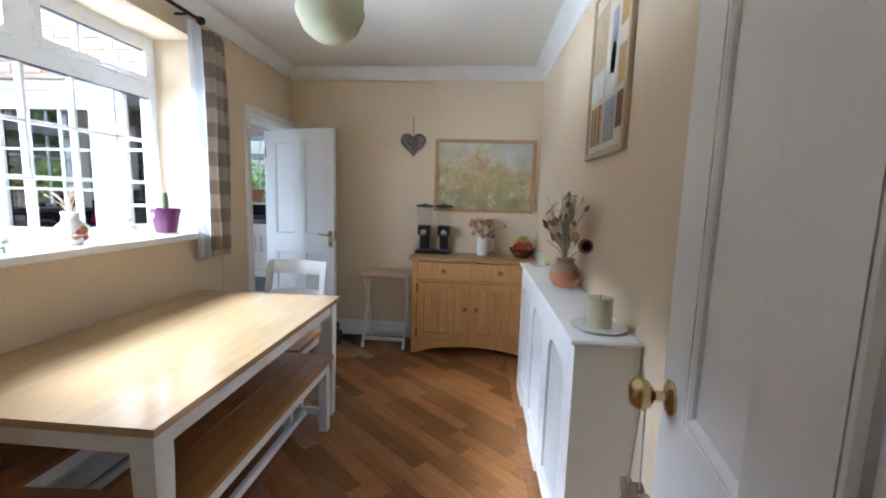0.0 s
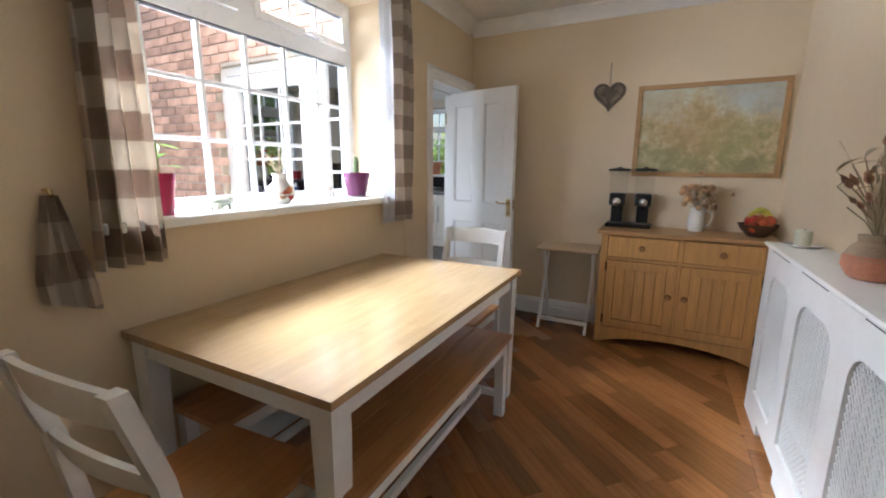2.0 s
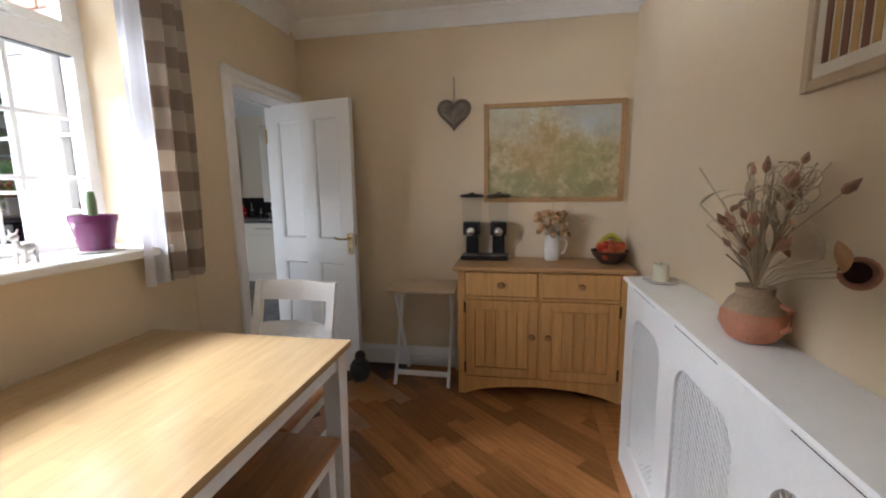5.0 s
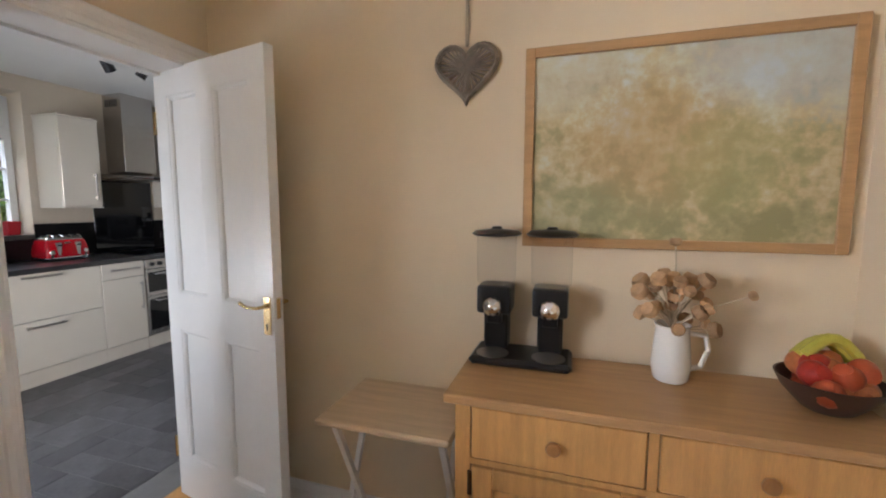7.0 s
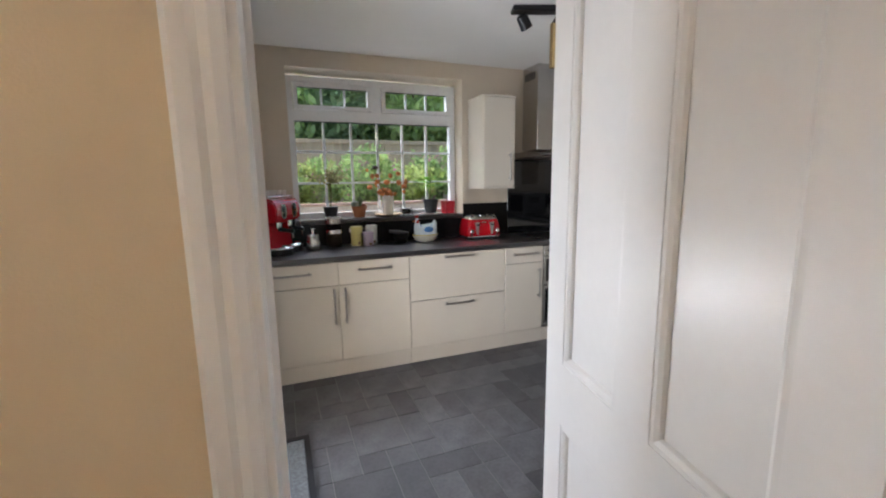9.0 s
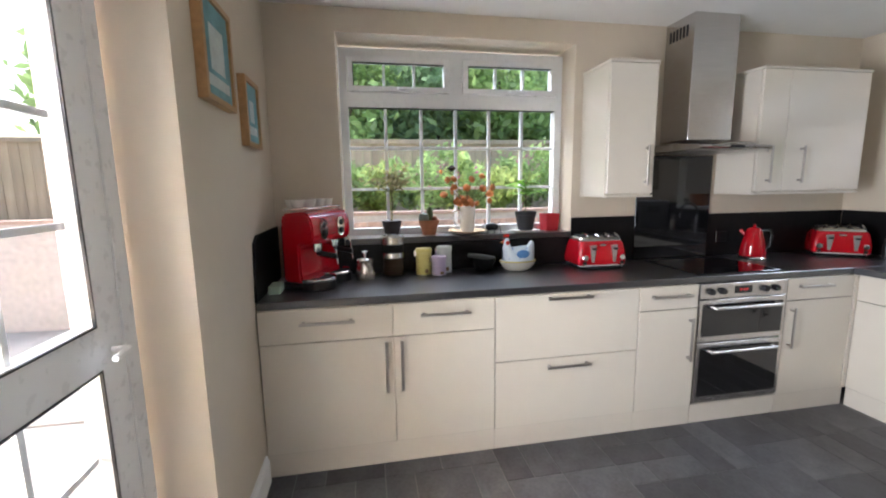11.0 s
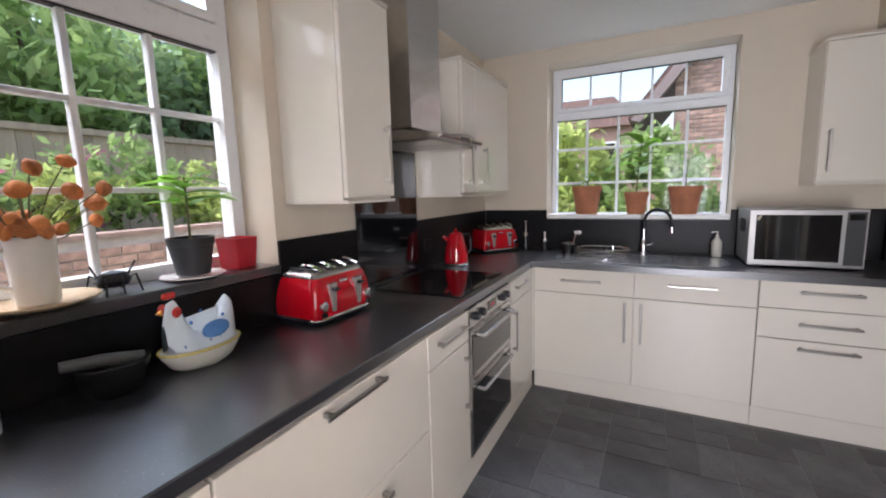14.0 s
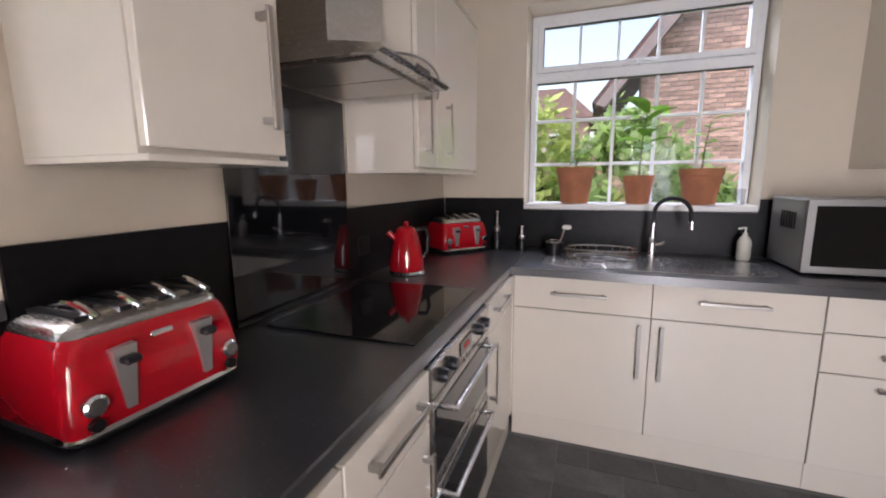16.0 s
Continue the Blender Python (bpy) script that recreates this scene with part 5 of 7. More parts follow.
for x, r, h, st, lv, lf, sp, words in (
        (-4.10, 0.115, 0.225, 0.09, 7, (0.09, 0.045), (0.2, 1.0), "small lime sprout in a terracotta pot on the sill"),
        (-3.73, 0.088, 0.17, 0.42, 12, (0.17, 0.10), (0.3, 1.0), "tall broad-leaved plant in a terracotta pot on the sill"),
        (-3.40, 0.115, 0.205, 0.27, 11, (0.11, 0.045), (0.2, 1.0), "sparse branching plant in a terracotta pot on the sill")):
    potted("potted_plant", (x, 7.845, 1.202), r, h, TERRA, words, st, lv, lf, spread=sp, lean=0.03, group="plants on the sill")
solid("glass_tumbler", lathe([(0.026, 0), (0.032, 0.09), (0.029, 0.09), (0.024, 0.005), (0, 0.005)], 18), CLEAR, "clear glass tumbler on the sill", "tumbler", at=(-3.20, 7.85, 1.202), smooth=True)
cs = thing("cactus_pot", (-5.045, 4.44, 1.142), 0, "small terracotta pot of cacti on the ledge", "cactus")
cs.scale = (1.25, 1.25, 1.25)
part("pot", lathe([(0.036, 0), (0.05, 0.06), (0.055, 0.062), (0.056, 0.08), (0.048, 0.08), (0, 0.072)], 22), TERRA, cs, "", True)
CACT = mat("cactus_green", (0.14, 0.19, 0.08), 0.7, bump=0.6, bscale=200)
part("cactus", lathe([(0.012, 0.07), (0.017, 0.10), (0.016, 0.13), (0.008, 0.148), (0, 0.15)], 12), CACT, cs, "", True).location = (0.0, 0.005, 0)
part("cactus", lathe([(0.018, 0.07), (0.03, 0.088), (0.025, 0.112), (0, 0.122)], 14), mat("blue_cactus", (0.22, 0.26, 0.22), 0.8, bump=0.5, bscale=220), cs, "grey-green round cactus", True).location = (0.012, -0.03, 0)
part("cactus", lathe([(0.01, 0.07), (0.016, 0.085), (0.01, 0.098), (0, 0.1)], 12), mat("red_cactus", (0.3, 0.1, 0.06), 0.7), cs, "", True).location = (0.01, 0.03, 0)

# little tree on the ledge
tr = thing("small_tree", (-5.06, 4.19, 1.142), 0, "small bare-stemmed tree with sparse olive leaves in a pot", "pot plant")
tr.scale = (1.3, 1.35, 1.35)
part("pot", lathe([(0.035, 0), (0.048, 0.07), (0.05, 0.075), (0.04, 0.075), (0, 0.068)], 20), DARKPOT, tr, "", True)
part("trunk", tube([(0, 0, 0.06), (0.004, 0.006, 0.16), (0, 0, 0.24)], 0.006, 8, taper=0.6), STEM, tr)
rg = random.Random(9)
lm = leaf_mesh("leaf", 0.032, 0.014, translucent(mat("olive_leaf", (0.33, 0.29, 0.14), 0.6, per_object=0.3), 0.35, 1.4))
for k in range(18):
    a, el = rg.uniform(0, 6.28), rg.uniform(0.3, 1.2)
    ln = rg.uniform(0.09, 0.16)
    tip = Vector((math.cos(a) * math.cos(el) * 0.8, math.sin(a) * math.cos(el), math.sin(el))) * ln + Vector((0, 0, 0.22))
    part("twig", tube([(0, 0, 0.2 + 0.002 * k), tuple(tip)], 0.0014, 5), STEM, tr)
    for j in range(10):
        ob = new("leaf", lm)
        ob.parent = tr
        q = Vector((0, 0, 0.21)).lerp(tip, rg.uniform(0.45, 1.1))
        ob.matrix_local = Matrix.Translation(q) @ pose(0, 0, 0, rg.uniform(-30, 60), rg.uniform(-40, 40), rg.uniform(0, 360))

# vase of orange seed pods
vp = thing("vase", (-5.05, 4.71, 1.155), 0, "white jug of dried orange seed heads", "vase")
vp.scale = (1.15, 1.2, 1.15)
part("jug", lathe([(0.038, 0), (0.04, 0.01), (0.042, 0.08), (0.046, 0.155), (0.042, 0.155), (0.038, 0.02), (0, 0.015)], 24), WHITE_CERAMIC, vp, "", True)
part("handle", tube([(0.0, -0.043, 0.13), (0.0, -0.08, 0.12), (0.0, -0.08, 0.06), (0.0, -0.041, 0.04)], 0.007, 8), WHITE_CERAMIC, vp, "", True)
ORG = mat("orange_husk", (0.55, 0.20, 0.06), 0.7, vary=0.3, scale=25, per_object=0.3)
pod = mesh("seed_head", lathe([(0.004, -0.012), (0.018, -0.004), (0.022, 0.006), (0.012, 0.018), (0.0, 0.022)], 10), ORG, True)
for k in range(34):
    a = rg.uniform(0, 6.28)
    if k < 16:
        q = Vector((0.05 * math.cos(a), 0.06 * math.sin(a), 0.16 + rg.uniform(0, 0.04)))
    else:
        q = Vector((rg.uniform(-0.03, 0.03), rg.uniform(-0.16, 0.15), rg.uniform(0.16, 0.36)))
        part("stalk", tube([(0, 0, 0.12), (q.x * 0.4, q.y * 0.5, q.z * 0.7 + 0.02), tuple(q)], 0.0016, 5), STEM, vp)
    ob = new("seed_head", pod)
    ob.parent = vp
    ob.matrix_local = Matrix.Translation(q) @ pose(0, 0, 0, rg.uniform(0, 360), rg.uniform(0, 360), 0) @ Matrix.Scale(rg.uniform(0.6, 1.2), 4)
ob = part("dark_seed_head", lathe([(0.004, -0.012), (0.02, -0.004), (0.025, 0.006), (0.012, 0.018), (0.0, 0.022)], 12), mat("dark_husk", (0.04, 0.015, 0.008), 0.7), vp, "", True)
ob.location = (0, -0.09, 0.37)
dp = lathe([(0.05, 0), (0.095, 0.006), (0.132, 0.020), (0.132, 0.024), (0.05, 0.006), (0, 0.006)], 30)
solid("dish", dp, mat("cream_pottery", (0.60, 0.45, 0.28), 0.3, vary=0.2), "cream and orange dish under the white jug", "dish", at=(-5.05, 4.71, 1.141), smooth=True)
bg = thing("beetle_ornament", (-5.05, 4.885, 1.142), 0, "black metal insect ornament", "ornament")
bb = lathe([(0.0, 0.012), (0.8, 0.02), (1.0, 0.035), (0.7, 0.06), (0, 0.068)], 18)
for v in bb.verts:
    v.co.x, v.co.y = v.co.x * 0.03, v.co.y * 0.05
for s in (-1, 1):
    for y in (-0.03, 0.0, 0.03):
        tube([(s * 0.02, y, 0.04), (s * 0.05, y * 1.3, 0.055), (s * 0.06, y * 1.6, 0.0)], 0.003, 5, bb)
tube([(0, 0.04, 0.05), (0.01, 0.06, 0.09)], 0.003, 5, bb)
tube([(0, -0.04, 0.05), (0.01, -0.06, 0.09)], 0.003, 5, bb)
part("ornament_body", bb, BLACK_PLASTIC, bg, "", True)

# ceiling spots
sp = thing("ceiling_spots", (-3.6, 5.5, 2.528), -20, "black ceiling spotlight bar with tilted heads", "spotlight")
part("rail", boxes((-0.05, -0.3, -0.03, 0.05, 0.3, -0.001), bevel=0.008), BLACK_PLASTIC, sp)
for y, tx in ((-0.22, 30), (0.0, -25), (0.22, 20)):
    hd_ = part("spot_head", lathe([(0.02, 0.05), (0.035, 0.04), (0.038, -0.04), (0.034, -0.04), (0.0, -0.01)], 18), BLACK_PLASTIC, sp, "", True)
    hd_.matrix_local = pose(0, y, -0.09, tx, 20, 0)
    part("arm", tube([(0, y, -0.02), (0, y, -0.07)], 0.008, 8), CHROME, sp)

# framed pictures on the kitchen wall
TEAL = mat("teal_print", (0.18, 0.36, 0.40), 0.6, vary=0.35, scale=9)
for x0, x1, z0, z1 in ((-4.21, -3.88, 1.78, 2.16), (-4.62, -4.37, 1.665, 1.985)):
    pc = thing("framed_picture", (0, KS + 0.001, 0), 0, "small oak framed picture in pale teal tones", "picture", "kitchen pictures")
    f = 0.022
    part("frame", boxes((x0, 0, z0, x0 + f, 0.035, z1), (x1 - f, 0, z0, x1, 0.035, z1), (x0 + f, 0, z0, x1 - f, 0.035, z0 + f), (x0 + f, 0, z1 - f, x1 - f, 0.035, z1)), OAKTOP, pc, "oak frame")
    part("print", boxes((x0 + f, 0.004, z0 + f, x1 - f, 0.024, z1 - f)), TEAL, pc, "pale teal print")
    part("print_motif", boxes((x0 + 0.09, 0.0245, z0 + 0.12, x1 - 0.09, 0.0255, z1 - 0.10), (x0 + 0.05, 0.0245, z0 + 0.06, x1 - 0.05, 0.0255, z0 + 0.10)), mat("pale_motif", (0.6, 0.66, 0.64), 0.6, vary=0.2, scale=12), pc, "pale shapes")

# garden door
gd = thing("door_3", (-3.655, 3.235, 0), 0, "white glazed garden door with narrow side window", "door", kind="structure")
part("door_frame", boxes((0, 0, -0.03, 0.06, 0.07, 2.115), (1.0, 0, -0.03, 1.12, 0.07, 2.115), (1.37, 0, -0.03, 1.43, 0.07, 2.115), (0.06, 0, 2.05, 1.0, 0.07, 2.115), (1.12, 0, 2.05, 1.37, 0.07, 2.115), (1.12, 0, -0.03, 1.37, 0.07, 0.9)), UPVC, gd)
leaf = part("door_leaf", boxes((0.064, 0.005, -0.02, 0.174, 0.065, 2.045), (0.886, 0.005, -0.02, 0.996, 0.065, 2.045), (0.174, 0.005, 1.93, 0.886, 0.065, 2.045), (0.174, 0.005, 0.98, 0.886, 0.065, 1.10), (0.174, 0.005, -0.02, 0.886, 0.065, 0.20)), UPVC, gd)
for z0, z1 in ((1.10, 1.93), (0.20, 0.98)):
    part("gasket", boxes((0.174, 0.06, z0, 0.180, 0.068, z1), (0.880, 0.06, z0, 0.886, 0.068, z1), (0.18, 0.06, z0, 0.88, 0.068, z0 + 0.006), (0.18, 0.06, z1 - 0.006, 0.88, 0.068, z1)), BLACK_PLASTIC, leaf, "thin black seal")
    p = part("pane", boxes((0.18, 0.033, z0, 0.88, 0.037, z1)), PANE, leaf)
    p.visible_shadow = False
    for k in (1, 2):
        part("glazing_bar", boxes((0.174 + 0.2373 * k - 0.009, 0.02, z0, 0.174 + 0.2373 * k + 0.009, 0.032, z1)), UPVC, leaf)
    for k in (1, 2, 3):
        part("glazing_bar", boxes((0.18, 0.018, z0 + (z1 - z0) * k / 3 - 0.009, 0.88, 0.03, z0 + (z1 - z0) * k / 3 + 0.009)) if k < 3 else boxes((0.18, 0.018, z1 - 0.004, 0.88, 0.03, z1)), UPVC, leaf)
p = part("pane", boxes((1.12, 0.033, 0.9, 1.37, 0.037, 2.05)), PANE, gd)
p.visible_shadow = False
for z in (1.28, 1.66):
    part("glazing_bar", boxes((1.12, 0.018, z - 0.009, 1.37, 0.03, z + 0.009)), UPVC, gd)
part("handle", tube([(0.12, 0.066, 1.02), (0.12, 0.11, 1.02), (0.2, 0.115, 1.02)], 0.009, 8), UPVC, gd, "white lever handle")
dm = thing("door_mat", (-3.3, 3.65, -0.029), 0, "grey ribbed doormat with black rubber border", "doormat")
part("pile", boxes((-0.30, -0.16, 0, 0.30, 0.15, 0.011), bevel=0.003), mat("ribbed_grey_mat", (0.16, 0.17, 0.18), 0.9, vary=0.4, scale=60, bump=0.8, bscale=150), dm)
part("border", boxes((-0.33, 0.15, 0, 0.33, 0.18, 0.014), (-0.33, -0.16, 0, -0.30, 0.15, 0.014), (0.30, -0.16, 0, 0.33, 0.15, 0.014)), BLACK_PLASTIC, dm, "black rubber border")

ROOM.y = 0.0

# ---- dining room things ----


def plaid(name, axis, period, lo, hi, mid):
    """Checked cloth: woven bands across and along."""
    m = mat(name, lo, 0.9, vary=0.08, scale=60, bump=0.3, bscale=300, sheen=0.2)
    n, l = m.node_tree.nodes, m.node_tree.links
    tc = n.new("ShaderNodeTexCoord")
    sep = n.new("ShaderNodeSeparateXYZ")
    l.new(tc.outputs["UV"], sep.inputs[0])

    def band(src, width, phase):
        a = n.new("ShaderNodeMath")
        a.operation, a.inputs[1].default_value, a.inputs[2].default_value = "MULTIPLY_ADD", 1.0 / width, phase
        f = n.new("ShaderNodeMath")
        f.operation = "FRACT"
        g = n.new("ShaderNodeMath")
        g.operation, g.inputs[1].default_value = "GREATER_THAN", 0.5
        l.new(src, a.inputs[0])
        l.new(a.outputs[0], f.inputs[0])
        l.new(f.outputs[0], g.inputs[0])
        return g.outputs[0]

    h, v = band(sep.outputs["Y"], period, 0.3), band(sep.outputs["X"], period, 0.1)
    add = n.new("ShaderNodeMath")
    add.operation = "MULTIPLY_ADD"
    add.inputs[1].default_value = 0.8
    l.new(h, add.inputs[0])
    s = n.new("ShaderNodeMath")
    s.operation, s.inputs[1].default_value = "MULTIPLY", 0.2
    l.new(v, s.inputs[0])
    l.new(s.outputs[0], add.inputs[2])
    ramp = n.new("ShaderNodeValToRGB")
    ramp.color_ramp.elements[0].color, ramp.color_ramp.elements[1].color = (*hi, 1), (*lo, 1)
    ramp.color_ramp.elements.new(0.5).color = (*mid, 1)
    l.new(add.outputs[0], ramp.inputs[0])
    l.new(ramp.outputs[0], n["Principled BSDF"].inputs["Base Color"])
    return m


PLAID = plaid("checked_curtain_cloth", "z", 0.185, (0.40, 0.305, 0.235), (0.68, 0.60, 0.50), (0.56, 0.47, 0.385))
LINING = mat("white_lining", (0.78, 0.78, 0.80), 0.9, vary=0.04)


def curtain(name, y0, y1, z0, z1, folds, lining, label, gather=0.0):
    """Hanging cloth in folds along y, with a white lining edge towards the window."""
    c = thing(name, (-1.825, (y0 + y1) / 2, z0), 0, label, "curtain", "window curtains")
    n = folds * 10
    w = y1 - y0

    def sheet(a, b, off, amp, fn):
        rows, uv = [], []
        steps = max(12, int(n * (b - a)))
        for j in range(15):
            v = j / 14
            row = []
            for k in range(steps + 1):
                u = a + (b - a) * k / steps
                sway = 0.04 * (1 - v) * (u - 0.5) * w
                x = off + amp * (0.85 + 0.3 * (1 - v)) * math.sin(u * folds * 2 * math.pi + 0.5 * math.sin(3 * v)) + 0.006 * math.sin(17 * u + 5 * v)
                row.append((x, (u - 0.5) * w * (1 - gather * v) + sway, v * (z1 - z0)))
            rows.append(row)
        bm = strip(rows)
        layer = bm.loops.layers.uv.new()
        for f in bm.faces:
            for lp in f.loops:
                lp[layer].uv = (lp.vert.co.y * 2.2 + 3, lp.vert.co.z)
        bmesh.ops.solidify(bm, geom=bm.faces[:], thickness=0.004)
        return fn(bm)

    sheet(lining, 1.0, 0.0, 0.032, lambda bm: part("cloth", bm, PLAID, c, "brown and cream checked cloth", True))
    if lining > 0:
        sheet(0.0, lining + 0.02, -0.012, 0.022, lambda bm: part("lining", bm, LINING, c, "white lining turned to the window", True))
    return c


curtain("curtain", 2.955, 3.285, 0.965, 2.40, 4, 0.36, "brown checked curtain with white lining, drawn open")
curtain("curtain", 1.41, 1.625, 0.985, 2.40, 4, 0.0, "brown and cream checked curtain, drawn open", 0.32)
cp = thing("curtain_pole", (-1.80, 2.3, 2.415), 0, "dark metal curtain pole above the window", "curtain pole")
part("pole", tube([(0, -1.15, 0), (0, 0.70, 0)], 0.011, 12), mat("dark_bronze", (0.04, 0.03, 0.025), 0.4, 0.8), cp)
DARKM = bpy.data.materials["dark_bronze"]
for y in (-1.0, 0.62):
    part("bracket", tube([(0, y, 0), (-0.04, y, -0.002), (-0.088, y, 0)], 0.008, 8), DARKM, cp)
part("finial", lathe([(0.01, -0.02), (0.022, -0.005), (0.026, 0.012), (0.016, 0.03), (0, 0.034)], 16), DARKM, cp, "", True).matrix_local = pose(0, -1.16, 0, 90, 0, 0)
part("finial", lathe([(0.01, -0.02), (0.022, -0.005), (0.026, 0.012), (0.016, 0.03), (0, 0.034)], 16), DARKM, cp, "", True).matrix_local = pose(0, 0.715, 0, -90, 0, 0)

# oven cloth on a hook
tw = thing("hanging_cloth", (-1.872, 1.335, 0), 0, "brown checked oven cloth hanging from a hook", "cloth")
part("hook", tube([(-0.016, 0, 1.24), (0.02, 0, 1.24), (0.03, 0, 1.225)], 0.006, 8), BRASS, tw)
rows = []
for j in range(10):
    v = j / 9
    half = 0.02 + 0.055 * min(1, v * 1.3)
    rows.append([(0.004 + 0.012 * math.sin(9 * u + 2 * v) + 0.012, u * half + 0.02 * v, 1.225 - 0.345 * v - 0.03 * u * v) for u in [-1 + k / 5 for k in range(11)]])
bm = strip(rows)
lay = bm.loops.layers.uv.new()
for f in bm.faces:
    for lp in f.loops:
        lp[lay].uv = (lp.vert.co.y * 2 + 3, lp.vert.co.z)
bmesh.ops.solidify(bm, geom=bm.faces[:], thickness=0.006)
part("cloth", bm, PLAID, tw, "", True)

# pendant
ln = thing("pendant_lamp", (-0.77, 2.4, CEILZ), 0, "round pale green pleated pendant lampshade", "lamp")
SHADE = mat("pale_green_paper", (0.58, 0.58, 0.38), 0.7, vary=0.06, scale=12, trans=0.15)
prof = [(0.03, 0.145)]
for k in range(1, 26):
    a = math.pi * k / 26
    prof.append(((0.146 + 0.005 * ((k // 2) % 2)) * math.sin(a), 0.15 * math.cos(a)))
prof.append((0.03, -0.145))
part("shade", lathe([(r, z - 0.345) for r, z in prof[::-1]], 32), SHADE, ln, "pleated paper globe", True)
part("cord", tube([(0, 0, 0), (0, 0, -0.205)], 0.004, 6), WHITE_CERAMIC, ln)
part("ceiling_rose", lathe([(0.0, -0.035), (0.03, -0.03), (0.045, -0.002), (0, -0.001)], 20), WHITE_CERAMIC, ln, "", True)

# landscape painting
pt = thing("painting", (0, N - 0.002, 0), 0, "landscape painting in pale yellow greens, oak frame", "painting")
x0, x1, z0, z1, f = -0.5, 0.432, 1.262, 1.932, 0.032
part("frame", boxes((x0, -0.028, z0, x0 + f, 0, z1), (x1 - f, -0.028, z0, x1, 0, z1), (x0 + f, -0.028, z0, x1 - f, 0, z0 + f), (x0 + f, -0.028, z1 - f, x1 - f, 0, z1), bevel=0.002), OAKTOP, pt, "plain oak frame")
cm = bpy.data.materials.new("oil_paint_landscape")
cm.use_nodes = True
n, l = cm.node_tree.nodes, cm.node_tree.links
tc, nz, nz2, rp, sep, ad, m1, bpn = (n.new("ShaderNode" + k) for k in ("TexCoord", "TexNoise", "TexNoise", "ValToRGB", "SeparateXYZ", "Math", "Math", "Bump"))
nz.inputs["Scale"].default_value, nz.inputs["Detail"].default_value, nz.inputs["Distortion"].default_value = 7.0, 12.0, 0.3
nz2.inputs["Scale"].default_value, nz2.inputs["Detail"].default_value = 34.0, 6.0
l.new(tc.outputs["Object"], nz.inputs["Vector"])
l.new(tc.outputs["Object"], nz2.inputs["Vector"])
l.new(tc.outputs["Generated"], sep.inputs[0])
m1.operation, m1.inputs[1].default_value, m1.inputs[2].default_value = "MULTIPLY_ADD", 0.32, -0.13
l.new(sep.outputs["Z"], m1.inputs[0])
ad.operation = "ADD"
l.new(nz.outputs["Fac"], ad.inputs[0])
l.new(m1.outputs[0], ad.inputs[1])
for pos, col in ((0.30, (0.29, 0.265, 0.125)), (0.42, (0.37, 0.325, 0.16)), (0.52, (0.50, 0.40, 0.21)), (0.62, (0.56, 0.48, 0.28)), (0.72, (0.58, 0.55, 0.38)), (0.84, (0.60, 0.62, 0.57))):
    rp.color_ramp.elements.new(pos).color = (*col, 1)
rp.color_ramp.elements.remove(rp.color_ramp.elements[0])
rp.color_ramp.elements.remove(rp.color_ramp.elements[-1])
br = n.new("ShaderNodeMath")
br.operation, br.inputs[1].default_value = "MULTIPLY_ADD", 0.6
sh = n.new("ShaderNodeMath")
sh.operation, sh.inputs[1].default_value = "SUBTRACT", 0.3
l.new(nz2.outputs["Fac"], br.inputs[0])
l.new(ad.outputs[0], sh.inputs[0])
l.new(sh.outputs[0], br.inputs[2])
l.new(br.outputs[0], rp.inputs[0])


def painted_patch(under, cx, cz, rx, rz, colour, strength):
    """A soft-edged mass of one colour, broken up by the brushwork."""
    sx, sz, hyp, rag, fade, mx = (n.new("ShaderNode" + k) for k in ("Math", "Math", "Math", "Math", "MapRange", "MixRGB"))
    for node, src, c, r_ in ((sx, "X", cx, rx), (sz, "Z", cz, rz)):
        node.operation, node.inputs[1].default_value, node.inputs[2].default_value = "MULTIPLY_ADD", 1 / r_, -c / r_
        l.new(sep.outputs[src], node.inputs[0])
    dist = n.new("ShaderNodeCombineXYZ")
    leng = n.new("ShaderNodeVectorMath")
    leng.operation = "LENGTH"
    l.new(sx.outputs[0], dist.inputs[0])
    l.new(sz.outputs[0], dist.inputs[1])
    l.new(dist.outputs[0], leng.inputs[0])
    rag.operation, rag.inputs[1].default_value = "MULTIPLY_ADD", 1.3
    l.new(nz2.outputs["Fac"], rag.inputs[0])
    l.new(leng.outputs["Value"], rag.inputs[2])
    fade.inputs["From Min"].default_value, fade.inputs["From Max"].default_value = 1.35, 1.85
    fade.inputs["To Min"].default_value, fade.inputs["To Max"].default_value = strength, 0.0
    l.new(rag.outputs[0], fade.inputs["Value"])
    mx.inputs[2].default_value = (*colour, 1)
    l.new(fade.outputs[0], mx.inputs[0])
    l.new(under, mx.inputs[1])
    return mx.outputs[0]


canvas_colour = painted_patch(rp.outputs[0], 0.93, 0.95, 0.42, 0.30, (0.46, 0.50, 0.52), 0.55)
canvas_colour = painted_patch(canvas_colour, 0.1, 0.92, 0.25, 0.22, (0.54, 0.53, 0.45), 0.4)
canvas_colour = painted_patch(canvas_colour, 0.42, 0.52, 0.26, 0.34, (0.46, 0.30, 0.13), 0.5)
canvas_colour = painted_patch(canvas_colour, 0.68, 0.40, 0.20, 0.26, (0.36, 0.34, 0.14), 0.45)
canvas_colour = painted_patch(canvas_colour, 0.15, 0.15, 0.30, 0.18, (0.32, 0.32, 0.16), 0.35)
l.new(canvas_colour, n["Principled BSDF"].inputs["Base Color"])
bpn.inputs["Strength"].default_value = 0.3
l.new(nz2.outputs["Fac"], bpn.inputs["Height"])
l.new(bpn.outputs[0], n["Principled BSDF"].inputs["Normal"])
n["Principled BSDF"].inputs["Roughness"].default_value = 0.5
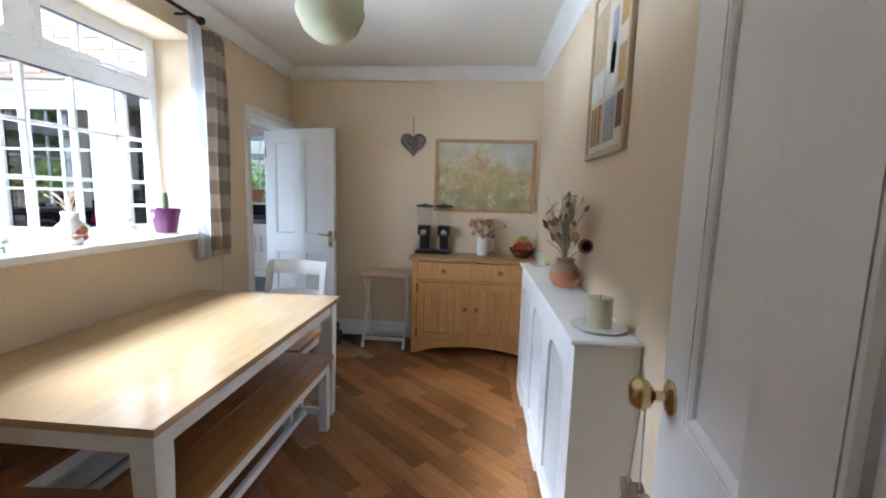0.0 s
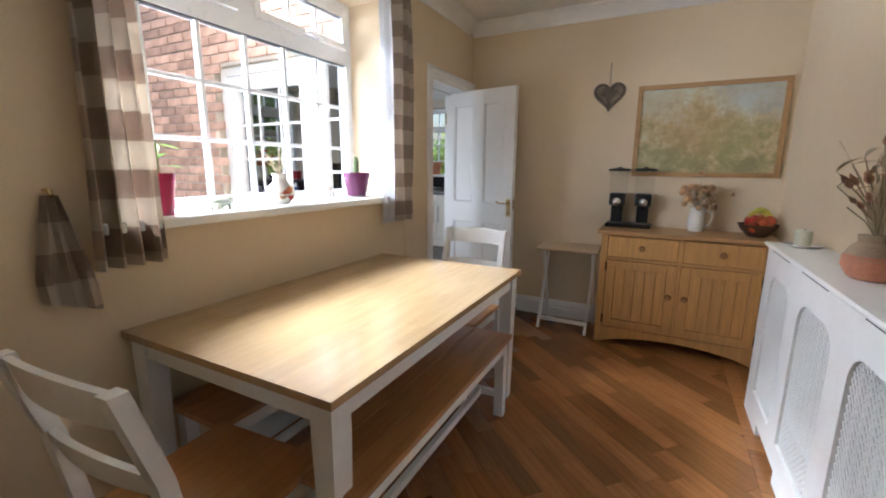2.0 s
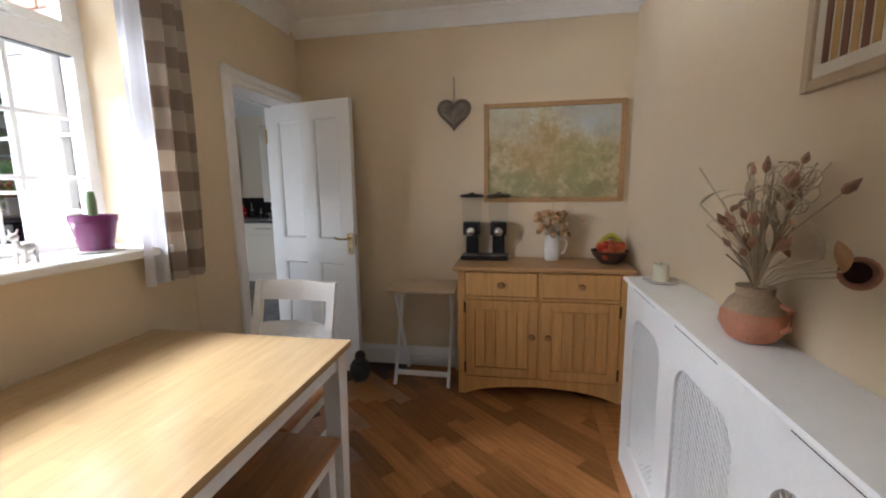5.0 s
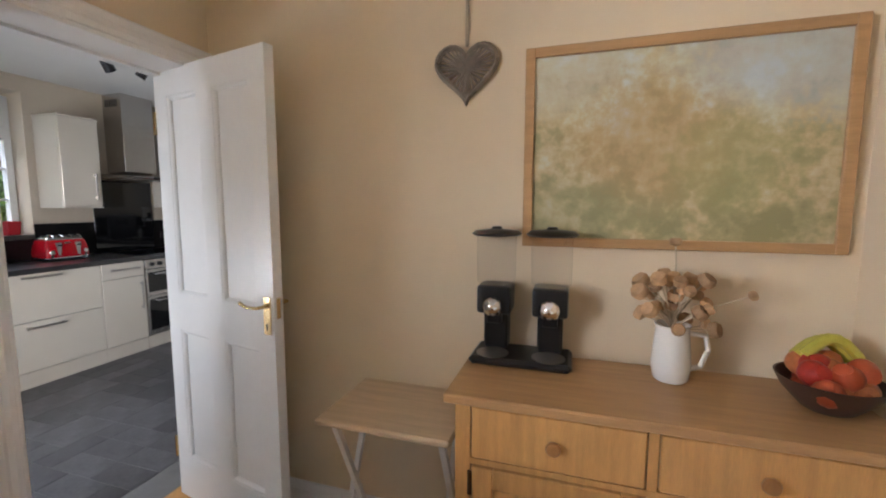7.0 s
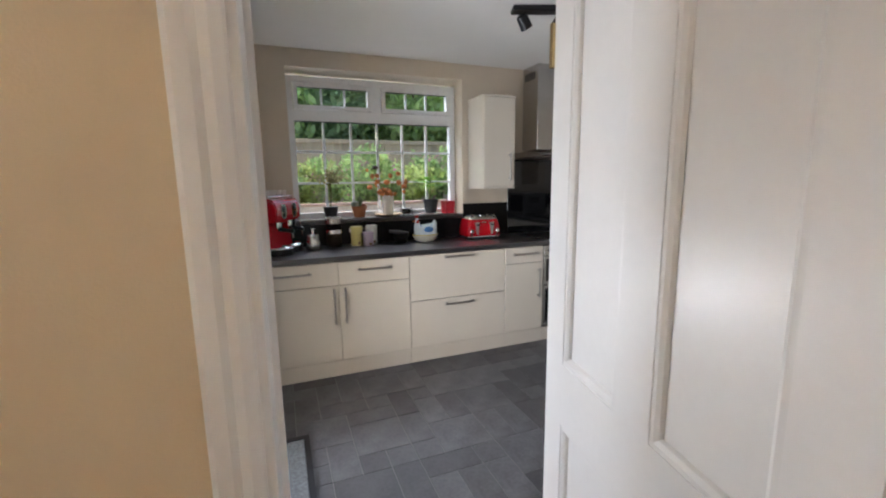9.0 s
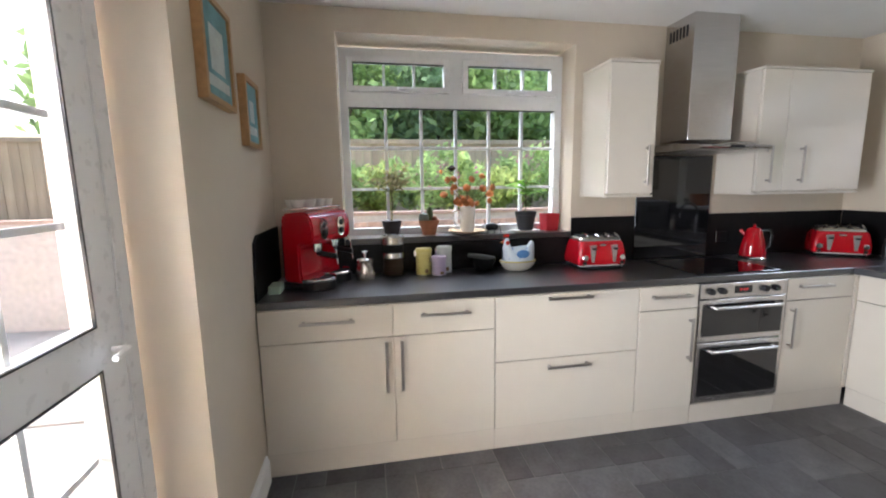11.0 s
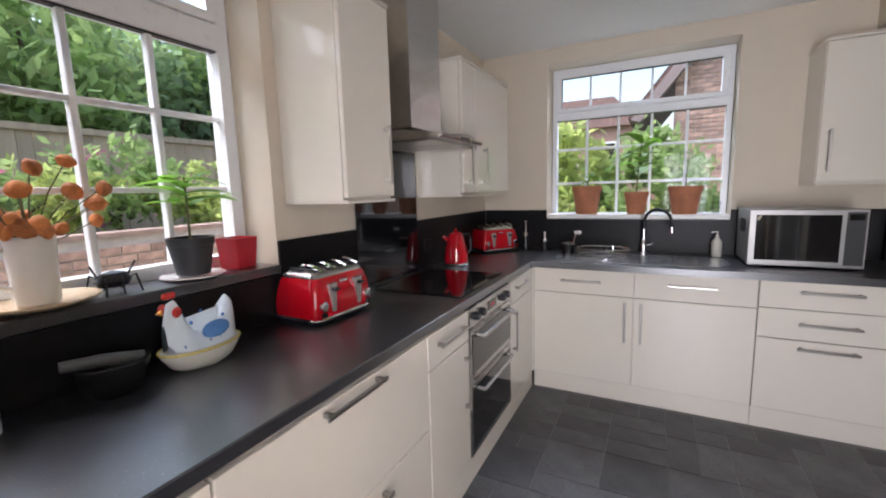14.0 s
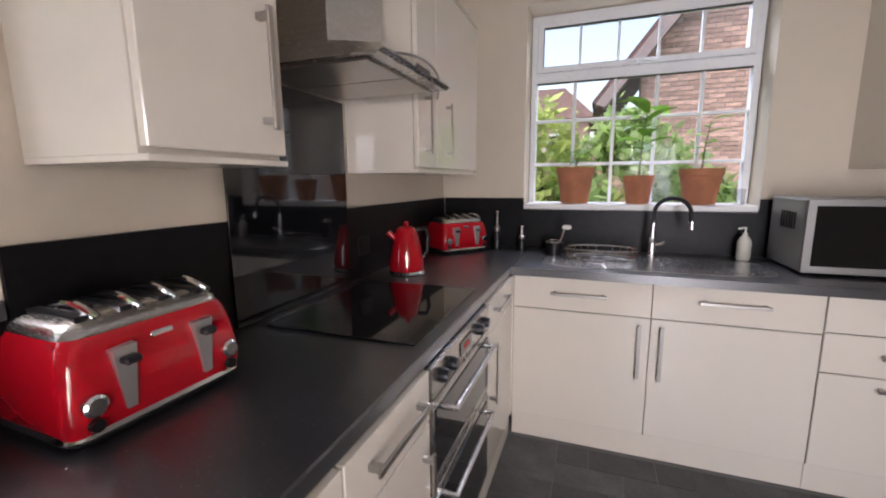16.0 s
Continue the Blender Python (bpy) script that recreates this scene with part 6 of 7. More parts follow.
part("canvas", boxes((x0 + f, -0.016, z0 + f, x1 - f, -0.004, z1 - f)), cm, pt, "yellow and green oil landscape")

# wicker heart
ht = thing("wicker_heart", (-0.712, N - 0.002, 1.77), 0, "grey wicker heart hanging on a ribbon", "ornament")
WICK = mat("grey_wicker", (0.23, 0.19, 0.15), 0.85, vary=0.35, scale=40)


def heart(t, s=1.0):
    return (s * 0.0072 * 16 * math.sin(t) ** 3, s * 0.0072 * (13 * math.cos(t) - 5 * math.cos(2 * t) - 2 * math.cos(3 * t) - math.cos(4 * t)) + 0.118)


for s, y in ((1.0, -0.012), (0.94, -0.02), (0.88, -0.012)):
    part("rim_cane", tube([(heart(2 * math.pi * k / 40, s)[0], y, heart(2 * math.pi * k / 40, s)[1]) for k in range(41)], 0.0055, 6), WICK, ht, "", True)
for k in range(44):
    p = heart(2 * math.pi * k / 44, 0.95)
    part("cane", tube([(p[0], -0.012, p[1]), (p[0] * 0.35, -0.022, 0.118 + (p[1] - 0.118) * 0.35), (p[0] * -0.05, -0.024, 0.12)], 0.0042, 5), WICK, ht)
part("ribbon", boxes((-0.006, -0.006, 0.20, 0.006, -0.003, 0.36)), mat("beige_ribbon", (0.42, 0.34, 0.24), 0.8), ht, "beige ribbon")

# abstract picture on the east wall
ap = thing("framed_print", (E - 0.001, 0, 0), 0, "abstract still-life print in a pale wooden frame", "picture")
y0, y1, z0, z1, f = 2.165, 2.725, 1.60, 2.375, 0.028
part("frame", boxes((-0.022, y0, z0, 0, y0 + f, z1), (-0.022, y1 - f, z0, 0, y1, z1), (-0.022, y0 + f, z0, 0, y1 - f, z0 + f), (-0.022, y0 + f, z1 - f, 0, y1 - f, z1), bevel=0.002), mat("pale_ash", (0.50, 0.38, 0.24), 0.5, vary=0.1, scale=8), ap, "pale wooden frame")
part("mount", boxes((-0.012, y0 + f, z0 + f, -0.002, y1 - f, z1 - f)), mat("ivory_paper", (0.66, 0.60, 0.48), 0.7, vary=0.05), ap, "ivory paper")
COL = {"ochre": (0.46, 0.29, 0.10), "brown": (0.16, 0.065, 0.04), "grey": (0.34, 0.36, 0.40), "sand": (0.52, 0.40, 0.24), "white": (0.68, 0.66, 0.60)}
blocks = [("sand", 0.32, 0.53, 0.40, 0.68), ("white", 0.33, 0.53, 0.27, 0.38), ("grey", 0.15, 0.30, 0.06, 0.24), ("white", 0.16, 0.30, 0.26, 0.46), ("brown", 0.05, 0.13, 0.10, 0.24), ("ochre", 0.05, 0.14, 0.27, 0.42), ("grey", 0.18, 0.25, 0.34, 0.60), ("ochre", 0.05, 0.14, 0.50, 0.68)] + [("brown" if k % 2 else "ochre", 0.33 + 0.03 * k, 0.352 + 0.03 * k, 0.06, 0.24) for k in range(6)]
for c_, a, b, lo, hi in blocks:
    mt = bpy.data.materials.get("print_" + c_) or mat("print_" + c_, COL[c_], 0.6, vary=0.15, scale=15)
    part("colour_block", boxes((-0.0135, y0 + a, z0 + lo, -0.0122, y0 + b, z0 + hi)), mt, ap)

# folding side table
ft = thing("folding_table", (-0.90, 4.265, 0), 0, "small folding table with pale top and white crossed legs", "side table")
part("tabletop", boxes((-0.24, -0.18, 0.668, 0.235, 0.18, 0.69), bevel=0.006), mat("pale_beech", (0.60, 0.45, 0.29), 0.4, vary=0.12, scale=6, stretch=(0.8, 8, 1)), ft, "pale beech top")
for x in (-0.19, 0.19):
    for s in (-1, 1):
        part("leg", prism([(-s * 0.15 - 0.011, 0.667), (-s * 0.15 + 0.011, 0.667), (s * 0.15 + 0.011, 0.0), (s * 0.15 - 0.011, 0.0)], "x", x + s * 0.011 - 0.010, x + s * 0.011 + 0.010), SATIN, ft)
for y in (-0.132, 0.132):
    part("crossbar", boxes((-0.19, y - 0.01, 0.07, 0.19, y + 0.01, 0.10)), SATIN, ft)

# cereal dispensers
cd = thing("cereal_dispenser", (-0.487, 4.368, 0.871), 0, "black twin cereal dispenser with empty clear tubs", "dispenser")
part("base", boxes((-0.168, -0.1, 0.0, 0.168, 0.08, 0.028), bevel=0.012), BLACK_PLASTIC, cd)
for x in (-0.093, 0.093):
    part("stand", boxes((x - 0.042, 0.0, 0.03, x + 0.042, 0.075, 0.18), bevel=0.008), BLACK_PLASTIC, cd)
    mech = bmesh.new()
    box(mech, x - 0.058, -0.055, 0.165, x + 0.058, 0.065, 0.262, 0.02, 4)
    part("mechanism", mech, BLACK_PLASTIC, cd, "", True)
    k = part("turn_knob", lathe([(0.026, 0), (0.034, 0.008), (0.033, 0.016), (0.024, 0.026), (0.012, 0.034), (0, 0.036)], 22), CHROME, cd, "chrome turning knob", True)
    k.matrix_local = pose(x, -0.055, 0.195, 90, 0, 0)
    part("chute", boxes((x - 0.025, -0.04, 0.13, x + 0.025, 0.0, 0.166), bevel=0.004), BLACK_PLASTIC, cd)
    part("tray_grille", lathe([(0.055, 0.0305), (0.055, 0.033), (0, 0.033)], 20), NICKEL, cd).location = (x, -0.05, 0)
    part("tub", lathe([(0.058, 0.263), (0.066, 0.27), (0.068, 0.43)], 26), PANE, cd, "clear plastic tub", True).location = (x, 0.005, 0)
    part("lid", lathe([(0.078, 0.431), (0.086, 0.437), (0.074, 0.448), (0.02, 0.454), (0.014, 0.462), (0, 0.462)], 26), BLACK_PLASTIC, cd, "black lid", True).location = (x, 0.005, 0)


def dried(parent, base, spec, rg, stalk_mat, head_meshes):
    """Dried stems from a neck, each with a head. spec: (reach x, reach y, height)."""
    for dx, dy, dz, hm, sc in spec:
        tip = (base[0] + dx, base[1] + dy, base[2] + dz)
        mid = (base[0] + dx * 0.35 + rg.uniform(-0.01, 0.01), base[1] + dy * 0.35, base[2] + dz * 0.55)
        part("stem", tube([base, mid, tip], 0.0022, 5), stalk_mat, parent)
        if hm:
            ob = new("seed_head", hm)
            ob.parent = parent
            d = Vector(tip) - Vector(mid)
            ob.matrix_local = Matrix.Translation(tip) @ d.to_track_quat("Z", "Y").to_matrix().to_4x4() @ Matrix.Scale(sc, 4)


STRAW = mat("dry_straw", (0.50, 0.41, 0.28), 0.8, per_object=0.25)
HUSK = mat("dry_husk", (0.46, 0.28, 0.14), 0.8, vary=0.3, scale=30, per_object=0.35)
HUSK2 = mat("dry_red_husk", (0.44, 0.25, 0.165), 0.8, vary=0.3, scale=30, per_object=0.3)
pod_a = mesh("seed_head", lathe([(0.003, 0), (0.014, 0.012), (0.019, 0.034), (0.011, 0.055), (0.004, 0.075), (0, 0.08)], 8), HUSK2, True)
pod_b = mesh("seed_head", lathe([(0.003, 0), (0.018, 0.008), (0.020, 0.02), (0.016, 0.028), (0.0, 0.022)], 9), HUSK, True)
leafy = leaf_mesh("seed_head", 0.14, 0.026, STRAW, 0.5)
puff = leaf_mesh("seed_head", 0.10, 0.05, HUSK, 0.3)

rg = random.Random(21)
jv = thing("jug_of_flowers", (-0.03, 4.335, 0.871), 0, "white china jug of dried brown flowers", "jug")
part("jug", lathe([(0.042, 0), (0.05, 0.008), (0.056, 0.05), (0.05, 0.12), (0.046, 0.16), (0.052, 0.175), (0.047, 0.175), (0.04, 0.15), (0, 0.03)], 26), WHITE_CERAMIC, jv, "", True)
part("handle", tube([(0.046, 0, 0.15), (0.09, 0, 0.145), (0.098, 0, 0.10), (0.08, 0, 0.05), (0.053, 0, 0.04)], 0.008, 8), WHITE_CERAMIC, jv, "", True)
dried(jv, (0, 0, 0.15), [(rg.uniform(-0.10, 0.10), rg.uniform(-0.08, 0.05), rg.uniform(0.02, 0.16), pod_b, rg.uniform(0.8, 1.3)) for k in range(34)] + [(0.19, 0, 0.12, pod_b, 0.8), (0.0, 0.02, 0.26, pod_b, 0.9)], rg, STRAW, None)

# terracotta vase with tall dried stems
tv = thing("dried_flower_vase", (0.385, 2.70, 0.944), 0, "squat terracotta vase of tall dried stems and seed heads", "vase")
TV = mat("two_tone_terracotta", (0.58, 0.25, 0.145), 0.6, vary=0.22, scale=9)
part("vase", lathe([(0.045, 0), (0.058, 0.008), (0.08, 0.045), (0.079, 0.075), (0.06, 0.11), (0.043, 0.128), (0.046, 0.15), (0.040, 0.15), (0.036, 0.125), (0, 0.05)], 30), TV, tv, "", True)
part("shoulder_glaze", lathe([(0.0795, 0.072), (0.0615, 0.111), (0.0445, 0.1285), (0.0475, 0.1515), (0.042, 0.1515)], 30), mat("olive_glaze", (0.42, 0.31, 0.20), 0.45, vary=0.25, scale=14), tv, "olive brown glazed shoulder", True)
part("handle", tube([(0.04, -0.045, 0.11), (0.045, -0.085, 0.105), (0.04, -0.09, 0.06), (0.035, -0.07, 0.045)], 0.007, 8), TV, tv, "", True)
spec = []
for k in range(64):
    hm = (pod_a, leafy, puff, pod_a, leafy, None)[k % 6]
    spec.append((rg.uniform(-0.12, 0.05), rg.gauss(-0.05, 0.13), rg.uniform(0.10, 0.34), hm, rg.uniform(0.4, 0.75)))
dried(tv, (0, 0, 0.14), spec, rg, STRAW, None)
for k in range(16):
    a, lift, loop = rg.uniform(-0.12, 0.05), rg.uniform(0.24, 0.34), rg.uniform(0.03, 0.065)
    curl = [(0, 0, 0.14), (-0.015, -0.04 + 0.3 * a, 0.14 + lift * 0.55), (-0.03, -0.10 + 0.8 * a, 0.14 + lift * 0.9)]
    turns = rg.uniform(1.1, 1.9)
    for j in range(1, 15):
        w_ = turns * 2 * math.pi * j / 14
        curl.append((-0.03 + 0.02 * math.sin(w_ * 0.5), -0.10 + 0.8 * a - loop * math.sin(w_) * (1 - 0.03 * j), 0.14 + lift * 0.9 + loop * (1 - math.cos(w_)) * 0.6 - 0.002 * j))
    part("curled_grass", tube(curl, 0.0015, 5), STRAW, tv)
part("stem", tube([(0, 0, 0.14), (0.02, -0.13, 0.20), (0.03, -0.265, 0.235)], 0.003, 6), STRAW, tv)
cupf = part("cup_flower", lathe([(0.006, -0.03), (0.02, -0.024), (0.034, 0.0), (0.040, 0.03), (0.034, 0.03), (0.026, 0.004), (0.0, -0.01)], 18), mat("terracotta_pod", (0.36, 0.17, 0.11), 0.75, vary=0.2), tv, "cup-shaped dried pod", True)
cupf.matrix_local = Matrix.Translation((0.03, -0.29, 0.25)) @ Vector((-0.45, -0.9, 0.1)).to_track_quat("Z", "Y").to_matrix().to_4x4() @ Matrix.Scale(0.85, 4)
part("pod_heart", lathe([(0.0, -0.004), (0.026, 0.006), (0.0, 0.012)], 14), mat("dark_pod", (0.03, 0.012, 0.01), 0.9), cupf)

# candles on plates
CAND = mat("sage_candle_wax", (0.66, 0.62, 0.46), 0.45, vary=0.14, scale=10)
for x, y, r, h in ((0.365, 1.99, 0.046, 0.108), (0.365, 3.40, 0.034, 0.075)):
    solid("candle_plate", lathe([(0.05, 0), (r * 2.1, 0.008), (r * 2.15, 0.012), (r * 1.2, 0.006), (0, 0.006)], 32), WHITE_CERAMIC, "oval cream plate under a candle", "plate", "candle plates", at=(x, y, 0.944), smooth=True)
    cn = thing("candle", (x, y, 0.951), 0, "thick sage and cream pillar candle", "candle", "pillar candles")
    part("wax", lathe([(r, 0), (r, h - 0.006), (r * 0.93, h), (r * 0.6, h - 0.008), (0, h - 0.012)], 28), CAND, cn, "", True)
    part("wick", tube([(0, 0, h - 0.012), (0.001, 0, h + 0.006)], 0.0015, 5), BLACK_PLASTIC, cn)

# fruit bowl
fb = thing("fruit_bowl", (0.325, 4.25, 0.871), 0, "dark wire bowl piled with red and yellow fruit", "bowl")
part("bowl", lathe([(0.05, 0), (0.06, 0.006), (0.10, 0.05), (0.118, 0.085), (0.113, 0.085), (0.094, 0.05), (0, 0.012)], 30), mat("dark_wire", (0.06, 0.03, 0.02), 0.5), fb, "", True)
FR = [mat("apple_red", (0.36, 0.03, 0.02), 0.3, vary=0.35, scale=12), mat("red_apple_blush", (0.42, 0.08, 0.03), 0.45, vary=0.15), mat("peach", (0.50, 0.17, 0.06), 0.5, vary=0.3, scale=12)]
fm = [mesh("fruit", lathe([(0, -0.034), (0.02, -0.031), (0.035, -0.008), (0.036, 0.008), (0.022, 0.029), (0.006, 0.031), (0, 0.027)], 16), m, True) for m in FR]
for k in range(15):
    a = k * 2.4
    rr = 0.078 * math.sqrt((k % 8) / 8)
    ob = new("fruit", fm[k % 3])
    ob.parent = fb
    ob.matrix_local = pose(rr * math.cos(a), rr * math.sin(a), 0.055 + 0.045 * (k // 8) + 0.01 * (k % 2), 20 * k, 33 * k, 0)
for k in range(3):
    part("banana", tube([(-0.05 + 0.12 * t, 0.02 + 0.025 * k, 0.135 + 0.05 * math.sin(math.pi * t) - 0.01 * k) for t in [j / 7 for j in range(8)]], 0.016, 8, taper=0.8), mat("banana_skin", (0.50, 0.45, 0.06), 0.45, vary=0.2) if k == 0 else bpy.data.materials["banana_skin"], fb, "", True)

# window sill
PURP = mat("purple_glaze", (0.12, 0.02, 0.08), 0.25, vary=0.1)
pp = potted("potted_plant", (-1.985, 2.885, 1.137), 0.082, 0.145, PURP, "thin cactus in a purple glazed pot", 0.0, 0, (0.1, 0.02))
part("cactus", lathe([(0.016, 0.12), (0.018, 0.2), (0.012, 0.24), (0, 0.245)], 12), CACT, pp, "", True)
solid("saucer", lathe([(0.06, 0), (0.098, 0.005), (0.098, 0.008), (0, 0.005)], 26), WHITE_CERAMIC, "white saucer under the purple pot", "saucer", at=(-1.985, 2.885, 1.131), smooth=True)
potted("potted_plant", (-1.93, 1.685, 1.131), 0.05, 0.155, mat("raspberry_glaze", (0.35, 0.02, 0.07), 0.25), "small green plant in a raspberry pot", 0.12, 7, (0.09, 0.02), spread=(0.2, 1.0))
pv = thing("painted_vase", (-1.965, 2.27, 1.131), 0, "white round vase with painted fruit and dry twigs", "vase")
part("vase", lathe([(0.03, 0), (0.045, 0.008), (0.068, 0.045), (0.062, 0.085), (0.036, 0.11), (0.032, 0.135), (0.04, 0.15), (0.034, 0.15), (0.028, 0.125), (0, 0.03)], 28), WHITE_CERAMIC, pv, "", True)
for k, (a, z, m_) in enumerate(((-0.3, 0.055, FR[1]), (0.1, 0.04, FR[0]), (-0.05, 0.07, FR[2]), (-0.6, 0.045, HUSK))):
    b_ = part("painted_motif", lathe([(0.02, 0), (0.015, 0.003), (0, 0.004)], 12), m_, pv, "painted fruit")
    b_.matrix_local = Matrix.Rotation(a, 4, "Z") @ pose(0.063, 0, z, 0, 90, 0)
dried(pv, (0, 0, 0.13), [(rg.uniform(-0.04, 0.04), rg.uniform(-0.12, 0.12), rg.uniform(0.07, 0.17), None, 1) for k in range(9)], rg, STRAW, None)
# little pottery animals, one plain shape each


def creature(at, turn, s, body, neck, material, label):
    bm = bmesh.new()
    bmesh.ops.create_uvsphere(bm, u_segments=14, v_segments=9, radius=1.0, matrix=Matrix.LocRotScale((0, 0, body[2]), None, (body[0], body[1], body[3])))
    bmesh.ops.create_uvsphere(bm, u_segments=12, v_segments=8, radius=1.0, matrix=Matrix.LocRotScale((0, neck[0], neck[1]), None, (neck[2], neck[2] * 1.3, neck[2])))
    tube([(0, body[1] * 0.7, body[2]), (0, neck[0], neck[1])], neck[2] * 0.7, 8, bm)
    for x in (-1, 1):
        for y in (-1, 1):
            tube([(x * body[0] * 0.6, y * body[1] * 0.6, body[2]), (x * body[0] * 0.6, y * body[1] * 0.65, 0)], 0.007, 7, bm)
        tube([(x * neck[2] * 0.5, neck[0], neck[1] + neck[2] * 0.6), (x * neck[2], neck[0] - 0.005, neck[1] + neck[2] * 1.9)], 0.005, 6, bm, 0.4)
    ob = solid("pottery_animal", bm, material, label, "ornament", at=at, turn=turn, smooth=True)
    return ob


creature((-1.97, 2.62, 1.131), 200, 1, (0.022, 0.04, 0.055, 0.02), (0.045, 0.095, 0.014), mat("speckled_pottery", (0.55, 0.50, 0.46), 0.5, vary=0.3, scale=40), "small speckled pottery lamb on the sill")
creature((-1.95, 1.93, 1.131), 20, 1, (0.028, 0.055, 0.03, 0.022), (0.065, 0.04, 0.018), mat("pale_green_pottery", (0.52, 0.55, 0.42), 0.4, vary=0.2), "small pale green pottery animal on the sill")
dk = bmesh.new()
bmesh.ops.create_uvsphere(dk, u_segments=18, v_segments=12, radius=1.0, matrix=Matrix.LocRotScale((0, 0, 0.085), None, (0.075, 0.11, 0.08)))
bmesh.ops.create_uvsphere(dk, u_segments=14, v_segments=10, radius=1.0, matrix=Matrix.LocRotScale((0, -0.06, 0.21), None, (0.038, 0.045, 0.038)))
tube([(0, -0.04, 0.13), (0, -0.06, 0.2)], 0.032, 10, dk)
tube([(0, -0.09, 0.205), (0, -0.14, 0.195)], 0.014, 8, dk, 0.6)
solid("doorstop_duck", dk, mat("dark_fabric", (0.03, 0.03, 0.032), 0.8, vary=0.4, scale=15), "dark stuffed duck doorstop by the open door", "doorstop", at=(-1.36, 4.12, 0.004), turn=25, smooth=True)

# driftwood hung from the knob
dw = thing("driftwood_hanging", (0.262, 1.315, 1.0), 90, "driftwood hearts hanging from the brass knob on string", "ornament")
DRIFT = mat("driftwood", (0.22, 0.16, 0.11), 0.85, vary=0.3, scale=25)
for a, b, ln_ in ((-0.012, -0.03, 0.17), (0.008, 0.03, 0.2)):
    part("string", tube([(a, 0, 0.0), (b, 0.004, -ln_)], 0.002, 5), mat("grey_string", (0.4, 0.38, 0.36), 0.9), dw)
    part("wood_heart", prism([(b + 0.3 * heart(2 * math.pi * k / 24)[0], -ln_ - 0.06 + 0.3 * heart(2 * math.pi * k / 24)[1]) for k in range(24)], "y", -0.008, 0.008), DRIFT, dw, "small wooden heart")
part("driftwood_piece", tube([(-0.07, 0, -0.25), (0.0, 0.005, -0.285), (0.10, 0, -0.34)], 0.022, 9, taper=0.6), DRIFT, dw, "", True)
part("driftwood_piece", tube([(0.02, 0.0, -0.20), (0.045, 0.005, -0.30)], 0.014, 8), DRIFT, dw, "", True)

ROOM.y = -0.028

# ---- outside ----


def leaves_mesh(name, centre, radii, count, size, material, seed, shell=0.55, flat=0.0):
    """Many small leaves in clumps through an uneven crown."""
    r = np.random.RandomState(seed)
    clumps = max(10, count // 60)
    d = r.normal(size=(clumps, 3))
    d /= np.linalg.norm(d, axis=1)[:, None]
    rad = (shell + (1 - shell) * r.rand(clumps)) * (0.8 + 0.35 * r.rand(clumps))
    cc = d * rad[:, None] * np.array(radii) + np.array(centre)
    which = r.randint(0, clumps, count)
    spread = 0.28 * min(radii)
    p = cc[which] + r.normal(size=(count, 3)) * spread * 0.6
    a = r.normal(size=(count, 3))
    a /= np.linalg.norm(a, axis=1)[:, None]
    b = np.cross(a, r.normal(size=(count, 3)))
    b /= np.linalg.norm(b, axis=1)[:, None]
    s = size * (0.6 + 0.8 * r.rand(count))[:, None]
    v = np.stack([p - a * s, p + b * s * 0.45, p + a * s, p - b * s * 0.45], 1).reshape(-1, 3)
    me = bpy.data.meshes.new(name)
    me.from_pydata(v.tolist(), [], [(4 * k, 4 * k + 1, 4 * k + 2, 4 * k + 3) for k in range(count)])
    me.materials.append(material)
    return me


def leaf_mat(name, color, hue=0.35):
    m = mat(name, color, 0.55, vary=0.2, scale=2.0)
    n, l = m.node_tree.nodes, m.node_tree.links
    geo, rngn, hsv = n.new("ShaderNodeNewGeometry"), n.new("ShaderNodeMapRange"), n.new("ShaderNodeHueSaturation")
    rngn.inputs["To Min"].default_value, rngn.inputs["To Max"].default_value = 1 - hue, 1 + hue
    b = n["Principled BSDF"]
    src = b.inputs["Base Color"].links[0].from_socket
    l.new(geo.outputs["Random Per Island"], rngn.inputs["Value"])
    l.new(rngn.outputs[0], hsv.inputs["Value"])
    l.new(src, hsv.inputs["Color"])
    l.new(hsv.outputs[0], b.inputs["Base Color"])
    b.inputs["Subsurface Weight"].default_value = 0.0
    return m


HEDGE = translucent(leaf_mat("dark_hedge_leaf", (0.175, 0.25, 0.125)), 0.55, 2.1)
BUSH = translucent(leaf_mat("garden_leaf", (0.235, 0.315, 0.12)), 0.55, 2.1)
LIME = translucent(leaf_mat("bright_leaf", (0.32, 0.37, 0.125)), 0.55, 2.1)
PINK = translucent(leaf_mat("pink_petal", (0.50, 0.17, 0.28)), 0.4, 1.3)
BARK = mat("bark", (0.10, 0.075, 0.05), 0.9, vary=0.3, scale=14, bump=0.6)


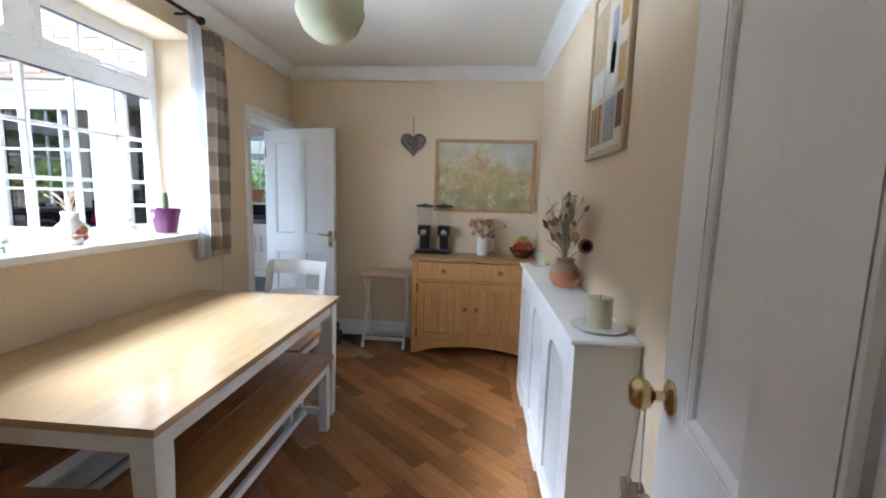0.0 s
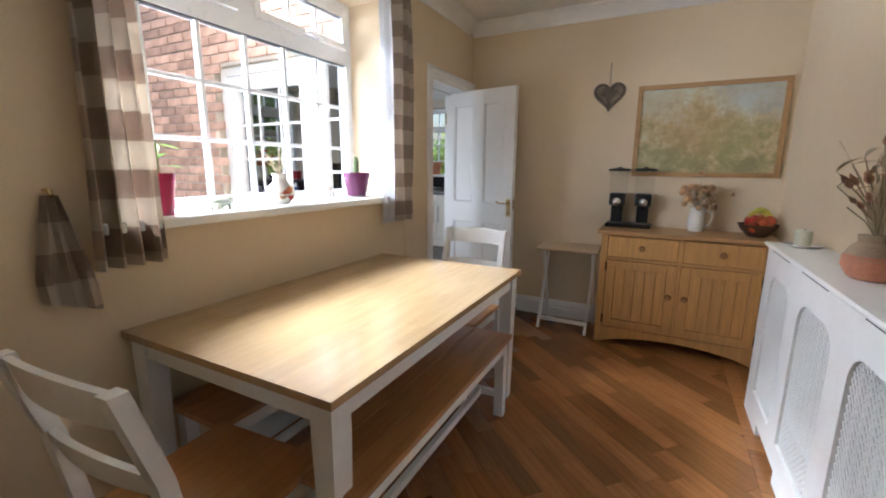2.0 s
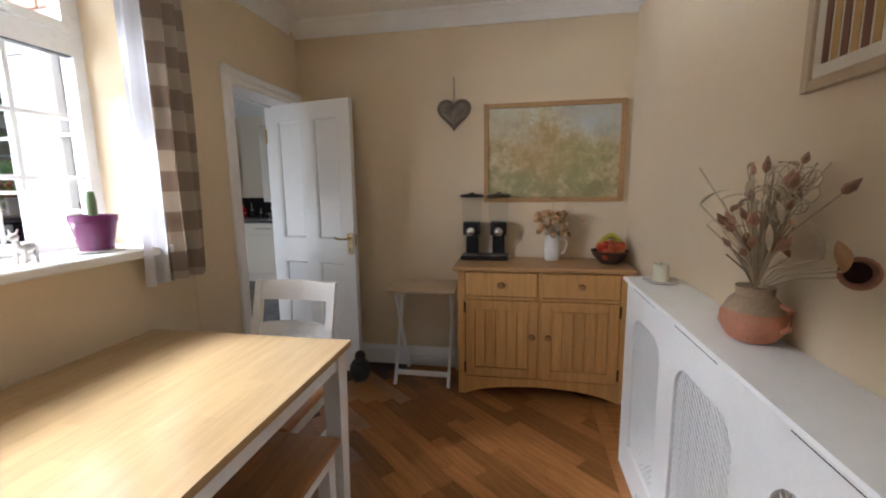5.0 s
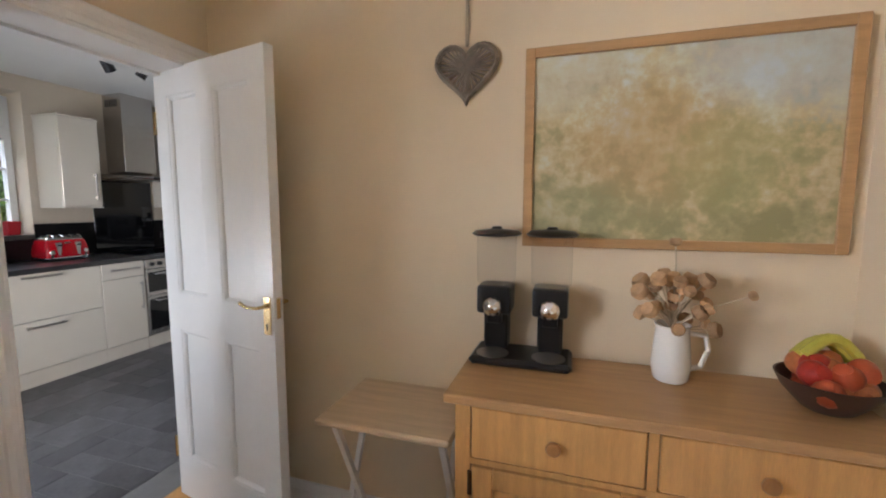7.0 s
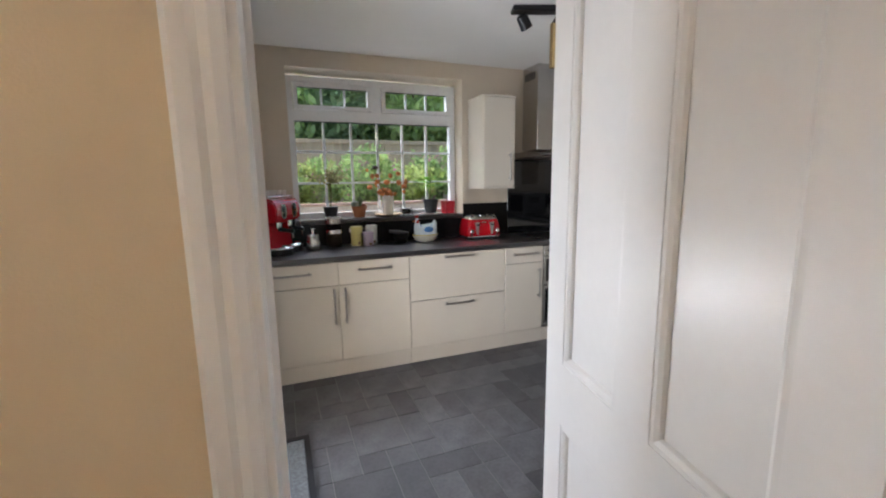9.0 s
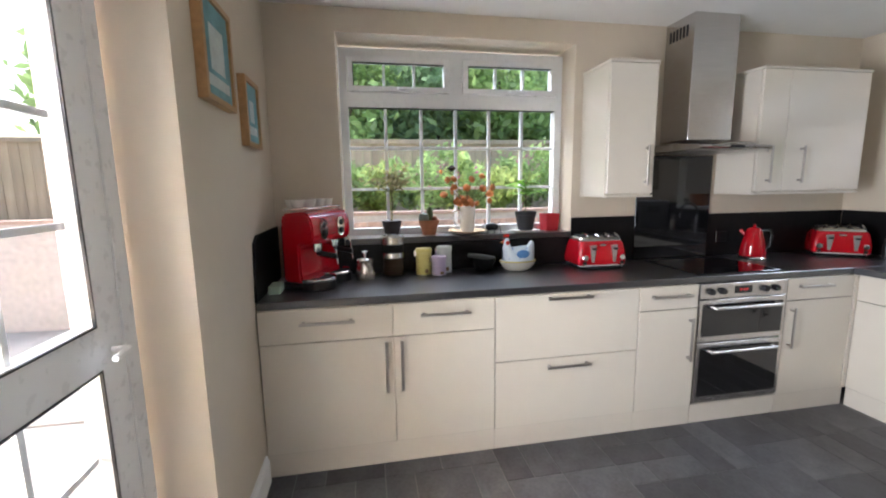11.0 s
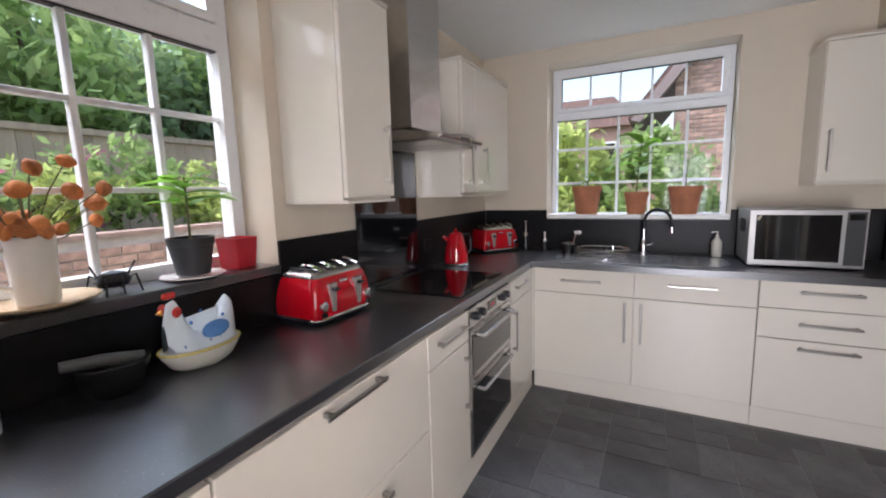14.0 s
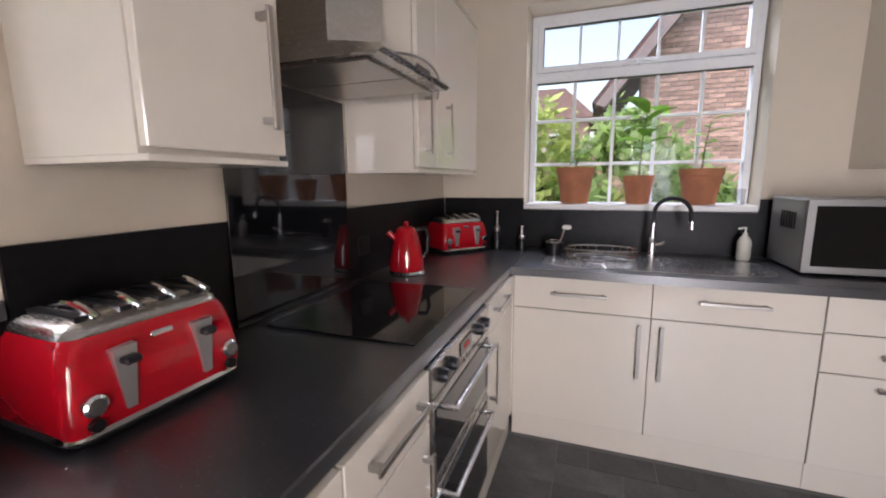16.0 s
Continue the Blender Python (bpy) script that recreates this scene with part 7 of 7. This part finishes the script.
def shrub(name, at, radii, count, size, material, seed, label, category, trunk=0.05, flowers=0):
    t = thing(name, at, 0, label, category, "garden shrubs")
    h = radii[2]
    part("trunk", tube([(0, 0, -0.02), (0.03, 0.02, h * 0.5), (0.0, 0.05, h * 1.1)], trunk, 8, taper=0.4), BARK, t)
    for k in range(4):
        a = k * 1.7 + seed
        part("limb", tube([(0, 0, h * (0.35 + 0.12 * k)), (0.45 * radii[0] * math.cos(a), 0.45 * radii[1] * math.sin(a), h * (0.9 + 0.1 * k)), (0.7 * radii[0] * math.cos(a), 0.7 * radii[1] * math.sin(a), h * (1.1 + 0.15 * k))], trunk * 0.45, 6, taper=0.4), BARK, t)
    ob = new("crown", leaves_mesh("crown", (0, 0, h * 1.15), radii, count, size, material, seed))
    ob.parent = t
    if flowers:
        ob = new("blossom", leaves_mesh("blossom", (0, 0, h * 1.3), (radii[0] * 1.05, radii[1] * 1.05, radii[2]), flowers, size * 0.6, PINK, seed + 50))
        ob.parent = t
    return t


# raised bed behind a low brick wall, west of the kitchen
structure("garden_bed", boxes((-14.5, -3, -0.16, -7.72, 14, 0.98)), mat("bed_soil", (0.045, 0.04, 0.02), 0.95, vary=0.5, scale=6, bump=0.6, bscale=20), "raised planting bed", "flower bed")
structure("paving", boxes((-7.5, -3, -0.159, KW - 0.31, 14, -0.08)), mat("paving_stone", (0.30, 0.28, 0.25), 0.9, vary=0.25, scale=3), "pale paved path outside the kitchen", "pavement")
structure("yard", boxes((KW - 0.3, -3, -0.158, OW - 0.01, 3.28, -0.09)), mat("yard_paving", (0.30, 0.28, 0.25), 0.9, vary=0.25, scale=3), "paved side yard", "pavement")


def brick_wall(name, origin, along, up, length, height, label, near, skip=None, depth=0.012, category="brick wall"):
    """Courses of bricks on a mortar face. near(u, v): built as single bricks; the rest is joined."""
    w = thing(name, (0, 0, 0), 0, label, category, kind="structure")
    a, o = Vector(along), Vector(origin)
    nrm = a.cross(Vector((0, 0, 1)))
    L_, H_, J = 0.215, 0.065, 0.010
    basis = Matrix((a, nrm, Vector((0, 0, 1)))).transposed().to_4x4()

    def piece(l0):
        return mesh("brick", boxes((0, -0.004, 0, l0, depth, H_), bevel=0.003), BRICK)

    full = piece(L_)
    made = {}
    rest = bmesh.new()
    rows = int(height / (H_ + J))
    cnt = 0
    for j in range(rows):
        z = j * (H_ + J)
        u = -(L_ + J) / 2 * (j % 2)
        while u < length:
            u0, u1 = max(0, u), min(length, u + L_)
            if u1 - u0 > 0.03 and not (skip and skip((u0 + u1) / 2, z + H_ / 2)):
                m = Matrix.Translation(o + a * u0 + Vector((0, 0, z))) @ basis
                if cnt < 300 and near(u0, z):
                    cnt += 1
                    key = round(u1 - u0, 3)
                    if key not in made:
                        made[key] = full if abs(key - L_) < 1e-3 else piece(key)
                    ob = new("brick", made[key])
                    ob.parent = w
                    ob.matrix_local = m
                else:
                    q = [m @ Vector(p) for p in ((0, 0, 0), (u1 - u0, 0, 0), (u1 - u0, 0, H_), (0, 0, H_))]
                    f = [m @ Vector(p) for p in ((0.003, depth, 0.003), (u1 - u0 - 0.003, depth, 0.003), (u1 - u0 - 0.003, depth, H_ - 0.003), (0.003, depth, H_ - 0.003))]
                    vq, vf = [rest.verts.new(p) for p in q], [rest.verts.new(p) for p in f]
                    rest.faces.new(vf)
                    for k in range(4):
                        rest.faces.new((vq[k], vq[(k + 1) % 4], vf[(k + 1) % 4], vf[k]))
            u += L_ + J
    if rest.verts:
        tagged(part("brick_rest", rest, BRICK_REST, w), kind="stuff")
    else:
        rest.free()
    return w


BRICK_REST = leaf_mat("red_brick_far", (0.55, 0.36, 0.275), 0.28)
for key in ("red_brick_far",):
    bpy.data.materials[key].node_tree.nodes["Principled BSDF"].inputs["Roughness"].default_value = 0.85

# kitchen's outer wall, seen from the dining room window
structure("facade_mortar", boxes((KW - 0.3, 3.200, -0.16, -3.70, 3.208, 5.2), (-3.70, 3.200, 2.125, OW, 3.208, 5.2)), MORTAR, "mortar face of the outer wall", "wall")
structure("facade_upper", boxes((KW - 0.3, 3.21, 2.752, OW, 3.5, 5.2)), MORTAR, "upper part of the outer wall", "wall")
brick_wall("facade_brickwork", (KW - 0.3, 3.200, -0.1), (1, 0, 0), None, 3.0, 5.2, "red brick outer wall of the kitchen", lambda u, z: 0.6 < z < 2.6, skip=lambda u, z: u > 1.575 and z < 2.215)
# unseen mass added over the dining room to keep skylight off the brick wall
structure("house_upper_storey", boxes((OW, 0.34, 2.752, 3.0, 3.45, 5.2)), BRICK, "unseen mass above the dining room that shades the yard", "wall")
# low garden wall
structure("garden_wall_core", boxes((-7.72, -3, -0.16, -7.514, 14, 1.12)), MORTAR, "low garden wall core", "wall")
brick_wall("garden_wall", (-7.512, 1.0, 0.3), (0, 1, 0), None, 9.0, 0.82, "low red brick garden wall", lambda u, z: z > 0.35 and 1.4 < u < 7)
structure("garden_wall_coping", boxes((-7.74, -3, 1.122, -7.49, 14, 1.16)), mat("stone_coping", (0.40, 0.28, 0.22), 0.9, vary=0.25), "pale stone coping", "wall coping")

# fence of upright boards
fn = thing("fence", (-10.2, 0, 0.98), 0, "weathered pale timber fence behind the shrubs", "fence")
FENCE = mat("weathered_timber", (0.42, 0.33, 0.22), 0.9, vary=0.2, scale=3, stretch=(1, 6, 0.6), per_object=0.2)
fb_ = mesh("fence_board", boxes((0, 0, 0, 0.02, 0.145, 1.32)), FENCE)
for k in range(92):
    ob = new("fence_board", fb_)
    ob.parent = fn
    ob.location = (0.004 * (k % 2), -2.0 + 0.15 * k, 0)
part("fence_rail", boxes((0.026, -2.0, 1.28, 0.06, 11.8, 1.36)), FENCE, fn)

i = 0
for y in (-0.6, 1.4, 3.4, 5.4, 7.4, 9.4, 11.2):
    shrub("garden_tree", (-12.2 - 0.7 * (i % 2), y, 0.98), (1.5, 1.5, 2.0 + (0.35 if i % 3 == 0 else 0.0) - (0.2 if y > 8.5 else 0)), 5200, 0.13, HEDGE if i % 2 else BUSH, 11 + i, "tall dense green tree behind the fence", "tree", 0.12)
    i += 1
for y in (-1.5, 0.6, 2.5, 4.4, 6.4, 8.4, 10.4):
    shrub("garden_tree", (-15.0, y, -0.16), (1.7, 1.7, 2.5 + 0.3 * (i % 2)), 4200, 0.15, BUSH if i % 2 else HEDGE, 130 + i, "tall green tree at the back of the garden", "tree", 0.14)
    i += 1
for y, s, mt, fl_ in ((1.6, 0.5, BUSH, 60), (2.6, 0.62, LIME, 0), (3.5, 0.55, BUSH, 120), (4.3, 0.5, LIME, 60), (5.1, 0.6, BUSH, 50), (5.9, 0.55, LIME, 0), (6.8, 0.62, BUSH, 60), (7.8, 0.6, LIME, 0)):
    shrub("garden_shrub", (-8.6 - 0.25 * (i % 3), y, 0.97), (0.6 * s / 0.55, 0.68 * s / 0.55, 0.43 * s / 0.55), 2300, 0.06, mt, 40 + i, "leafy garden shrub in the raised bed", "shrub", 0.03, fl_)
    i += 1
for x, y, mt in ((-6.85, 3.75, BUSH), (-7.0, 4.45, LIME), (-6.9, 5.35, BUSH), (-6.95, 6.1, LIME)):
    shrub("garden_shrub", (x, y, -0.08), (0.3, 0.4, 0.42), 1100, 0.05, mt, 160 + i, "low green shrub in front of the brick wall", "shrub", 0.02, 40)
    i += 1
# north garden
for x, y, rad, mt in ((-5.6, 10.6, (0.85, 0.7, 1.06), BUSH), (-4.65, 10.4, (0.8, 0.7, 1.12), LIME), (-3.75, 10.5, (0.75, 0.6, 1.1), BUSH), (-2.9, 10.9, (0.6, 0.6, 0.72), BUSH), (-6.6, 11.2, (0.9, 0.8, 1.1), HEDGE), (-3.3, 11.6, (0.8, 0.5, 0.62), LIME)):
    shrub("garden_shrub", (x, y, -0.16), rad, 3800, 0.085, mt, 70 + i, "large laurel-like shrub outside the sink window", "shrub", 0.05)
    i += 1
for x, y in ((-9.5, -4.5), (-7.0, -5.5)):
    shrub("garden_tree", (x, y, -0.16), (1.6, 1.6, 1.9), 4200, 0.13, HEDGE, 90 + i, "tall green tree beyond the yard", "tree", 0.12)
    i += 1

# boundary wall behind the north shrubs
structure("boundary_wall_core", boxes((-10.0, 12.0, -0.16, -3.36, 12.2, 1.86)), MORTAR, "boundary wall core", "wall")
brick_wall("boundary_wall", (-10.0, 11.998, -0.15), (1, 0, 0), None, 6.64, 2.0, "red brick boundary wall behind the shrubs", lambda u, z: u > 5.0 and z > 0.9)

# neighbour's brick house beyond the north garden
hs = thing("brick_house", (0, 13.0, -0.16), 0, "red brick neighbouring house with gabled roof", "house")
part("gable_wall", prism([(-3.35, 0), (4.0, 0), (4.0, 6.5), (-0.5, 7.2), (-3.35, 3.75)], "y", 0, 0.3), MORTAR, hs)
part("verge_board", prism([(-4.05, 2.75), (-3.9, 2.70), (-0.4, 7.1), (-0.5, 7.35)], "y", -0.35, -0.05), mat("grey_verge", (0.30, 0.24, 0.22), 0.8), hs, "grey bargeboard")
part("roof", prism([(-4.1, 2.8), (-0.55, 7.4), (-0.4, 7.3), (-3.95, 2.7)], "y", -0.30, 5.0), mat("roof_tile", (0.13, 0.075, 0.06), 0.9, vary=0.3), hs)
brick_wall("house_brickwork", (-3.35, 12.998, 0.0), (1, 0, 0), None, 3.2, 5.0, "red brick gable of the neighbouring house", lambda u, z: 1.2 < z < 3.6 and u < 2.0, skip=lambda u, z: z > 3.3 + u * 1.2)
fh = thing("far_house", (-9.0, 27.0, -0.16), 0, "distant red brick house with tiled roof", "house")
part("wall", boxes((-4, 0, 0, 4.5, 6, 4.6)), mat("far_brick", (0.45, 0.28, 0.22), 0.9, vary=0.2), fh)
part("roof", prism([(-4.4, 4.5), (4.9, 4.5), (3.4, 5.9), (-2.9, 5.9)], "y", -0.3, 6.3), mat("far_roof_tile", (0.30, 0.19, 0.16), 0.9, vary=0.3), fh)
for x in (-2.6, 0.3, 2.6):
    wn_ = part("window", boxes((x, -0.04, 2.7, x + 1.0, 0.0, 3.8)), UPVC, fh)
    part("pane", boxes((x + 0.08, -0.05, 2.8, x + 0.92, -0.041, 3.7)), BLACK_GLASS, wn_)

ROOM.y = 0.0

# ---- floors ----
structure("ground", boxes((-60, -60, -0.5, 60, 60, -0.16)), mat("garden_soil_and_grass", (0.06, 0.085, 0.03), 0.95, vary=0.5, scale=3, bump=0.5, bscale=12), "grass and soil ground outside", "ground")
structure("floor_base", boxes((KW - 0.3, 3.30, -0.16, KE - 0.021, KN + 0.28, -0.046), (KE - 0.02, N + 0.2, -0.16, -0.6, KN + 0.28, -0.046), (KE - 0.02, 3.30, -0.16, -0.59, N + 0.2, -0.012), (OW, 0.34, -0.16, E + 0.2, 3.296, -0.012), (-0.588, 3.30, -0.16, E + 0.2, N + 0.2, -0.012)), FLOORGAP, "dark floor base under the boards", "floor")
structure("floor_hall", boxes((-1.3, -1.7, -0.16, 1.2, 0.336, 0.0)), mat("hall_carpet", (0.3, 0.25, 0.2), 0.95, scale=30), "plain hall floor", "floor")


def clip_poly(poly, x0, y0, x1, y1):
    """Cut an outline to a rectangle."""
    for axis, lim, sgn in ((0, x0, 1), (0, x1, -1), (1, y0, 1), (1, y1, -1)):
        out = []
        for i, p in enumerate(poly):
            q = poly[(i + 1) % len(poly)]
            a, b = sgn * (p[axis] - lim), sgn * (q[axis] - lim)
            if a >= 0:
                out.append(p)
            if (a > 0 > b) or (a < 0 < b):
                t = a / (a - b)
                out.append((p[0] + t * (q[0] - p[0]), p[1] + t * (q[1] - p[1])))
        poly = out
        if len(poly) < 3:
            return []
    return poly


rng = random.Random(5)
fl = thing("floor_dining", (0, 0, 0), 0, "varnished brown parquet floor laid on the diagonal", "floor", kind="structure")
ang = radians(-42)
ca, sa = math.cos(ang), math.sin(ang)
pw = 0.088
r = -34
joined = bmesh.new()
count = 0
while r < 60:
    u = -4 + rng.random() * 0.5
    while u < 3.5:
        ln = rng.choice((0.36, 0.45, 0.54, 0.63))
        g = 0.0009
        quad = [(u + g, r * pw + g), (u + ln - g, r * pw + g), (u + ln - g, (r + 1) * pw - g), (u + g, (r + 1) * pw - g)]
        poly = [(ca * a - sa * b, sa * a + ca * b) for a, b in quad]
        poly = clip_poly(poly, W, S - 0.26, 0.205, N)
        if poly:
            cx, cy = sum(p[0] for p in poly) / len(poly), sum(p[1] for p in poly) / len(poly)
            if cx > -1.15 and cy > 1.2 and count < 300:
                count += 1
                m = Matrix.Translation((cx, cy, 0)) @ Matrix.Rotation(ang, 4, "Z")
                inv = m.inverted()
                ob = part("plank", prism([tuple((inv @ Vector((p[0], p[1], 0)))[:2]) for p in poly], "z", -0.012, 0.0), FLOORWOOD, fl)
                ob.matrix_local = m
            elif cx < 0.3:
                prism(poly, "z", -0.012, 0.0, joined)
        u += ln
    r += 1
FLOORWOOD_REST = mat("varnished_parquet_far", (0.29, 0.124, 0.038), 0.3, vary=0.32, scale=4, bump=0.08, bscale=40, coat=0.1)
tagged(part("plank_rest", joined, FLOORWOOD_REST, fl), kind="stuff")
y = S - 0.26
while y < N:
    ln = min(0.9, N - y)
    part("border_board", boxes((0.2065, y + 0.001, -0.012, 0.290, y + ln - 0.001, 0.0)), FLOORWOOD, fl)
    part("border_board", boxes((0.2915, y + 0.001, -0.012, E, y + ln - 0.001, 0.0)), FLOORWOOD, fl)
    y += ln
part("threshold", boxes((KE - 0.02, DY0 + 0.023, -0.03, W - 0.001, DY1 - 0.023, 0.004), bevel=0.003), OAK, fl, "pale wooden door threshold")

kf = thing("floor_kitchen", (0, -0.028, 0), 0, "charcoal slate-look floor tiles in mixed sizes", "floor", kind="structure")
part("grout", boxes((KW, KS - 0.17, -0.045, KE - 0.022, KN, -0.033), (KE - 0.02, N + 0.31, -0.045, -0.7, KN, -0.033)), GROUT, kf)
cell, gx0, gy0 = 0.1525, -4.40, 3.305
nx, ny = 16, 25
used = set()
shared = {}
for j in range(ny):
    for i in range(nx):
        if (i, j) in used:
            continue
        opts = [(2, 2), (2, 1), (2, 1), (1, 1), (2, 2), (1, 2), (2, 1)]
        rng.shuffle(opts)
        for a, b in opts + [(1, 1)]:
            cells = [(i + p, j + q) for p in range(a) for q in range(b)]
            if all(c not in used and c[0] < nx and c[1] < ny for c in cells):
                break
        used.update(cells)
        if (a, b) not in shared:
            shared[(a, b)] = mesh("tile", boxes((0.002, 0.002, -0.009, a * cell - 0.002, b * cell - 0.002, 0.0), bevel=0.001), SLATE)
        x, y = gx0 + i * cell, gy0 + j * cell
        if x + a * cell > KE - 0.02 and y < N + 0.31:
            continue
        ob = new("tile", shared[(a, b)])
        ob.parent = kf
        ob.location = (x, y, -0.03)
